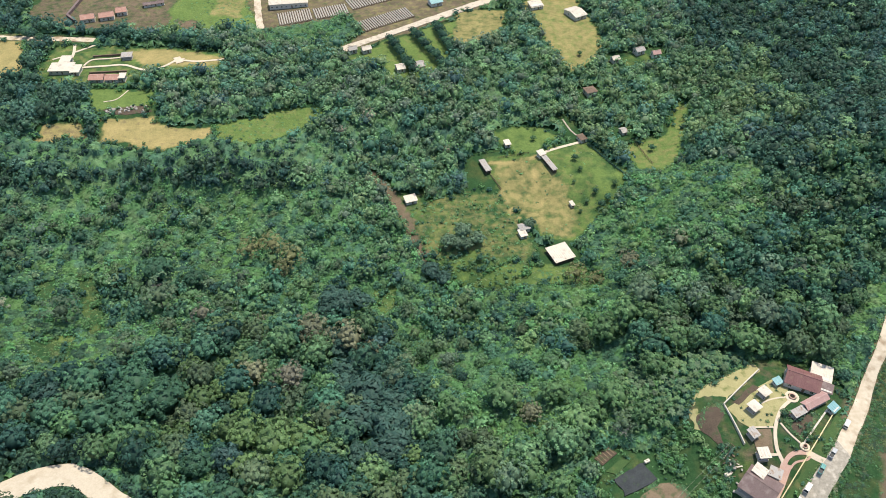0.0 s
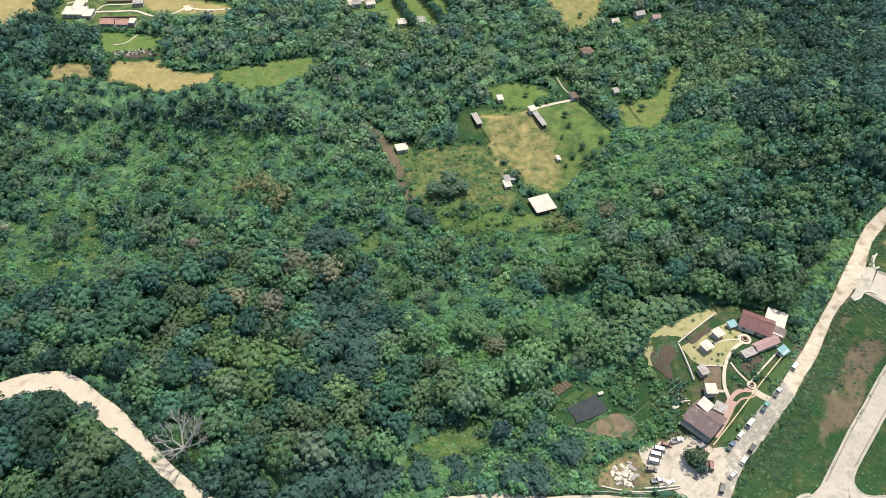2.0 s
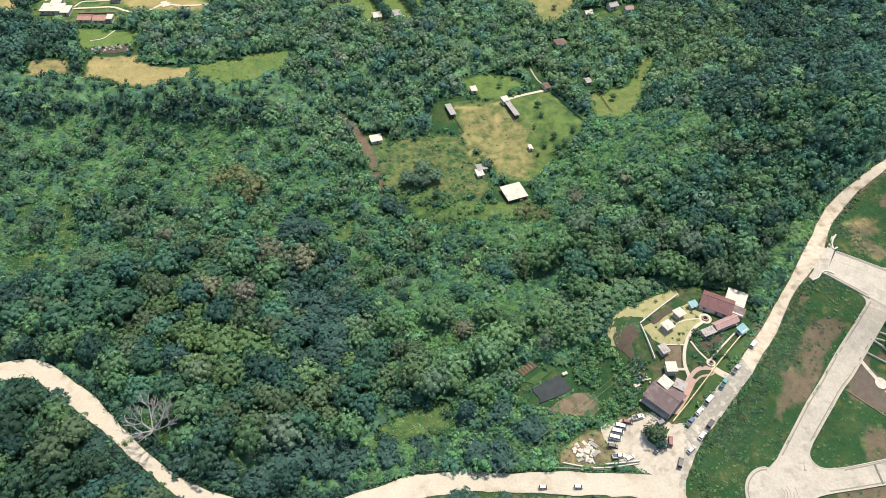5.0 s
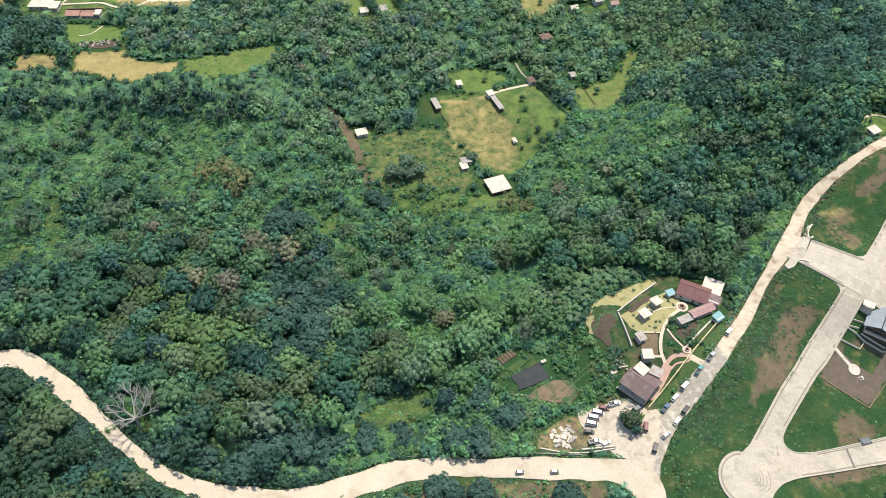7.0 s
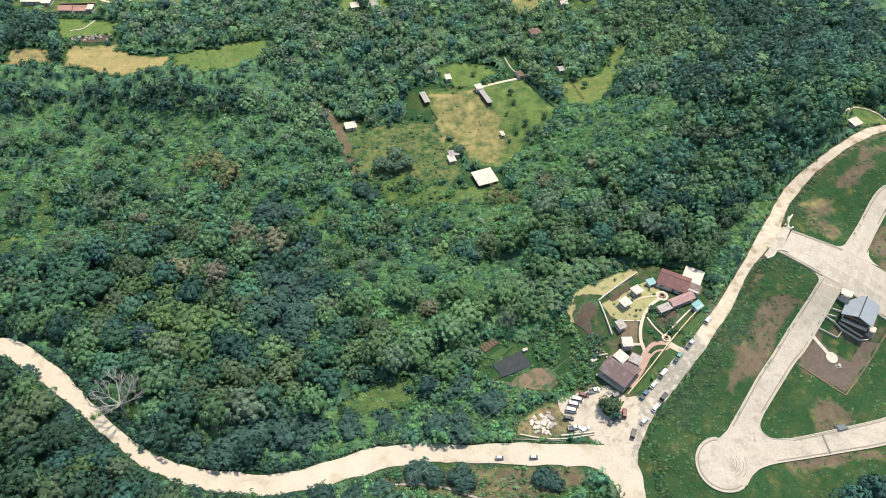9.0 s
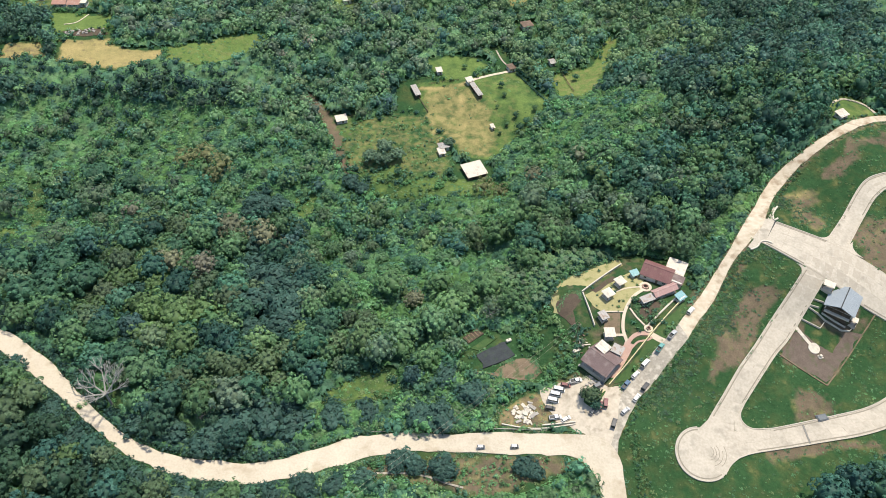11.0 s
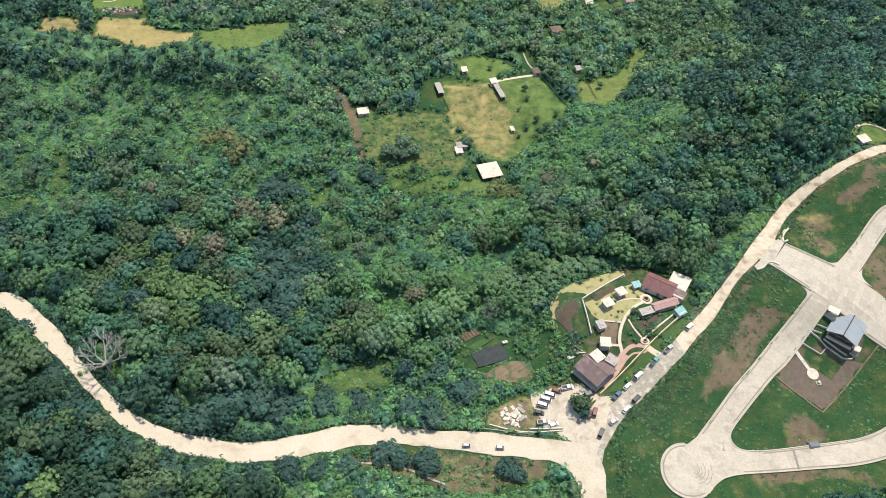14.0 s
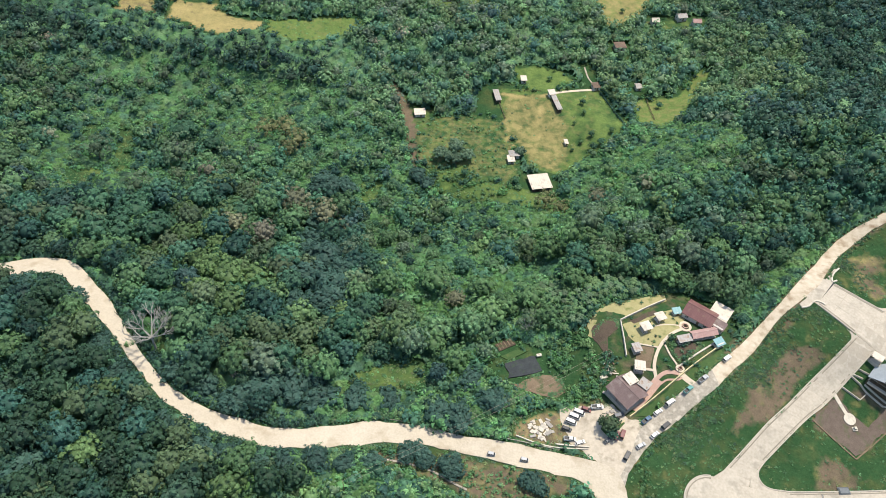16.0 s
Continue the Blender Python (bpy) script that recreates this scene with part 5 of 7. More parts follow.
for x, y in zip(ex[ok], ey[ok]):
    rad = 0.22 + 0.55 * rng.random() ** 2.2
    tufts.append((TUFT[rng.integers(4)], x, y, ground_h(x, y), rad, rad * rng.uniform(0.4, 0.8), rng.uniform(0, 6.28), vary(("grass", "grass", "weed", "grass", "vine")[rng.integers(5)], rng)))
for poly, step in ((MEADOW, 2.6), (LOWER, 2.2), (G_FIELD, 3.2), (SOUTH, 1.8), (PATCH, 1.6), *[(g, 1.7) for g in GLADES], (LAWN_A, 7.0), (BANK, 2.0), (YARD, 2.4), (FAR_GREEN, 3.5)):
    bx, by = [p[0] for p in poly], [p[1] for p in poly]
    ex, ey = np.meshgrid(np.arange(min(bx), max(bx), step), np.arange(min(by), max(by), step))
    ex, ey = ex.ravel() + rng.uniform(-step, step, ex.size) * 0.6, ey.ravel() + rng.uniform(-step, step, ey.size) * 0.6
    ok = (depth_in(ex, ey, poly) > 0) & ~on_roads(ex, ey, 0.3)
    for x, y in zip(ex[ok], ey[ok]):
        rad = rng.uniform(0.4, 1.1)
        tufts.append((TUFT[rng.integers(4)], x, y, ground_h(x, y), rad, rad * 0.5, rng.uniform(0, 6.28), vary(("grass", "weed", "vine", "weed")[rng.integers(4)], rng) * 1.15))


PAVED = [[tuple(p) for p in curve_through(a, 40)] + [tuple(p) for p in curve_through(b, 40)[::-1]] for a, b in ((RIDGE_W, RIDGE_E), (MAIN_N, MAIN_S), (LANE_W, LANE_E), (AVE_W, AVE_E), (FAR_N, FAR_S), (CROSS_N, CROSS_S))]
PAVED += [[(CUL[0] + 10 * math.cos(a * 0.3), CUL[1] + 10 * math.sin(a * 0.3)) for a in range(21)], [(99, 94), (113, 100), (117, 111), (121, 108), (114.5, 92), (113.7, 82), (104, 84)], [(160.1, 108.5), (157.7, 104.6), (158.3, 101.3), (161.8, 99.3), (168.8, 100.1), (155, 96), (152, 103)], [(184, 172), (190, 165), (214, 160), (224, 172), (216, 182), (200, 186)]]


def edge_weeds(line, per_metre, spread, kinds, seed, closed=False):
    """Tufts strewn along an edge."""
    r = np.random.default_rng(seed)
    c = np.array(line + line[:1] if closed else line, float)
    d = np.concatenate([[0], np.cumsum(np.hypot(*np.diff(c, axis=0).T))])
    s = r.uniform(0, d[-1], int(d[-1] * per_metre))
    s = s[vnoise(s, s * 0, 5, seed) > 0.3]
    wx, wy = np.interp(s, d, c[:, 0]) + r.normal(0, spread, len(s)), np.interp(s, d, c[:, 1]) + r.normal(0, spread, len(s))
    off = np.max([depth_in(wx, wy, p) for p in PAVED], 0) < 0.1
    for x, y in zip(wx[off], wy[off]):
        rad = 0.25 + 0.6 * r.random() ** 2
        tufts.append((TUFT[r.integers(4)], x, y, ground_h(x, y) + 0.15, rad, rad * 0.6, r.uniform(0, 6.28), vary(kinds[r.integers(len(kinds))], r)))


edge_weeds(RIDGE_E, 5, 0.7, ("rust", "weed", "grass", "weed"), 1)
edge_weeds(RIDGE_W, 4, 0.6, ("weed", "grass", "vine"), 2)
edge_weeds(MAIN_N, 3, 0.6, ("deep", "mid", "light"), 3)
edge_weeds(MAIN_S, 3, 0.6, ("deep", "mid", "olive"), 4)
edge_weeds([(88, 105), (87.5, 112.5), (93, 115.8), (101.3, 117.4), (108, 115)], 4, 0.5, ("weed", "rust", "grass"), 5)
for k, line in enumerate(([(64, 131.8), (68.4, 135), (74, 135.4), (77.2, 129.6), (72, 125.8), (65, 125.6)], [(71, 123.5), (76, 126.9), (82.3, 128), (85.5, 125.3), (86.6, 121.5), (84, 119), (76, 119.5), (72.5, 120)],
                          [(94.6, 146), (96.8, 150.5), (99, 153.6), (103.2, 152.8), (104.4, 149), (101, 144), (99.6, 138), (97.2, 139), (95.4, 142.6)], [(91.8, 150), (93.6, 157), (97.6, 161.6), (105, 164.4), (114, 169.6), (120.5, 172.4)],
                          [(124, 148.2), (132.4, 149), (135, 146.4), (131.6, 141.4), (127, 138.6), (124.6, 141.5)])):
    edge_weeds(line, 7, 0.55, ("grass", "weed", "grass", "vine"), 30 + k, k != 3)
rough = np.random.default_rng(44)
rc = curve_through(RIDGE_E[2:14], 300)
step = np.diff(rc, axis=0)
step = step / np.hypot(step[:, 0], step[:, 1])[:, None]
at = rough.integers(0, 299, 2600)
away = np.abs(rough.normal(0, 6.5, 2600)) + 0.4
rx, ry = rc[at, 0] + step[at, 1] * away + rough.normal(0, 0.5, 2600), rc[at, 1] - step[at, 0] * away + rough.normal(0, 0.5, 2600)
ok = (np.max([depth_in(rx, ry, p) for p in PAVED], 0) < -0.3) & (vnoise(rx, ry, 6, 12) > 0.38)
for x, y in zip(rx[ok], ry[ok]):
    rad = 0.3 + 0.7 * rough.random() ** 2
    tufts.append((TUFT[rough.integers(4)], x, y, ground_h(x, y), rad, rad * 0.8, rough.uniform(0, 6.28), vary(("grass", "grass", "deep", "weed")[rough.integers(4)], rough) * 0.85))
edge_weeds(YARD, 4, 1.2, ("weed", "rust", "grass"), 6, True)
for k, line in enumerate((LANE_W, LANE_E, AVE_W, AVE_E, FAR_N, FAR_S, CROSS_N, CROSS_S)):
    edge_weeds(line, 2, 0.35, ("grass", "weed", "grass"), 10 + k)
tagged(joined(tufts, "rough_grass", LEAF), "rough tufted green grass and weeds on open ground", "grass", kind="stuff")
px, py = free_spots(2.3, 1.1, 31, 0.5, (50, 125, 140, 190))
fr = []
for x, y in zip(px, py):
    if depth_in(np.array([x]), np.array([y]), PALMS)[0] > 0:
        rad = rng.uniform(1.2, 2.1)
        fr.append((BANANA[rng.integers(3)], x, y, float(height(x, y)) + rng.uniform(2.8, 5.0), rad, rad, rng.uniform(0, 6.28), vary(("lime", "light", "olive")[rng.integers(3)], rng) * 1.15))
tagged(joined(fr, "banana_grove", LEAF), "yellow-green banana plants on the slope", "banana plants", kind="stuff")


def trunk_bm(h, r0, limbs=4, seed=0):
    """A tapered trunk with a few limbs that reach into the crown."""
    r = random.Random(seed)
    bm = bmesh.new()

    def limb(a, b, ra, rb, sides=6):
        d = (b - a).normalized()
        u = d.orthogonal().normalized()
        w = d.cross(u)
        rings = []
        for c, q in ((a, ra), (b, rb)):
            rings.append([bm.verts.new(c + (u * math.cos(6.2832 * k / sides) + w * math.sin(6.2832 * k / sides)) * q) for k in range(sides)])
        for k in range(sides):
            bm.faces.new((rings[0][k], rings[0][(k + 1) % sides], rings[1][(k + 1) % sides], rings[1][k]))
        bm.faces.new(rings[1])
    mid = Vector((r.uniform(-.2, .2), r.uniform(-.2, .2), h * 0.6))
    limb(Vector((0, 0, -0.5)), mid, r0, r0 * 0.7)
    for k in range(limbs):
        a = k * 6.2832 / limbs + r.uniform(-.4, .4)
        limb(mid, mid + Vector((math.cos(a) * h * 0.35, math.sin(a) * h * 0.35, h * 0.5)), r0 * 0.5, r0 * 0.15, 5)
    return bm


def crown_mesh(proto, rad, tall, z, tint):
    """A tree's crown as a mesh of its own."""
    v, f, tone = proto
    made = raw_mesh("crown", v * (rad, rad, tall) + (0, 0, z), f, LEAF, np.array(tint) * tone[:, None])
    return made


KINDS = {
    "dark": (BROAD, "dark green broadleaf tree with a dense rounded crown"), "mid": (BROAD, "green broadleaf tree with a clumped crown"),
    "light": (BROAD, "fresh green broadleaf tree with a full crown"), "lime": (LUMPY, "yellow-green tree with a knobbly dense crown"),
    "olive": (LUMPY, "olive green tree with brownish tufted crown"), "rust": (LUMPY, "greyish brown tree crown among green woods"), "ochre": (THIN, "ochre bush with dry yellowish leaves"),
    "deep": (LUMPY, "deep olive green tree with a dense knobbly crown"), "bamboo": (FEATHER, "grey-green feathery bamboo clump in the meadow"),
    "grey": (THIN, "grey-green tree with a thin open crown"), "blue": (FEATHER, "dark blue-green feathery tree beside the road"),
}
protos = {}
for kind, (shapes, label) in KINDS.items():
    protos[kind] = []
    for i, shape in enumerate(shapes):
        tree = thing("tree", Matrix(), label, "tree", "trees of the near woods")
        part("trunk", trunk_bm(4.2, 0.28, 4, i), M["bark"], tree)
        cr = crown_mesh(shape, 4.0, 3.6, 4.8, TINTS[kind])
        cr.parent = tree
        protos[kind].append(tree)


def plant(kind, x, y, rad, which=0, lift=0.0):
    """A tree of that kind with a crown of that radius."""
    src = protos[kind][which % len(protos[kind])]
    k = rad / 4.0
    src.scale = (k * 1.22, k * 0.95, k * 0.78) if kind == "blue" else (k, k, k)
    made = copy_thing(src, pose(x, y, float(height(x, y)) + lift, 0, 0, (x * 37 + y * 91) % 360))
    src.scale = (1, 1, 1)
    return made


for i, (x, y, z, rad, tall, kind) in enumerate(singles):
    plant(kind, x, y, rad, i)

# ---- kinds of built things ----
def ground_at(x, y):
    return float(height(x, y))


def ribbed_sheet(x0, x1, a, b, rib, thick):
    """One roofing sheet with standing ribs, between the lines a and b, each (y, z)."""
    bm = bmesh.new()
    k = max(2, int((x1 - x0) / rib))
    prof = []
    for i in range(k):
        x = x0 + i * (x1 - x0) / k
        prof += [(x, 0.0), (x + 0.03, 0.07), (x + 0.12, 0.07), (x + 0.15, 0.0)]
    prof.append((x1, 0.0))
    rows = [[bm.verts.new((x, y, z + (h if top else -thick))) for x, h in prof] for (y, z) in (a, b) for top in (True, False)]
    for r0, r1 in ((rows[0], rows[2]), (rows[3], rows[1]), (rows[1], rows[0]), (rows[2], rows[3])):
        for i in range(len(prof) - 1):
            bm.faces.new((r0[i], r0[i + 1], r1[i + 1], r1[i]))
    for i in (0, -1):
        bm.faces.new((rows[0][i], rows[2][i], rows[3][i], rows[1][i]))
    bmesh.ops.recalc_face_normals(bm, faces=bm.faces[:])
    return bm


def roof_slab(L, W, z_eave, z_ridge, side, over=0.5, rib=0.9, thick=0.12):
    """One slope of a gable roof; the ridge runs along local x, side is +1 or -1 in y."""
    slope = (z_ridge - z_eave) / (W / 2)
    return ribbed_sheet(-L / 2 - over, L / 2 + over, (0.0, z_ridge), (side * (W / 2 + over), z_eave - slope * over), rib, thick)


def flat_slab(L, W, z, tilt=0.0, over=0.3, rib=1.0, thick=0.14):
    """A ribbed sheet roof that falls gently along y."""
    y = W / 2 + over
    return ribbed_sheet(-L / 2 - over, L / 2 + over, (-y, z + thick - y * tilt), (y, z + thick + y * tilt), rib, thick)


def add_window(parent, x, y, z, turn, w=1.1, h=1.0):
    win = part("window", boxed(0, 0, 0, w, 0.08, h), M["wall"], parent, "pale window frame")
    win.matrix_local = pose(x, y, z, 0, 0, turn)
    for dx in (-w / 4, w / 4):
        pane = part("pane", boxed(dx, -0.03, 0.08, w / 2 - 0.12, 0.08, h - 0.16), M["glass"], win)


def house(name, x, y, L, W, angle, wall_h, rise, roof, label, category="house", walls="wall", style="gable", open_sides=False, lift=0.0, group="", over=0.5, deep=1.5, plinth="kerb"):
    """A small building: walls or posts, roof slopes, door and windows; its long side lies along angle."""
    base = max(ground_at(x + a * L / 2, y + b * W / 2) for a in (-.6, .6) for b in (-.6, .6)) * 0.6 + 0.4 * ground_at(x, y) + lift
    ob = thing(name, pose(x, y, base, 0, 0, angle), label, category, group)
    part("plinth", boxed(0, 0, -deep, L + 0.3, W + 0.3, deep + 0.2), M[plinth], ob)
    if open_sides:
        nx, ny = max(2, int(L / 4) + 1), 2
        for i in range(nx):
            for j in range(ny):
                part("post", boxed(-L / 2 + 0.2 + i * (L - 0.4) / (nx - 1), -W / 2 + 0.2 + j * (W - 0.4), 0.2, 0.2, 0.2, wall_h - 0.1), M["wood"], ob)
    else:
        wl = part("walls", boxed(0, 0, 0.2, L, W, wall_h - 0.2), M[walls], ob)
        if style == "gable":
            for sx in (-1, 1):
                bm = bmesh.new()
                a = [bm.verts.new((sx * (L / 2 - o), yy, zz)) for o in (0, 0.2) for yy, zz in ((-W / 2, wall_h), (W / 2, wall_h), (0, wall_h + rise - 0.08))]
                bm.faces.new(a[:3]), bm.faces.new(a[3:][::-1])
                for i in range(3):
                    bm.faces.new((a[i], a[i + 3], a[(i + 1) % 3 + 3], a[(i + 1) % 3]))
                bmesh.ops.recalc_face_normals(bm, faces=bm.faces[:])
                part("gable_wall", bm, M[walls], ob)
        dr = part("door", boxed(L * 0.08, -W / 2 - 0.03, 0.2, 0.95, 0.1, min(2.0, wall_h - 0.4)), M["wood"], ob)
        k = max(1, int(L / 3.2))
        for i in range(k):
            px = -L / 2 + (i + 0.5) * L / k
            if abs(px - L * 0.08) > 1.2 or k == 1:
                add_window(ob, px if k > 1 else -L * 0.28, -W / 2 - 0.02, 1.1, 0)
        for sx in (-1, 1):
            add_window(ob, sx * (L / 2 + 0.02), W * 0.12, 1.1, 90 * sx)
    if style == "gable":
        for side in (-1, 1):
            part("roof_slope", roof_slab(L, W, wall_h, wall_h + rise, side, over), M[roof], ob)
        part("ridge_cap", boxed(0, 0, wall_h + rise - 0.02, L + 2 * over, 0.35, 0.1), M[roof], ob)
    elif style == "hip":
        bm = bmesh.new()
        e = [bm.verts.new((a * (L / 2 + over), b * (W / 2 + over), wall_h)) for a, b in ((-1, -1), (1, -1), (1, 1), (-1, 1))]
        u = [bm.verts.new((v.co.x, v.co.y, wall_h + 0.12)) for v in e]
        d = max(0.05, (L - W) / 2)
        t = [bm.verts.new((-d, 0, wall_h + rise)), bm.verts.new((d, 0, wall_h + rise))]
        bm.faces.new(e[::-1])
        for i in range(4):
            bm.faces.new((e[i], e[(i + 1) % 4], u[(i + 1) % 4], u[i]))
        bm.faces.new((u[0], u[1], t[1], t[0])), bm.faces.new((u[1], u[2], t[1])), bm.faces.new((u[2], u[3], t[0], t[1])), bm.faces.new((u[3], u[0], t[0]))
        part("roof", bm, M[roof], ob)
    else:
        part("roof", flat_slab(L, W, wall_h, rise / max(W, 1), over), M[roof], ob)
    return ob


PAINTS = {}


def paint(name, colour):
    if name not in PAINTS:
        PAINTS[name] = mat("car_paint_" + name, tuple(c * 0.9 for c in colour), colour, 2, 0.3, 0.0, spec=0.5)
    return PAINTS[name]


COLOURS = {"white": (0.72, 0.70, 0.66), "silver": (0.42, 0.43, 0.43), "black": (0.02, 0.022, 0.026), "blue": (0.03, 0.10, 0.19), "red": (0.17, 0.045, 0.042), "teal": (0.10, 0.30, 0.27), "grey": (0.12, 0.13, 0.14)}
FORMS = {  # length, width, bonnet height, roof height, cabin front, cabin rear, cabin narrowing
    "car": (4.4, 1.75, 0.86, 1.46, 0.95, -1.75, 0.78), "van": (4.9, 1.85, 1.05, 1.98, 1.75, -2.3, 0.86),
    "pickup": (5.2, 1.85, 1.05, 1.78, 1.35, -0.45, 0.82), "jeep": (4.6, 1.85, 1.05, 1.82, 1.0, -2.15, 0.86), "mini": (3.3, 1.5, 0.85, 1.6, 1.0, -1.5, 0.84),
}


def vehicle(form, colour, x, y, angle, label, z=None, group="parked vehicles"):
    """A road vehicle that points along angle."""
    L, W, hb, hr, cf, cr, nar = FORMS[form]
    gz = ground_at(x, y) + 0.34 if z is None else z
    ob = thing({"car": "car", "van": "van", "pickup": "pickup_truck", "jeep": "jeep", "mini": "minivan"}[form], pose(x, y, gz, 0, 0, angle) @ Matrix.Scale(0.87, 4), label, {"car": "car", "van": "van", "pickup": "pickup truck", "jeep": "car", "mini": "minivan"}[form], group)
    p = paint(colour, COLOURS[colour])
    bm = boxed(0, 0, 0.32, L, W, hb - 0.32, 0.12)
    part("body", bm, p, ob)
    if form == "pickup":
        part("cargo_bed", boxed(-L / 2 + 1.05, 0, hb, 1.7, W - 0.35, 0.03), M["dark"], ob, "dark open cargo bed")
        for s in (-1, 1):
            part("bed_side", boxed(-L / 2 + 1.05, s * (W / 2 - 0.1), hb - 0.02, 1.9, 0.1, 0.28), p, ob)
    bm = bmesh.new()
    lo = [(cf + 0.45, W / 2 - 0.06), (cr - 0.25, W / 2 - 0.06)]
    hi = [(cf - 0.25, W / 2 * nar), (cr + 0.1, W / 2 * nar)]
    vs = [bm.verts.new((lx, s * ly, z)) for z, ring in ((hb - 0.03, lo), (hr - 0.08, hi)) for lx, ly in ring for s in (-1, 1)]
    for f in ((0, 1, 5, 4), (3, 2, 6, 7), (2, 0, 4, 6), (1, 3, 7, 5), (4, 5, 7, 6)):
        bm.faces.new([vs[i] for i in f])
    bmesh.ops.recalc_face_normals(bm, faces=bm.faces[:])
    part("window_band", bm, M["glass"], ob, "dark glass windows")
    part("roof", boxed((hi[0][0] + hi[1][0]) / 2, 0, hr - 0.1, hi[0][0] - hi[1][0] + 0.1, W * nar + 0.02, 0.1, 0.03), p, ob)
    for s in (-1, 1):
        for px in ((cf + lo[1][0]) / 2, lo[1][0] + 0.25):
            part("pillar", boxed(px, s * (W / 2 * (nar + 1) / 2 - 0.03), hb - 0.04, 0.14, 0.1, hr - hb - 0.02), p, ob)
        part("headlight", boxed(L / 2 - 0.03, s * (W / 2 - 0.3), 0.62, 0.1, 0.32, 0.16), M["white_roof"], ob)
        part("tail_light", boxed(-L / 2 + 0.03, s * (W / 2 - 0.22), 0.68, 0.1, 0.22, 0.2), paint("red", COLOURS["red"]), ob)
    for sx in (L / 2 - 0.85, -L / 2 + 0.9):
        for s in (-1, 1):
            bm = bmesh.new()
            bmesh.ops.create_cone(bm, cap_ends=True, segments=12, radius1=0.34, radius2=0.34, depth=0.22, matrix=pose(sx, s * (W / 2 - 0.1), 0.34, 90))
            wheel = part("wheel", bm, M["tyre"], ob)
            bm = bmesh.new()
            bmesh.ops.create_cone(bm, cap_ends=True, segments=10, radius1=0.19, radius2=0.19, depth=0.02, matrix=pose(sx, s * (W / 2 + 0.02), 0.34, 90))
            part("rim", bm, paint("silver", COLOURS["silver"]), wheel)
    return ob


def shrub(kind, x, y, rad, i=0, group="garden shrubs", label="small round green garden shrub", tall=0.9):
    v, f = SHRUB[i % 5][:2]
    key = ("shrub", kind, i % 5)
    if key not in PAINTS:
        t = TINTS[kind]
        me = bpy.data.meshes.new("shrub")
        me.from_pydata([tuple(p) for p in v * (1, 1, tall) + (0, 0, 0.35)], [], [tuple(q) for q in f])
        if kind not in LEAF_OF:
            LEAF_OF[kind] = leaf_mat("shrub_leaves_" + kind, tuple(c * 0.8 for c in t), tuple(c * 1.25 for c in t))
        me.materials.append(LEAF_OF[kind])
        PAINTS[key] = me
    ob = new("shrub", PAINTS[key])
    ob.matrix_world = pose(x, y, ground_at(x, y) + 0.1, 0, 0, (x * 53 + y * 17) % 360) @ Matrix.Scale(rad, 4)
    return tagged(ob, label, "shrub", group)


LEAF_OF = {}
M["dry_lawn"] = mat("yellowed_lawn", (0.27, 0.25, 0.112), (0.41, 0.37, 0.18), 2.5, 0.95, 0.4, stain=((0.16, 0.18, 0.06), 3, 0.35))
M["green_lawn"] = mat("green_lawn", (0.034, 0.075, 0.024), (0.075, 0.13, 0.04), 2.0, 0.95, 0.5, stain=((0.12, 0.13, 0.05), 4, 0.25))

# ---- the garden on the ridge ----
pad("outer_lawn", [(91.8, 150), (93.6, 157), (97.6, 161.6), (105, 164.4), (114, 169.6), (120.5, 172.4), (121.6, 168), (103.6, 153), (99, 152.5), (96.7, 149), (95, 144), (93, 145)], M["dry_lawn"], 0.16, 1.2, ragged=0.8, label="yellowed mown slope outside the garden wall", category="lawn")
pad("dug_slope", [(92.8, 147.5), (94, 150.2), (96.8, 152.2), (100, 153.8), (103.4, 152.4), (104, 149), (102.2, 147), (100.4, 144), (100.2, 140), (101.5, 136.4), (99, 137.4), (96.6, 141), (94.4, 144)], M["soil"], 0.19, 1.0, ragged=0.9, seed=4, label="dark brown freshly dug slope", category="soil", rise=0.2)
pad("garden_lawn", [(105.2, 151.1), (116.6, 158.6), (126.3, 164), (128.9, 158.3), (126.8, 152), (121, 146.5), (118.4, 142.8), (110.9, 143.2), (107.4, 146)], M["dry_lawn"], 0.18, 1.2, ragged=0.4, seed=2, label="yellowed garden lawn with small shrubs", category="lawn")
pad("planting_bed", [(107.4, 153.4), (116.9, 160.8), (118.6, 159), (109.2, 152.2)], M["soil"], 0.23, 1.0, ragged=0.3, seed=16, label="dark narrow planting bed along the wall", category="soil")
pad("planting_bed", [(110.9, 142.3), (117.6, 142), (117, 133.8), (111.5, 133.8)], M["red_soil"], 0.19, 1.2, ragged=0.2, seed=6, label="bare brown planting bed in the garden", category="soil")
pad("rose_bed", [(124, 148.2), (132.4, 149), (135, 146.4), (131.6, 141.4), (127, 138.6), (124.6, 141.5)], M["soil"], 0.19, 1.0, ragged=1.1, seed=9, label="bare earth bed between the garden paths", category="soil")
pad("verge", [(142.5, 147.2), (145, 144.6), (118.5, 115.6), (113, 114.2)], M["green_lawn"], 0.2, 1.2, ragged=0.3, seed=12, label="bright green grass verge beside the dirt road", category="lawn")
wall_line("garden_wall", [(103.9, 152.7), (121.2, 167.8)], M["white_wall"], 1.3, 0.42, 16, "long whitewashed garden boundary wall", "wall")
wall_line("garden_wall", [(104.1, 152.3), (107.6, 137.2)], M["white_wall"], 1.1, 0.38, 16, "long whitewashed garden boundary wall", "wall")
wall_line("street_wall", [(143.1, 149.4), (127.3, 131.6), (111.2, 113.4)], M["yellow_wall"], 1.5, 0.35, 30, "low cream yellow wall along the verge", "wall")
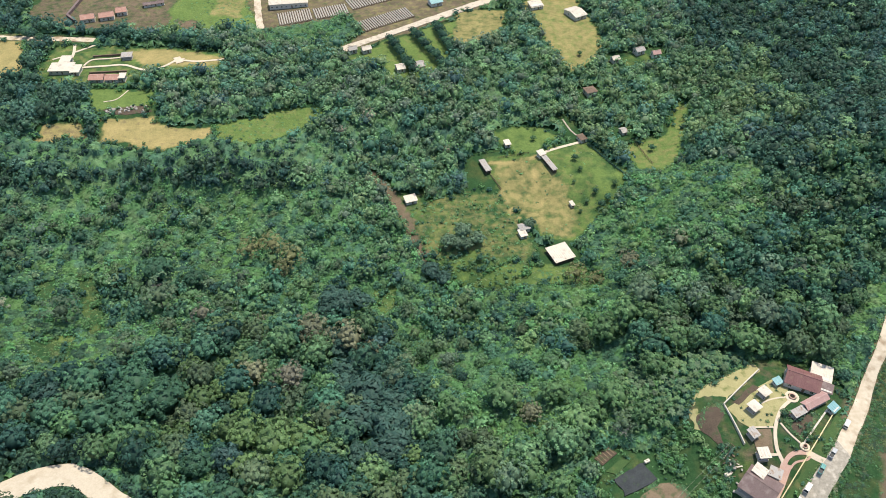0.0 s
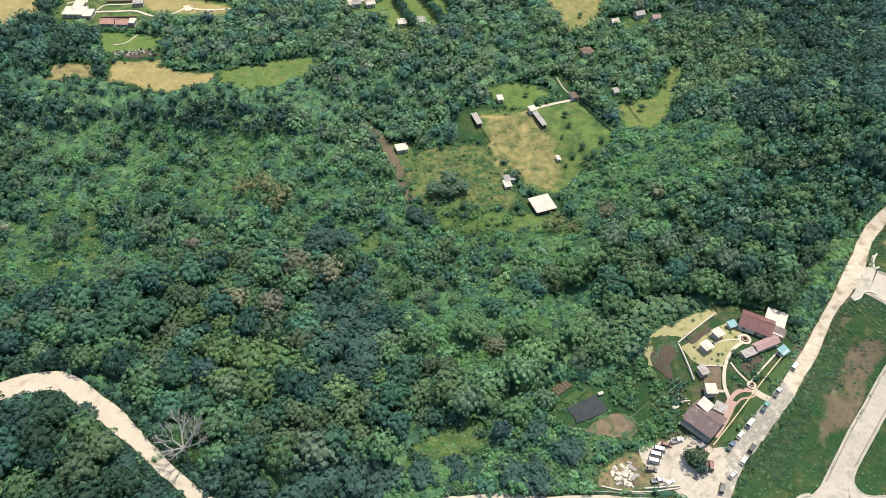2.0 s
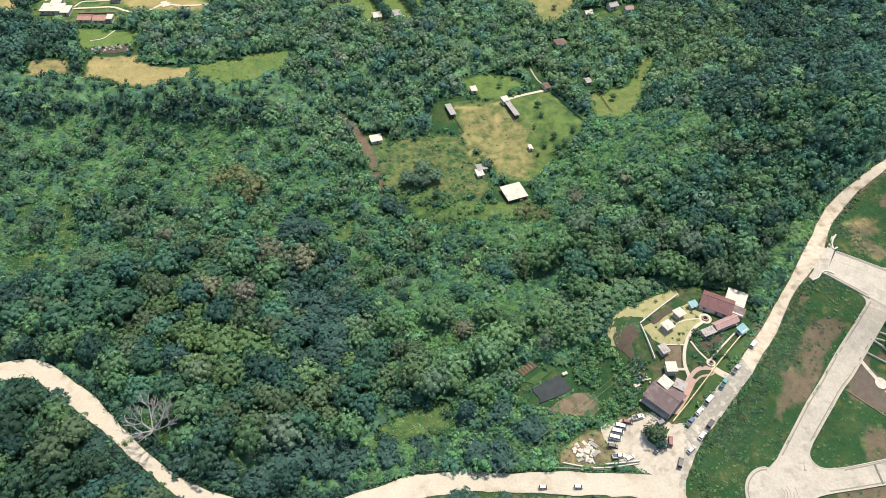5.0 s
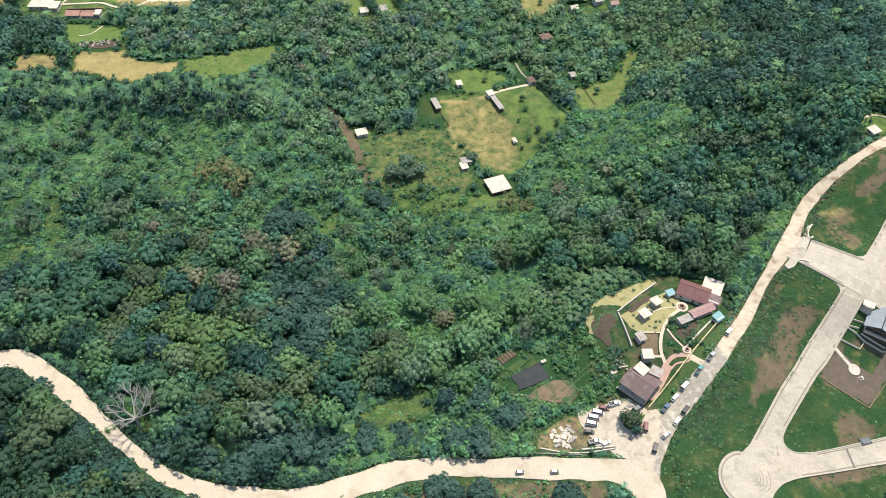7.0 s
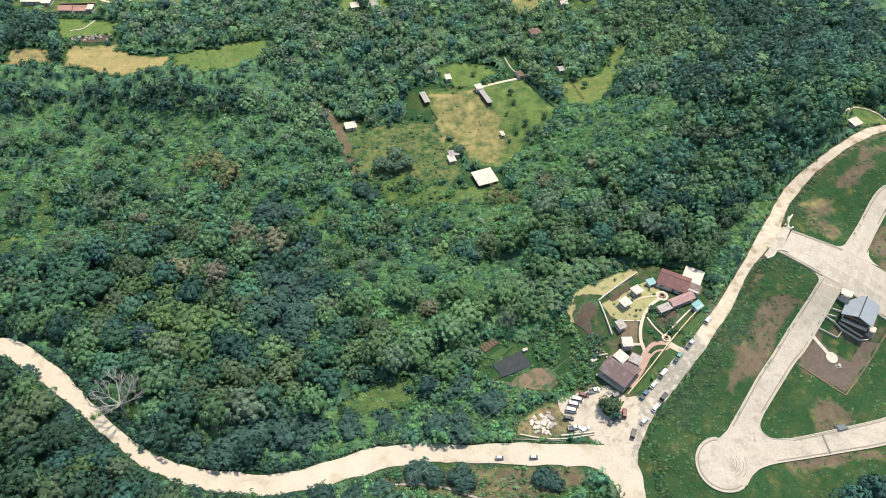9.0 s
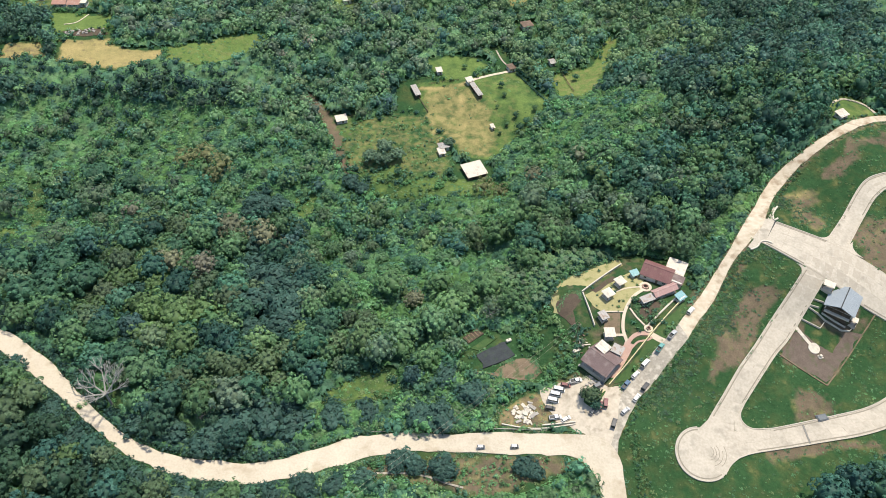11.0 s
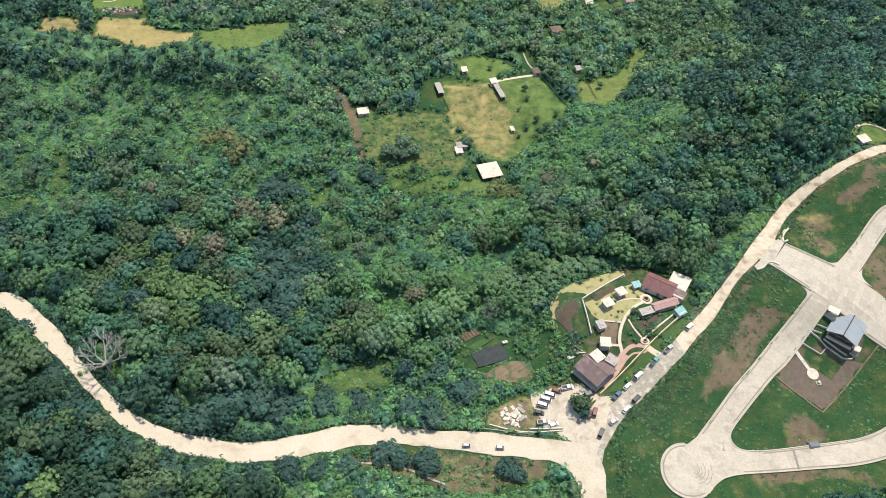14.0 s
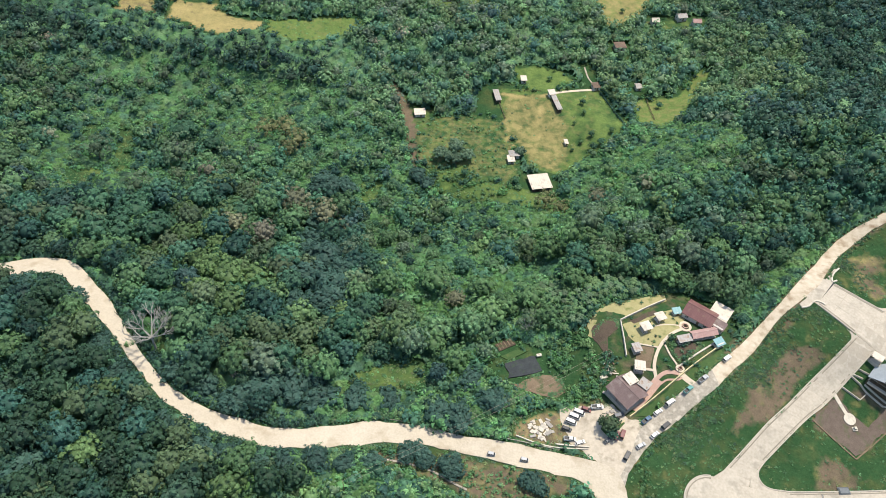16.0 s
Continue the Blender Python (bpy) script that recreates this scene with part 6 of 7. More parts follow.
wall_line("terrace_wall", [(140, 149.3), (126.2, 135)], M["white_wall"], 0.6, 0.6, 16, "broad pale terrace wall in the garden", "wall")


def band(name, line, width, material, lift, label, category="path", n=24):
    c = curve_through(line, n) if len(line) > 2 else np.linspace(line[0], line[-1], n)
    d = np.gradient(c, axis=0)
    d = d / np.hypot(d[:, 0], d[:, 1])[:, None]
    o = np.stack([-d[:, 1], d[:, 0]], 1) * width / 2
    a, b = c + o, c - o
    vs, fs = [], []
    for i in range(n):
        for p, z in ((a[i], -0.4), (a[i], 0), (b[i], 0), (b[i], -0.4)):
            vs.append((p[0], p[1], ground_at(*p) + lift + z))
    for i in range(n - 1):
        for j in range(3):
            q = i * 4 + j
            fs.append((q, q + 1, q + 5, q + 4))
    return tagged(link(name, vs, fs, material), label, category, kind="structure")


band("garden_path", [(128.4, 153.4), (123.3, 149.2), (119.5, 142.7), (118.2, 135.7), (119.4, 130.3)], 1.2, M["path"], 0.26, "curving pale garden footpath")
band("garden_path", [(127.8, 154.4), (121, 153.6), (114.5, 151)], 0.55, M["path"], 0.25, "narrow pale garden footpath")
band("garden_path", [(110.6, 143.2), (118.9, 142.6)], 0.55, M["path"], 0.25, "narrow pale garden footpath")
band("garden_path", [(121.5, 144), (123.6, 140.1), (126.4, 136.5)], 0.6, M["path"], 0.24, "narrow pale garden footpath")
band("garden_path", [(113.5, 133.4), (118, 133.2)], 0.9, M["path"], 0.25, "narrow pale garden footpath")
band("brick_path", [(119.3, 129.6), (121.4, 132.1), (124, 133.3), (127.4, 133.2)], 1.5, M["pink"], 0.28, "curving pinkish brick path")
band("brick_path", [(121, 128.2), (123.4, 130.2), (127.2, 130.8), (128.6, 131.8)], 0.7, M["pink"], 0.27, "curving pinkish brick path")
band("entrance_path", [(127.5, 133.5), (131, 131), (134.5, 129.2)], 2.2, M["path"], 0.25, "pale entrance path from the street")
pad("brick_terrace", [(118.6, 130.5), (122, 129.2), (118, 122.5), (113.7, 116.6), (110.4, 117.2), (115.5, 124.5)], M["pink"], 0.27, 1.2, label="pinkish brick paving beside the large roof", category="paving")


def ring_planter(x, y, r_out, label, seg=20):
    ob = thing("planter_ring", pose(x, y, ground_at(x, y) + 0.2), label, "planter")
    for nm, ra, rb, z, m in (("paving", r_out, r_out * 0.62, 0.1, "path"), ("rim", r_out * 0.5, r_out * 0.36, 0.55, "pink")):
        bm = bmesh.new()
        v = [[bm.verts.new((q * math.cos(6.2832 * k / seg), q * math.sin(6.2832 * k / seg), h)) for k in range(seg)] for q, h in ((ra, -0.5), (ra, z), (rb, z), (rb, -0.5))]
        for a, b in zip(v, v[1:]):
            for k in range(seg):
                bm.faces.new((a[k], a[(k + 1) % seg], b[(k + 1) % seg], b[k]))
        bmesh.ops.recalc_face_normals(bm, faces=bm.faces[:])
        part(nm, bm, M[m], ob)
    bm = bmesh.new()
    bmesh.ops.create_cone(bm, cap_ends=True, segments=10, radius1=r_out * 0.2, radius2=r_out * 0.06, depth=1.4, matrix=pose(0, 0, 0.7))
    part("centrepiece", bm, M["wood"], ob)
    return ob


def gutter(line, off, lift, n=44):
    """A dark channel beside a kerb; off is how far inside the street it runs."""
    c = curve_through(line, n)
    d = np.gradient(c, axis=0)
    d = d / np.hypot(d[:, 0], d[:, 1])[:, None]
    c = c + np.stack([-d[:, 1], d[:, 0]], 1) * off
    band("gutter", [tuple(v) for v in c], 0.42, M["gutter"], lift, "narrow dark gutter along the street kerb", "gutter", n)


for line, off, lift in ((LANE_W[1:-1], 0.85, 0.26), (LANE_E[2:-2], -0.85, 0.26), (AVE_W[2:], -0.85, 0.25), (AVE_E[2:], 0.85, 0.25), (FAR_N[2:], -0.8, 0.38), (FAR_S[2:], 0.8, 0.38), (CROSS_N[1:3], -0.8, 0.35), (CROSS_N[3:], -0.8, 0.35), (CROSS_S[1:3], 0.8, 0.35), (CROSS_S[3:], 0.8, 0.35),
                        ([(CUL[0] + 9.6 * math.cos(radians(a)), CUL[1] + 9.6 * math.sin(radians(a))) for a in range(95, 320, 15)], 0.9, 0.42)):
    gutter(line, off, lift)
for arc in WORN_ARCS:
    band("tyre_mark", arc, 0.2, M["gutter"], 0.41, "curved muddy tyre mark on the concrete circle", "tyre mark", 14)
ring_planter(128.8, 154.4, 2.5, "round paved circle with a central planter")
ring_planter(127.6, 135.2, 1.7, "small round pink planter beside the wall")
house("main_house", 134.2, 160.7, 11.4, 8.0, -25, 3.0, 2.2, "red_roof", "house with a maroon sheet gable roof in the garden")
house("annex", 142.2, 163.6, 6.8, 6.4, -25, 3.3, 0.5, "white_roof", "annex with a bright white sheet roof", "house", style="flat")
house("lean_to", 141.3, 157.2, 4.6, 3.4, -27, 2.6, 0.5, "brown_roof", "lean-to with a brown sheet roof", "shed", style="flat")
house("long_shed", 135.4, 151.3, 10.0, 2.9, 27, 2.6, 0.8, "pink_roof", "long open shed with a faded pink roof", "shed", open_sides=True)
house("deck_shelter", 128.2, 146.9, 4.8, 2.2, 27, 2.2, 0.3, "tin_roof", "small shelter with an old tin roof", "shelter", style="flat", open_sides=True)
house("ticket_booth", 141.4, 148.8, 3.2, 2.4, 38, 2.4, 0.5, "teal_roof", "booth with a turquoise roof beside the wall", "booth", style="flat")
house("pavilion", 113.6, 150.0, 3.2, 3.2, 33, 2.5, 0.7, "white_roof", "square garden pavilion with a white roof", "pavilion", style="hip", open_sides=True, group="garden pavilions")
house("pavilion", 118.8, 155.8, 3.0, 3.0, 33, 2.5, 0.7, "white_roof", "square garden pavilion with a white roof", "pavilion", style="hip", open_sides=True, group="garden pavilions")
house("pavilion", 112.7, 132.9, 3.2, 3.2, 4, 2.5, 0.3, "white_roof", "square garden pavilion with a flat white roof", "pavilion", style="flat", open_sides=True, group="garden pavilions")
house("garden_shed", 125.2, 160.6, 2.6, 2.0, 25, 2.0, 0.3, "teal_roof", "tiny shed with a pale blue roof", "shed", style="flat")
house("bench_shelter", 110.9, 140.2, 2.4, 3.0, 28, 2.0, 0.3, "tin_roof", "grey bench shelter on the lawn edge", "shelter", style="flat", open_sides=True)
house("great_hall", 109.0, 122.0, 10.8, 10.2, -42, 3.2, 2.0, "brown_roof", "large open restaurant hall under a brown sheet roof", "hall", open_sides=True)
house("roof_lantern", 109.6, 126.4, 3.6, 3.6, 47, 4.3, 0.5, "white_roof", "raised white sheet roof above the hall entrance", "shed", style="flat", open_sides=True)
house("porch", 115.2, 126.3, 3.4, 3.0, -30, 2.6, 0.4, "tin_roof", "small porch with a grey tin roof", "porch", style="flat", open_sides=True)
for i in range(46):
    r = random.Random(i)
    x, y = r.uniform(104, 128), r.uniform(134, 165)
    if depth_in(np.array([x]), np.array([y]), [(106, 150), (126, 162), (127, 153), (119, 143), (111, 144)])[0] > 1 or i % 3 == 0:
        if depth_in(np.array([x]), np.array([y]), GARDEN)[0] > 1 and math.hypot(x - 113.6, y - 150) > 3.5 and math.hypot(x - 118.8, y - 155.8) > 3.5 and math.hypot(x - 112.7, y - 132.9) > 3.5:
            shrub(("mid", "dark", "light")[i % 3], x, y, r.uniform(0.35, 0.75), i)
for i in range(70):
    r = random.Random(100 + i)
    u = r.random()
    x, y = (100 + r.uniform(-4, 6), 124 + r.uniform(0, 14)) if u < 0.45 else (r.uniform(121, 136), r.uniform(134, 148)) if u < 0.8 else (r.uniform(146, 151), r.uniform(153, 168))
    if math.hypot(x - 112.7, y - 132.9) > 4 and math.hypot(x - 109, y - 122) > 8.5:
        shrub(("mid", "dark", "light", "grey")[i % 4], x, y, r.uniform(0.5, 1.3), i, "garden border shrubs", "leafy border shrub in the garden")
for i in range(26):
    r = random.Random(300 + i)
    rad = r.uniform(0.25, 0.7)
    x, y = 103 + r.uniform(-5, 4), 128 + r.uniform(-6, 8)
    if 6 < i < 17:
        continue
    if i > 16:
        x, y = 104 + r.uniform(-1, 5), 113.8 + r.uniform(-1, 2.4)
    bm = boxed(0, 0, 0, rad * 2, rad * 1.4, rad, 0.06, r.uniform(0, 3))
    ob = thing("rock", pose(x, y, ground_at(x, y) + 0.1), "pale loose rock beside the garden", "rock", "loose rocks")
    part("stone", bm, M["rubble"], ob)

for i in range(30):
    r = random.Random(640 + i)
    x, y = 101.5 + r.gauss(0, 2.2), 129.5 + r.gauss(0, 4.2)
    if math.hypot(x - 109, y - 122) < 8.2 or math.hypot(x - 112.7, y - 132.9) < 3:
        continue
    ob = thing("timber_plank", pose(x, y, ground_at(x, y) + 0.16, r.uniform(-6, 6), r.uniform(-6, 6), r.uniform(0, 180)), "weathered loose plank lying beside the hall", "plank", "loose planks")
    part("board", boxed(0, 0, 0, r.uniform(1.0, 2.8), r.uniform(0.25, 0.6), 0.1, 0.02), M[("wood", "rubble", "white_wall")[i % 3]], ob)

# ---- vegetable plots and yard ----
pad("shade_net", [(62.8, 130.6), (68.4, 133.9), (74.1, 136.2), (75.6, 133.2), (77.6, 129.6), (71.4, 126.6), (65.3, 124.1), (64.3, 127)], M["net"], 0.6, 0.8, 0.55, 0.7, 3, "sagging black shade net over a seedbed", "shade net", "", 0.25)
pad("soil_bed", [(56.9, 139.5), (62.7, 144), (65.4, 140.8), (59.4, 136.1)], M["soil"], 0.35, 1.2, 0.6, 0.2, 5, "dark tilled soil bed", "soil bed", "", 0.1)
for k in range(5):
    f = 0.12 + 0.19 * k
    a, b = (56.9 + 5.8 * f + 0.3, 139.5 + 4.5 * f - 0.3), (59.4 + 6.0 * f - 0.3, 136.1 + 4.7 * f + 0.3)
    band("soil_furrow", [a, b], 0.45, M["red_soil"], 0.52, "raised ridge of tilled brown soil", "furrow", 6)
pad("soil_bed", [(60.2, 133.6), (65.3, 137.7), (70.7, 138.4), (63.8, 132.2)], M["green_lawn"], 0.35, 1.2, 0.6, 0.2, 5, "green planted bed between soil beds", "soil bed", "", 0.1)
pad("bare_patch", [(68, 121.5), (73, 124.6), (78, 127.6), (83.3, 127.6), (86.5, 124.3), (86.6, 120.5), (82, 118.2), (74, 118.5), (70, 118.8)], M["red_soil"], 0.2, 0.9, 0.6, 1.2, 7, "reddish bare earth patch", "soil")
pad("bare_patch", [(61.5, 123), (69, 121.6), (72, 118.6), (65, 119)], M["red_soil"], 0.22, 1.2, 0.6, 0.6, 8, "reddish bare earth patch", "soil")
for x, y, s in ((75.2, 136.6, 1.0), (100.2, 127.7, 1.1)):
    ob = thing("water_tank", pose(x, y, ground_at(x, y) + 0.1, 0, 0, 25), "white water tank on the slope", "tank")
    part("tank_body", boxed(0, 0, 0, 2.2 * s, 1.2 * s, 1.0 * s, 0.15), M["white_roof"], ob)
    part("tank_lid", boxed(0, 0, 1.0 * s, 0.5, 0.5, 0.12, 0.04), M["tin_roof"], ob)
wall_line("yard_wall", [(71.9, 99.2), (79, 97.8), (86.2, 97.4), (98.2, 98.6)], M["white_wall"], 0.7, 0.4, 24, "low pale wall along the yard", "wall")
wall_line("yard_wall", [(86.4, 98.6), (98.2, 99.4)], M["white_wall"], 1.0, 0.5, 14, "low pale wall along the yard", "wall")
for x0, y0, x1, y1 in ((59.6, 97.4, 86.1, 96.6), (-7.5, 86.2, 17.5, 95.6), (18.5, 96.2, 58.5, 97.4)):
    k = 9
    g = thing("guard_rail", pose(0, 0, 0), "pale roadside guard rail on short posts", "guard rail", "guard rails")
    vs = []
    for i in range(k):
        s = i / (k - 1)
        x, y = x0 + (x1 - x0) * s, y0 + (y1 - y0) * s
        part("rail_post", boxed(x, y, ground_at(x, y) - 0.2, 0.2, 0.2, 1.0), M["white_wall"], g)
    ln = np.linspace((x0, y0), (x1, y1), 14)
    vs = [(x, y, ground_at(x, y) + z) for x, y in ln for z in (0.55, 0.95)]
    vs += [(x, y + 0.12, ground_at(x, y) + z) for x, y in ln for z in (0.55, 0.95)]
    fs = [(2 * i, 2 * i + 2, 2 * i + 3, 2 * i + 1) for i in range(13)] + [(28 + 2 * i, 29 + 2 * i, 31 + 2 * i, 30 + 2 * i) for i in range(13)] + [(2 * i + 1, 2 * i + 3, 31 + 2 * i, 29 + 2 * i) for i in range(13)]
    link("rail", vs, fs, M["white_wall"], g)
for i in range(34):
    r = random.Random(500 + i)
    x, y = 79.5 + r.gauss(0, 2.3), 104.2 + r.gauss(0, 1.8)
    ob = thing("rubble_block", pose(x, y, ground_at(x, y) + 0.12, r.uniform(-8, 8), r.uniform(-8, 8), r.uniform(0, 180)), "pale broken concrete block in the yard", "rubble", "rubble heap")
    part("block", boxed(0, 0, 0, r.uniform(0.8, 3.2), r.uniform(0.5, 1.5), r.uniform(0.15, 0.45), 0.05), M["white_wall"] if i % 3 else M["rubble"], ob)
wall_line("kerb_stub", [(105.6, 107.7), (109.7, 111.7)], M["yellow_wall"], 0.7, 0.35, 6, "short cream wall on the traffic island", "wall")
pad("traffic_island", [(101.5, 107), (104.5, 104.5), (107.5, 106.8), (109.8, 111.2), (106, 111.6), (102, 110.5)], M["green_lawn"], 0.42, 1.0, 0.5, 0.4, 5, "grassy island in the car park", "island")
plant_later = [("olive", 104.0, 107.4, 3.3, 1), ("deep", 101.8, 109.0, 2.3, 2), ("dark", 105.4, 104.6, 2.3, 0), ("deep", 106.0, 109.8, 2.0, 3)]

# ---- the power line over the road ----
line = thing("power_line", pose(0, 0, 0), "thin overhead cables on timber poles crossing the road", "power line")
ends = ((17.5, 63.4), (100.5, 133.2))
for x, y in ends:
    bm = bmesh.new()
    bmesh.ops.create_cone(bm, cap_ends=True, segments=8, radius1=0.16, radius2=0.1, depth=10.2, matrix=pose(x, y, ground_at(x, y) + 4.6))
    post = part("pole", bm, M["wood"], line)
    part("crossarm", boxed(x, y, ground_at(x, y) + 9.3, 1.9, 0.12, 0.14, 0.0, radians(-50)), M["wood"], line)
for off in (-0.85, 0.85):
    a, b = [Vector((x + off * 0.64, y - off * 0.77, ground_at(x, y) + 9.5)) for x, y in ends]
    vs, fs, n = [], [], 28
    for i in range(n + 1):
        q = a.lerp(b, i / n) - Vector((0, 0, 1.6 * 4 * (i / n) * (1 - i / n)))
        vs += [(q.x + 0.016 * math.cos(c), q.y - 0.016 * math.cos(c), q.z + 0.018 * math.sin(c)) for c in (0.5, 2.6, 4.7)]
    fs = [(3 * i + k, 3 * i + (k + 1) % 3, 3 * i + 3 + (k + 1) % 3, 3 * i + 3 + k) for i in range(n) for k in range(3)]
    link("cable", vs, fs, M["joint"], line, "pale sagging cable")

# ---- vehicles ----
for form, colour, x, y, ang, label in (
        ("van", "white", 93.2, 112.4, -12, "white van parked on gravel"), ("van", "white", 91.8, 110.6, -12, "white van parked on gravel"), ("van", "white", 90.8, 108.3, -12, "white van parked on gravel"),
        ("car", "black", 89.6, 105.3, -8, "black car parked on gravel"), ("pickup", "white", 91.2, 101.4, 8, "white pickup truck by the yard wall"), ("car", "white", 94.9, 100.5, 32, "white car parked askew"),
        ("pickup", "white", 99.4, 115.4, 12, "white pickup truck near the hall"), ("car", "red", 95.6, 114.0, -10, "small red car beside the vans"),
        ("car", "red", 107.4, 105.2, 78, "dark red car beside the island"), ("jeep", "red", 109.3, 106.0, 78, "dark red jeep beside the island"), ("car", "grey", 104.6, 103.2, 52, "dark grey car beside the island"),
        ("jeep", "white", 144.7, 143.2, 50, "white jeep parked on the dirt road"), ("pickup", "silver", 136.1, 132.3, 48, "silver pickup truck with a loaded bed"), ("pickup", "teal", 131.0, 127.2, 52, "teal green pickup truck by the entrance"),
        ("van", "white", 125.2, 121.6, 47, "white van parked along the verge"), ("car", "white", 121.2, 117.4, 47, "white car parked along the verge"), ("pickup", "blue", 117.3, 113.4, 50, "blue pickup truck parked along the verge"),
        ("jeep", "black", 124.2, 112.6, 52, "black car parked at the grass edge"), ("car", "white", 120.6, 108.2, 50, "white car parked at the grass edge"), ("car", "silver", 116.0, 103.0, 42, "silver car parked at the grass edge"),
        ("jeep", "black", 111.5, 98.2, 70, "dark blue-black car at the road mouth"), ("jeep", "grey", 107.4, 113.2, 28, "dark jeep parked beside the hall")):
    vehicle(form, colour, x, y, ang, label)
for x, y in ((64.5, 89.9), (76.4, 90.0)):
    vehicle("mini", "silver", x, y, 2, "small pale minivan on the gravel road", ground_at(x, y) + 0.36, "vans on the road")

# ---- the housing estate ----
hall = thing("chapel", pose(203.0, 147.2, ground_at(203.0, 147.2) + 0.7, 0, 0, 57), "open chapel with a blue-grey sheet gable roof", "chapel")
# The base takes a dark colour to stand in for shade below the roof.
part("plinth", boxed(1.0, 0, -3.0, 11.0, 10.4, 3.2), M["soil"], hall, "base coloured dark for the shaded open front")
part("floor", boxed(1.0, 0, 0.2, 10.6, 10.0, 0.06), M["red_soil"], hall, "reddish tiled floor")
for side in (-1, 1):
    part("roof_slope", ribbed_sheet(-5.2, 7.3, (0.0, 4.7), (side * 5.8, 2.58), 0.32, 0.12), M["grey_roof"], hall)
    for i in range(4):
        part("column", boxed(-4.1 + i * 3.4, side * 4.8, 0.2, 0.35, 0.35, 2.6), M["white_wall"], hall)
part("ridge_cap", boxed(1.05, 0, 4.68, 12.5, 0.4, 0.1), M["dark"], hall, "dark ridge seam")
part("back_wall", boxed(6.2, 0, 0.2, 0.25, 9.6, 2.6), M["wall"], hall)
# Pale slab and bars are added in place of sunlit floor inside the front.
part("front_step", boxed(-5.0, 0, -0.4, 1.1, 9.4, 0.62), M["white_wall"], hall, "pale slab standing in for the sunlit floor edge")
for xx in (-3.4, -1.9):
    part("front_rail", boxed(xx, 0, 1.0, 0.16, 9.0, 0.14), M["white_wall"], hall, "pale bar standing in for sunlit floor inside the open front")
for yy in (-3.2, 0, 3.2):
    part("front_beam", boxed(-4.4, yy, 2.5, 0.25, 3.2, 0.3), M["wood"], hall)
for yy in (-1.8, 1.8):
    part("front_column", boxed(-4.4, yy, 0.2, 0.3, 0.3, 3.4), M["wood"], hall)
for i in range(4):
    for side in (-1, 1):
        b = thing("pew", hall.matrix_world @ pose(-3.2 + i * 1.7, side * 2.3, 0.26), "long wooden pew inside the chapel", "bench", "chapel pews")
        part("seat", boxed(0, 0, 0.4, 0.4, 3.4, 0.06), M["wood"], b)
        part("backrest", boxed(0.2, 0, 0.42, 0.06, 3.4, 0.45), M["wood"], b)
        for e in (-1.5, 1.5):
            part("end_panel", boxed(0, e, 0, 0.42, 0.08, 0.42), M["wood"], b)
house("vestry", 198.6, 153.4, 4.0, 2.8, -30, 2.6, 0.2, "white_roof", "small vestry with a white flat roof", "annex", style="flat", over=0.1, deep=3, open_sides=True)
house("porch_block", 207.4, 142.0, 2.4, 2.4, -32, 2.4, 0.1, "white_roof", "small white porch block at the chapel corner", "porch", style="flat", over=0.1, deep=3, open_sides=True)
for ln in ([(188.6, 143.5), (195.1, 140.4)], [(195.1, 140.4), (197.0, 142.5)], [(191.3, 147.5), (194.7, 145.4)], [(194.7, 145.4), (197.0, 143.3)], [(197.0, 143.3), (203.2, 139.6)], [(203.2, 139.6), (206.2, 139.5)], [(206.2, 139.5), (209.0, 142.5)], [(196.1, 145.6), (204.6, 140.7)], [(193.5, 149.9), (197.1, 148.8)], [(191.9, 148.1), (195.3, 147.2)]):
    wall_line("ramp_wall", ln, M["white_wall"], 0.8, 0.26, 8, "white ramp wall in front of the chapel", "wall", sink=1.0)
band("plot_path", [(186, 140.6), (191, 133.6)], 1.3, M["white_wall"], 0.3, "pale path to the round platform")
pad("round_platform", [(191.5 + 2.2 * math.cos(k * math.pi / 12), 132.7 + 2.2 * math.sin(k * math.pi / 12)) for k in range(24)], M["white_wall"], 0.45, 1.2, 0.8, label="round white concrete platform", category="platform")
ob = thing("plinth_stone", pose(193.2, 129.4, ground_at(193.2, 129.4) + 0.05, 0, 0, 20), "small white stone plinth in bare soil", "plinth")
part("base", boxed(0, 0, 0, 1.8, 1.6, 0.4, 0.06), M["white_wall"], ob)
part("block", boxed(0, 0, 0.4, 1.0, 1.0, 0.9, 0.05), M["white_wall"], ob)
pad("plot_soil", [(177.8, 129), (192.6, 118.6), (203.6, 130.6), (210.5, 139), (204.5, 139.5), (198.5, 131), (193.5, 134.4), (189, 138.6), (186.4, 139.4)], M["plot_earth"], 0.14, 1.2, 0.5, 1.0, 31, "bare dark brown earth of the chapel plot", "soil")
for ln in ([(177.2, 129.2), (192.9, 117.8)], [(192.9, 117.8), (204, 130), (216.4, 145.2)]):
    wall_line("plot_kerb", ln, M["red_soil"], 0.3, 0.5, 18, "low earthen kerb round the chapel plot", "kerb")
for ln in ([(187.4, 188.0), (185.5, 187.0), (185.9, 190.1), (187.4, 193.0), (189.3, 195.6)], [(181.5, 173.6), (179.3, 174.8), (177.2, 174.5), (175.0, 171.9), (172.5, 170.9)]):
    wall_line("gate_wall", ln, M["white_wall"], 0.7, 0.6, 24, "curved pale gateway wall at the estate entrance", "wall")
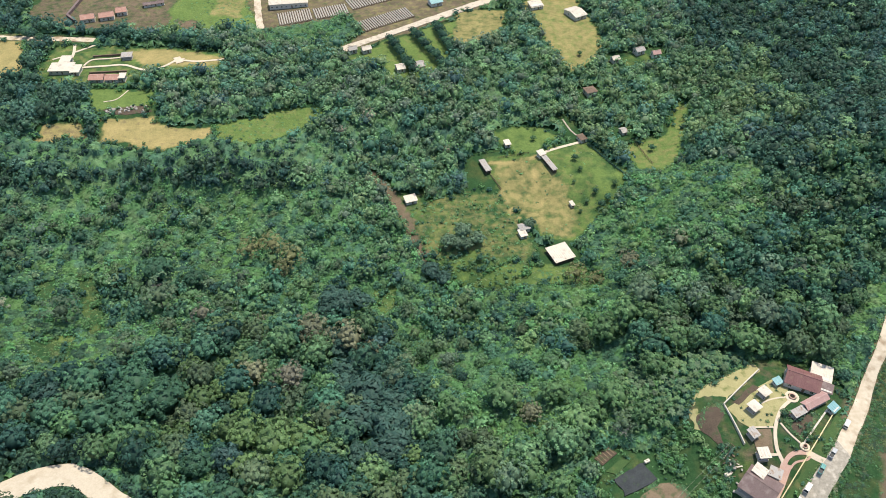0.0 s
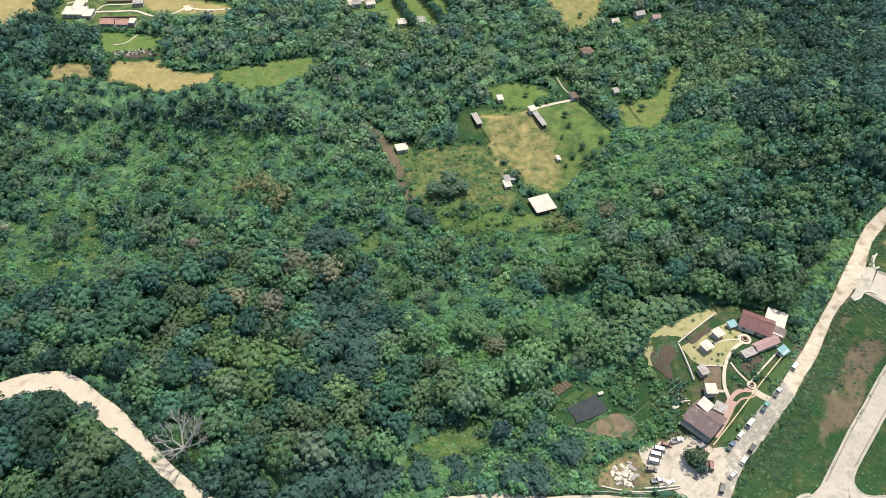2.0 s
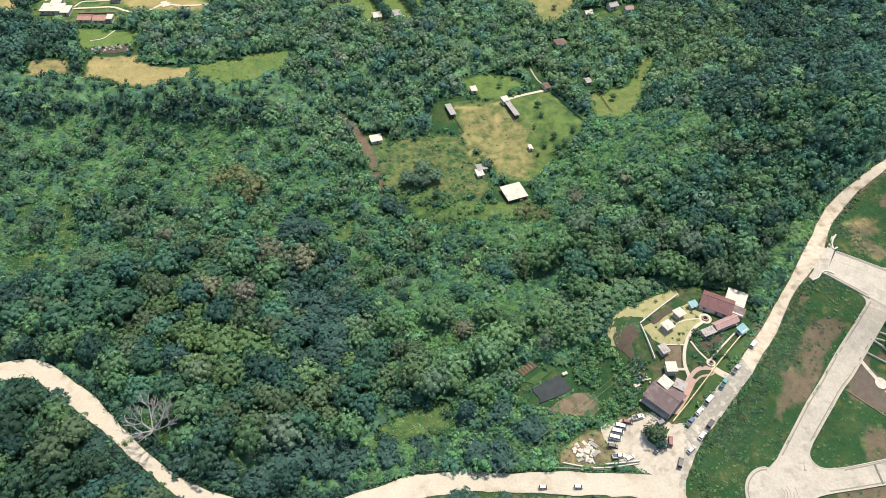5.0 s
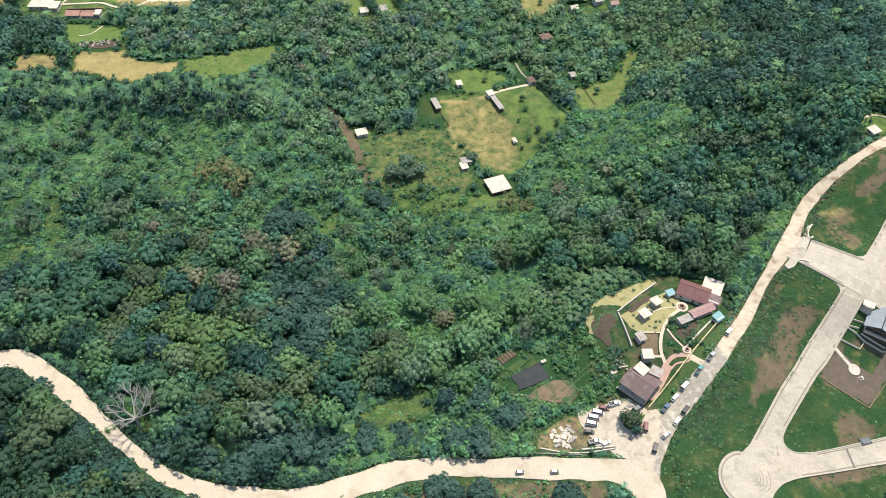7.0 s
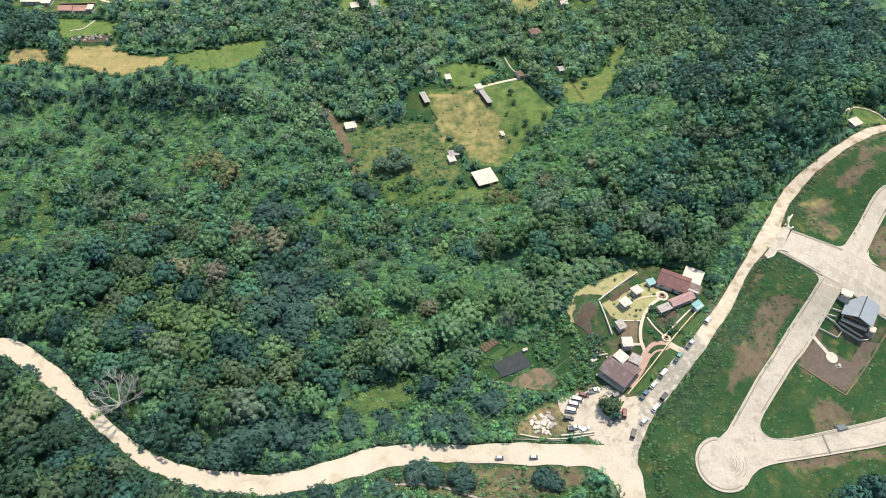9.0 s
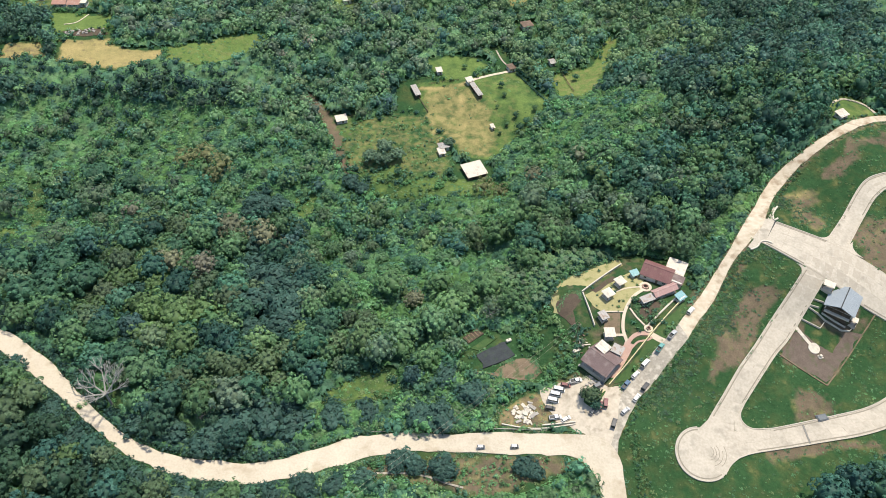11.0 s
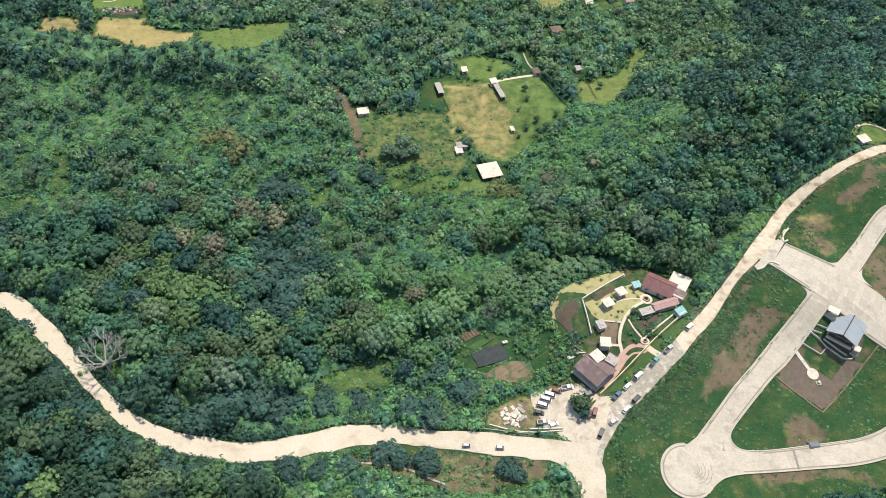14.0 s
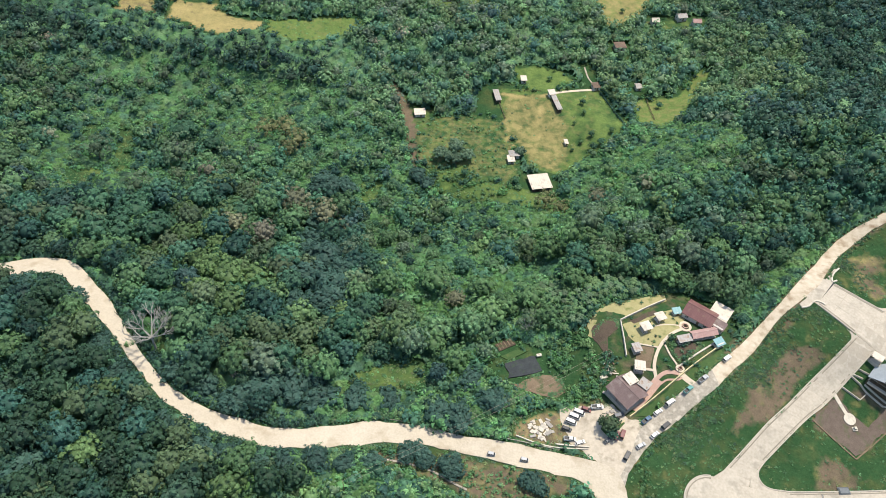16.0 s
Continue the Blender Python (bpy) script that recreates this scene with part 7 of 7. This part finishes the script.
pad("gate_apron", [(188.7, 195.3), (186.6, 192.2), (185.6, 189.4), (185.8, 186.6), (179.4, 175.2), (176.9, 174.6), (174.6, 172.1), (172.6, 171.2), (171.8, 172.6), (178.5, 180.6), (184, 189.2), (187.4, 195)], M["slab"], 0.37, 1.4, 0.5, label="pale concrete apron at the estate entrance", category="paving")
band("gate_grating", [(186, 186.4), (179.4, 176)], 0.7, M["dark"], 0.36, "dark drain grating across the estate entrance", "grating", 8)
band("gate_band", [(191.6, 183.2), (184.6, 171.4)], 0.25, M["joint"], 0.34, "dark joint across the street", "joint", 8)
band("drain_channel", [(179.8, 101.6), (180.6, 94)], 0.6, M["dark"], 0.46, "dark drain channel across the street", "drain", 8)
ob = thing("drain_cover", pose(187.2, 104.4, ground_at(187.2, 104.4) + 0.3, 0, 0, 15), "grey steel cover at the street edge", "cover")
part("cover_plate", boxed(0, 0, 0, 3.8, 2.4, 0.5, 0.3), M["steel"], ob)
part("cover_frame", boxed(0, 0, -0.3, 4.1, 2.7, 0.45, 0.05), M["steel"], ob)
house("field_hut", 225.2, 241.6, 4.4, 3.6, 30, 2.2, 0.5, "white_roof", "small hut with a white roof by the bend", "hut", style="flat")
band("bank_track", [(18, 80.4), (25.2, 80), (37.4, 80.3), (45.8, 79.2), (53.3, 76.6), (58.5, 75.1)], 0.7, M["foot"], 0.22, "pale worn footpath along the bank", "path")
band("track", [(225, 253), (232, 256.5), (240, 252.5), (243, 246)], 1.2, M["lot"], 0.25, "pale earth track round a small lawn", "path")

# ---- the clearing in the hollow ----
house("livestock_shed", 60.9, 265.3, 10.6, 10.2, 24, 2.4, 0.5, "white_roof", "large open shed with a white sheet roof", "shed", style="flat", open_sides=True, plinth="soil", deep=0.8)
house("farm_hut", 43.8, 283.2, 5.0, 4.2, 20, 2.6, 1.3, "tin_roof", "hut with a pale weathered tin roof", "hut", style="hip")
house("farm_hut_annex", 42.8, 278.8, 3.2, 4.2, 20, 2.3, 0.5, "white_roof", "small white-roofed annex of the hut", "hut", style="flat")
house("stable", 57.2, 337.2, 3.4, 3.4, 28, 3.0, 0.6, "white_roof", "white-roofed end of a long stable", "stable", style="flat")
house("stable_wing", 61.2, 329.6, 2.2, 12.0, 26, 2.0, 0.8, "tin_roof", "long stable wing with an old tin roof", "stable", style="flat", open_sides=True, plinth="soil")
house("hen_house", 38.6, 347.6, 2.8, 3.6, 18, 2.4, 0.5, "white_roof", "hen house with a white roof in grass", "hut", style="flat")
house("pen", 25.4, 331.0, 2.6, 9.6, 22, 1.8, 0.3, "tin_roof", "long low animal pen with tin roof", "pen", style="flat", open_sides=True, plinth="soil")
house("gate_hut", 82.2, 352.2, 3.6, 5.0, 25, 2.4, 1.1, "thatch", "gate hut with a brown thatched roof", "hut", style="hip")
house("white_hut", -16.0, 305.6, 5.8, 4.6, 20, 2.2, 0.4, "white_roof", "lone hut with a white roof at the wood edge", "hut", style="flat")
house("feed_hut", 70.9, 300.8, 1.3, 2.8, 22, 1.8, 0.3, "white_roof", "narrow white-roofed feed hut", "hut", style="flat")
house("wood_hut", 107.4, 358.8, 3.0, 4.4, 20, 2.3, 0.7, "tin_roof", "small hut with a blue-grey roof under trees", "hut")
band("farm_path", [(57.4, 339.8), (68, 344.8), (80.8, 350)], 1.8, M["path"], 0.3, "pale straight farm path")
band("farm_path", [(73.5, 373), (77, 362), (81.4, 354.6)], 0.9, M["foot"], 0.3, "pale straight farm path")


def fence(line, label, n=14, high=1.2):
    f = thing("fence", pose(0, 0, 0), label, "fence", "farm fences")
    c = np.linspace(line[0], line[1], n)
    for x, y in c:
        part("fence_post", boxed(x, y, ground_at(x, y) - 0.2, 0.18, 0.18, high + 0.3), M["wood"], f)
    for z in (0.4, 0.8, 1.15):
        vs = [(x + dx, y, ground_at(x, y) + z + dz) for x, y in c for dx, dz in ((-0.04, -0.05), (0.04, -0.05), (0.04, 0.05), (-0.04, 0.05))]
        fs = [(i * 4 + j, i * 4 + (j + 1) % 4, i * 4 + (j + 1) % 4 + 4, i * 4 + j + 4) for i in range(n - 1) for j in range(4)]
        link("fence_rail", vs, fs, M["wood"], f)
    return f


fence(((27.4, 327), (33.6, 314)), "weathered timber fence along the pen")
fence(((33, 337.5), (50.5, 340.4)), "weathered timber fence across the lawn", 12)
fence(((112, 352), (118, 326)), "weathered timber fence beside the small field", 16)
for i in range(26):
    s = i / 25
    x, y = 85.5 + 17 * s, 348.4 - 29.4 * s
    shrub("dark", x, y, 0.9, i, "hedge shrubs", "clipped dark hedge shrub between fields", 1.0)

# ---- the villas and nursery beyond the woods ----
for x, y, L, W, a, h in ((-240, 416, 14, 9, 3, 3.0), (-240.5, 424.5, 6, 8, 3, 3.3), (-230.5, 414.2, 5, 8, 3, 2.8)):
    house("villa_wing", x, y, L, W, a, h, 0.3, "white_roof", "white villa wing with a flat roof", "villa", "white_wall", "flat", group="white villa")
for x, L in ((-214, 8.4), (-204.4, 7.6)):
    house("red_bungalow", x, 404.6, L, 6.2, 3, 2.8, 1.3, "tile_roof", "bungalow with an orange-red gable roof", "bungalow", group="red bungalows")
house("white_block", -198.4, 405.4, 3.4, 5, 3, 3.2, 0.2, "white_roof", "white flat-roofed block beside bungalows", "house", style="flat")
for x, y, L in ((-246.5, 483.2, 8.6), (-234.2, 486.2, 9.2), (-226.2, 493.6, 6.6)):
    house("red_house", x, y, L, 7.2, 18, 3.2, 1.6, "tile_roof", "far house with an orange-red roof", "house", group="far red houses")
house("far_shed", -207, 506, 14, 4, 20, 2.4, 0.8, "brown_roof", "long far shed with a brown roof", "shed")
for ln, w in (([(-231, 419.6), (-215, 421.6), (-203, 423), (-192, 418), (-183.4, 417), (-176, 423), (-170.2, 429.5), (-158, 428.8), (-141, 433)], 1.8), ([(-244, 449), (-241, 438), (-240, 430)], 1.8), ([(-229, 449.5), (-236, 443), (-240.5, 439)], 1.6), ([(-252, 430), (-246, 433), (-240, 430)], 1.4), ([(-229, 422), (-226, 429), (-217, 430.5), (-206, 432.5)], 1.2)):
    band("villa_path", ln, w, M["path"], 0.3, "pale winding villa garden path")
pad("star_terrace", [(-170.2 + (4.6 if k % 2 else 2.4) * math.cos(k * math.pi / 6), 429.6 + (4.6 if k % 2 else 2.4) * math.sin(k * math.pi / 6)) for k in range(12)], M["path"], 0.34, 1.5, label="pale star-shaped garden terrace", category="terrace")
house("court_pavilion", -203.6, 431.6, 6, 5, 8, 2.6, 0.3, "tin_roof", "small flat pavilion in the villa garden", "pavilion", style="flat", open_sides=True)
wall_line("long_wall", [(-226, 432.6), (-207, 435.4)], M["wood"], 1.3, 0.7, 12, "long dark garden wall", "wall")
wall_line("long_wall", [(-222, 412.4), (-199, 414.6)], M["wood"], 1.3, 0.7, 12, "long dark garden wall", "wall")
wall_line("far_wall", [(-263.3, 488.9), (-262.3, 514.8)], M["brown_roof"], 2.0, 1.6, 12, "tall brown far boundary wall", "wall")
wall_line("far_wall", [(-263.3, 488.9), (-254, 480)], M["brown_roof"], 2.0, 1.6, 8, "tall brown far boundary wall", "wall")
pad("stream_bed", [(-201, 373.2), (-190, 376), (-176, 378), (-172.5, 373.5), (-184, 369.6), (-197, 368.6)], M["soil"], 0.15, 1.5, 0.4, 0.8, 4, "dark shallow stream bed with boulders", "stream")
band("lawn_path", [(-203, 381), (-196, 384), (-191.6, 394)], 0.7, M["path"], 0.25, "thin pale path across a lawn")
for i in range(34):
    r = random.Random(800 + i)
    x, y = -187 + r.uniform(-12, 12), 0
    y = 373.4 + (x + 187) * 0.2 + r.uniform(-3, 3)
    ob = thing("rock", pose(x, y, ground_at(x, y), 0, 0, r.uniform(0, 180)), "pale boulder at the stream edge", "rock", "stream boulders")
    part("stone", boxed(0, 0, -0.2, r.uniform(0.8, 2.2), r.uniform(0.6, 1.6), r.uniform(0.6, 1.1), 0.15), M["rubble"], ob)
M["film"] = mat("pale_plastic_film", (0.46, 0.42, 0.35), (0.64, 0.59, 0.50), 2, 0.6, 0.1)


def nursery_block(a, b, d, rows, label):
    """A plot of film-covered seedbeds in rows; a, b: ends of its front edge, d: the corner behind a."""
    a, b, d = Vector(a), Vector(b), Vector(d)
    u, v = b - a, d - a
    blk = pad("nursery_plot", [tuple(a), tuple(b), tuple(b + v), tuple(d)], M["soil"], 0.25, 3.0, 0.5, label=label, category="nursery plot", kind="structure")
    for i in range(rows):
        p, q = a + u * ((i + 0.2) / rows) + v * 0.04, a + u * ((i + 0.74) / rows) + v * 0.04
        vs = []
        for k in range(5):
            for e, z in ((p, 0.1), (p * 0.5 + q * 0.5, 0.75), (q, 0.1)):
                w = e + v * (0.92 * k / 4)
                vs.append((w.x, w.y, ground_at(w.x, w.y) + 0.3 + z))
        fs = [(k * 3 + j, k * 3 + j + 1, k * 3 + j + 4, k * 3 + j + 3) for k in range(4) for j in range(2)]
        link("seedbed", vs, fs, M["film"], blk)


nursery_block((-50.6, 463.7), (-17.7, 485.6), (-58.0, 477.7), 22, "nursery plot with rows of pale film-covered beds")
nursery_block((-62.3, 496.0), (-25, 517), (-70, 512), 22, "nursery plot with rows of pale film-covered beds")
nursery_block((-111.6, 475.4), (-89, 482.5), (-116.4, 493), 14, "dark nursery plot with rows of covered beds")
nursery_block((-87, 483), (-64, 490.4), (-92, 499), 14, "dark nursery plot with rows of covered beds")
house("packing_shed", -109.6, 506.5, 27, 11, 9, 4.0, 2.0, "white_roof", "large packing shed with a pale gable roof", "shed")
ribbon("nursery_road", [(-67, 443), (-38.5, 462), (-9, 484), (27, 511), (60, 534)], [(-62, 437.5), (-36, 456.5), (-5, 478.5), (31, 505), (64, 528)], M["lot"], 0.3, 40, 3, 0.6, 0.5, 3, "pale dirt road past the nursery")
ribbon("nursery_track", [(-138, 520), (-126, 468)], [(-133, 520), (-121, 468)], M["ridge_dirt"], 0.28, 20, 3, 0.6, 0.5, 5, "dirt track along the nursery edge")
ribbon("lawn_road", [(104, 520), (113, 499), (121, 482), (133, 462)], [(109, 522), (118, 501), (126, 485), (137, 465)], M["lot"], 0.3, 30, 3, 0.6, 0.5, 6, "pale dirt road beside the yellow lawn")
for nm, x, y, L, W, a, rf, st in (("cottage", -48.5, 437, 5.6, 4.2, 25, "white_roof", "gable"), ("cottage", -57.5, 437, 5.0, 4.0, 20, "tin_roof", "gable"), ("cottage", -25.4, 414, 4.8, 6.0, 20, "white_roof", "gable"), ("cottage", -14.6, 416.4, 7.6, 6.6, 25, "tin_roof", "gable"),
                                  ("green_house", -4, 505, 8.5, 7.0, 25, "teal_roof", "gable"), ("lawn_house", 95.2, 490.5, 9.4, 13.5, 30, "white_roof", "gable"), ("gate_house", 68, 502, 9, 7, 20, "white_roof", "flat"), ("wood_house", 93.4, 399, 6.5, 6, 20, "thatch", "hip"),
                                  ("cottage", 114, 432.5, 4.6, 4.2, 20, "white_roof", "gable"), ("cottage", 131, 441, 6, 5, 25, "tin_roof", "gable"), ("cottage", 141, 436, 5, 4, 15, "pink_roof", "gable")):
    house(nm, x, y, L, W, a, 3.0, 1.3, rf, {"white_roof": "far cottage with a pale white roof", "tin_roof": "far cottage with a weathered tin roof", "teal_roof": "house with a blue-green sheet roof", "thatch": "brown thatched house among trees", "pink_roof": "far cottage with a faded pink roof"}[rf], "house", style=st)

# ---- trees of note, hedgerows and lone trees ----
for kind, x, y, rad, i in plant_later:
    plant(kind, x, y, rad, i)
for kind, spots in FEATURES:
    for i, (x, y, rad) in enumerate(spots):
        plant(kind, x, y, rad, i, -rad * (0.45 if kind == "blue" and y < 126 else 0.08))
for spot in ((34.6, 83.6, 3.4), (39, 84.6, 3.6), (42, 82, 2.8), (50.4, 82.6, 3.8), (52.5, 79.8, 3.0), (79.6, 82.4, 3.4), (83, 80.4, 2.8)):
    plant("blue", *spot, int(spot[2] * 10), -0.45 * spot[2])
for spot in ((12, 277, 4.4), (4.5, 271.5, 3.6), (19, 273, 3.6), (9.5, 270, 3.2), (14, 270, 3.0), (47, 285, 2.8)):
    plant("bamboo", spot[0], spot[1], spot[2], int(spot[2] * 10))
for x, y, rad in ((76, 334, 2.2), (78, 325, 1.8), (73.5, 316, 1.2), (79, 302, 1.7), (75, 296, 1.3), (84, 308, 2.2), (86, 298, 2.8), (90, 302, 2.6), (66, 346, 1.6), (54, 352, 2.0), (97, 297, 2.6), (22, 352, 2.6), (48, 262, 2.6), (20, 262, 2.4),
                  (95, 312, 2.0), (92, 440, 2.0), (-12, 270, 2.4), (10, 285, 1.6), (120, 340, 2.4)):
    plant("mid" if rad > 2 else "light", x, y, rad * 0.85, int(rad * 10))
for (ax, ay), (bx, by), k in (((-34, 450), (-17, 410), 9), ((-19, 460), (2, 416), 10), ((-3.5, 469), (7.5, 434), 9), ((-231, 461), (-138, 443), 22), ((52, 505), (66, 470), 7), ((-286, 462), (-262, 450), 5)):
    for i in range(k):
        s = i / (k - 1)
        plant(("dark", "mid")[i % 2], ax + (bx - ax) * s, ay + (by - ay) * s, 2.8 + (i * 7 % 5) * 0.25, i)


def dead_tree(x, y, high, seed, label):
    """A bare bleached tree: limbs that fork three times."""
    r = random.Random(seed)
    ob = thing("dead_tree", pose(x, y, ground_at(x, y)), label, "tree")

    def tube(bm, a, b, ra, rb, sides=5):
        d = (b - a).normalized()
        u = d.orthogonal().normalized()
        w = d.cross(u)
        rings = [[bm.verts.new(c + (u * math.cos(6.2832 * k / sides) + w * math.sin(6.2832 * k / sides)) * q) for k in range(sides)] for c, q in ((a, ra), (b, rb))]
        for k in range(sides):
            bm.faces.new((rings[0][k], rings[0][(k + 1) % sides], rings[1][(k + 1) % sides], rings[1][k]))
        bm.faces.new(rings[1])

    def grow(bm, a, d, length, rad, depth):
        b = a + d * length
        tube(bm, a, b, rad, rad * 0.65)
        if depth:
            for _ in range(3 if depth > 1 else 2):
                grow(bm, b, (d + Vector((r.uniform(-1, 1), r.uniform(-1, 1), r.uniform(-0.25, 0.7))) * 0.75).normalized(), length * r.uniform(0.55, 0.85), rad * 0.62, depth - 1)
    bm = bmesh.new()
    tube(bm, Vector((0, 0, -0.5)), Vector((0, 0, high * 0.42)), 0.5, 0.4, 7)
    part("trunk", bm, M["dead"], ob)
    for k in range(6):
        bm = bmesh.new()
        a = k * 1.05 + r.uniform(-.4, .4)
        grow(bm, Vector((0, 0, high * 0.4)), Vector((math.cos(a) * 0.8, math.sin(a) * 0.8, 0.75)).normalized(), high * 0.24, 0.02 * high, 4)
        part("limb", bm, M["dead"], ob)
    return ob


dead_tree(-73.5, 103.0, 19, 1, "bare bleached dead tree beside the gravel road")
dead_tree(-37.2, 99.5, 7, 2, "small bare grey dead tree in the woods")
dead_tree(-137, 243, 9, 3, "bare grey tree among shrubs")
dead_tree(67.9, 148, 7, 4, "bare grey tree on the slope")
for kind in protos:
    for tree in protos[kind]:
        for o in (tree, *tree.children_recursive):
            bpy.data.objects.remove(o)
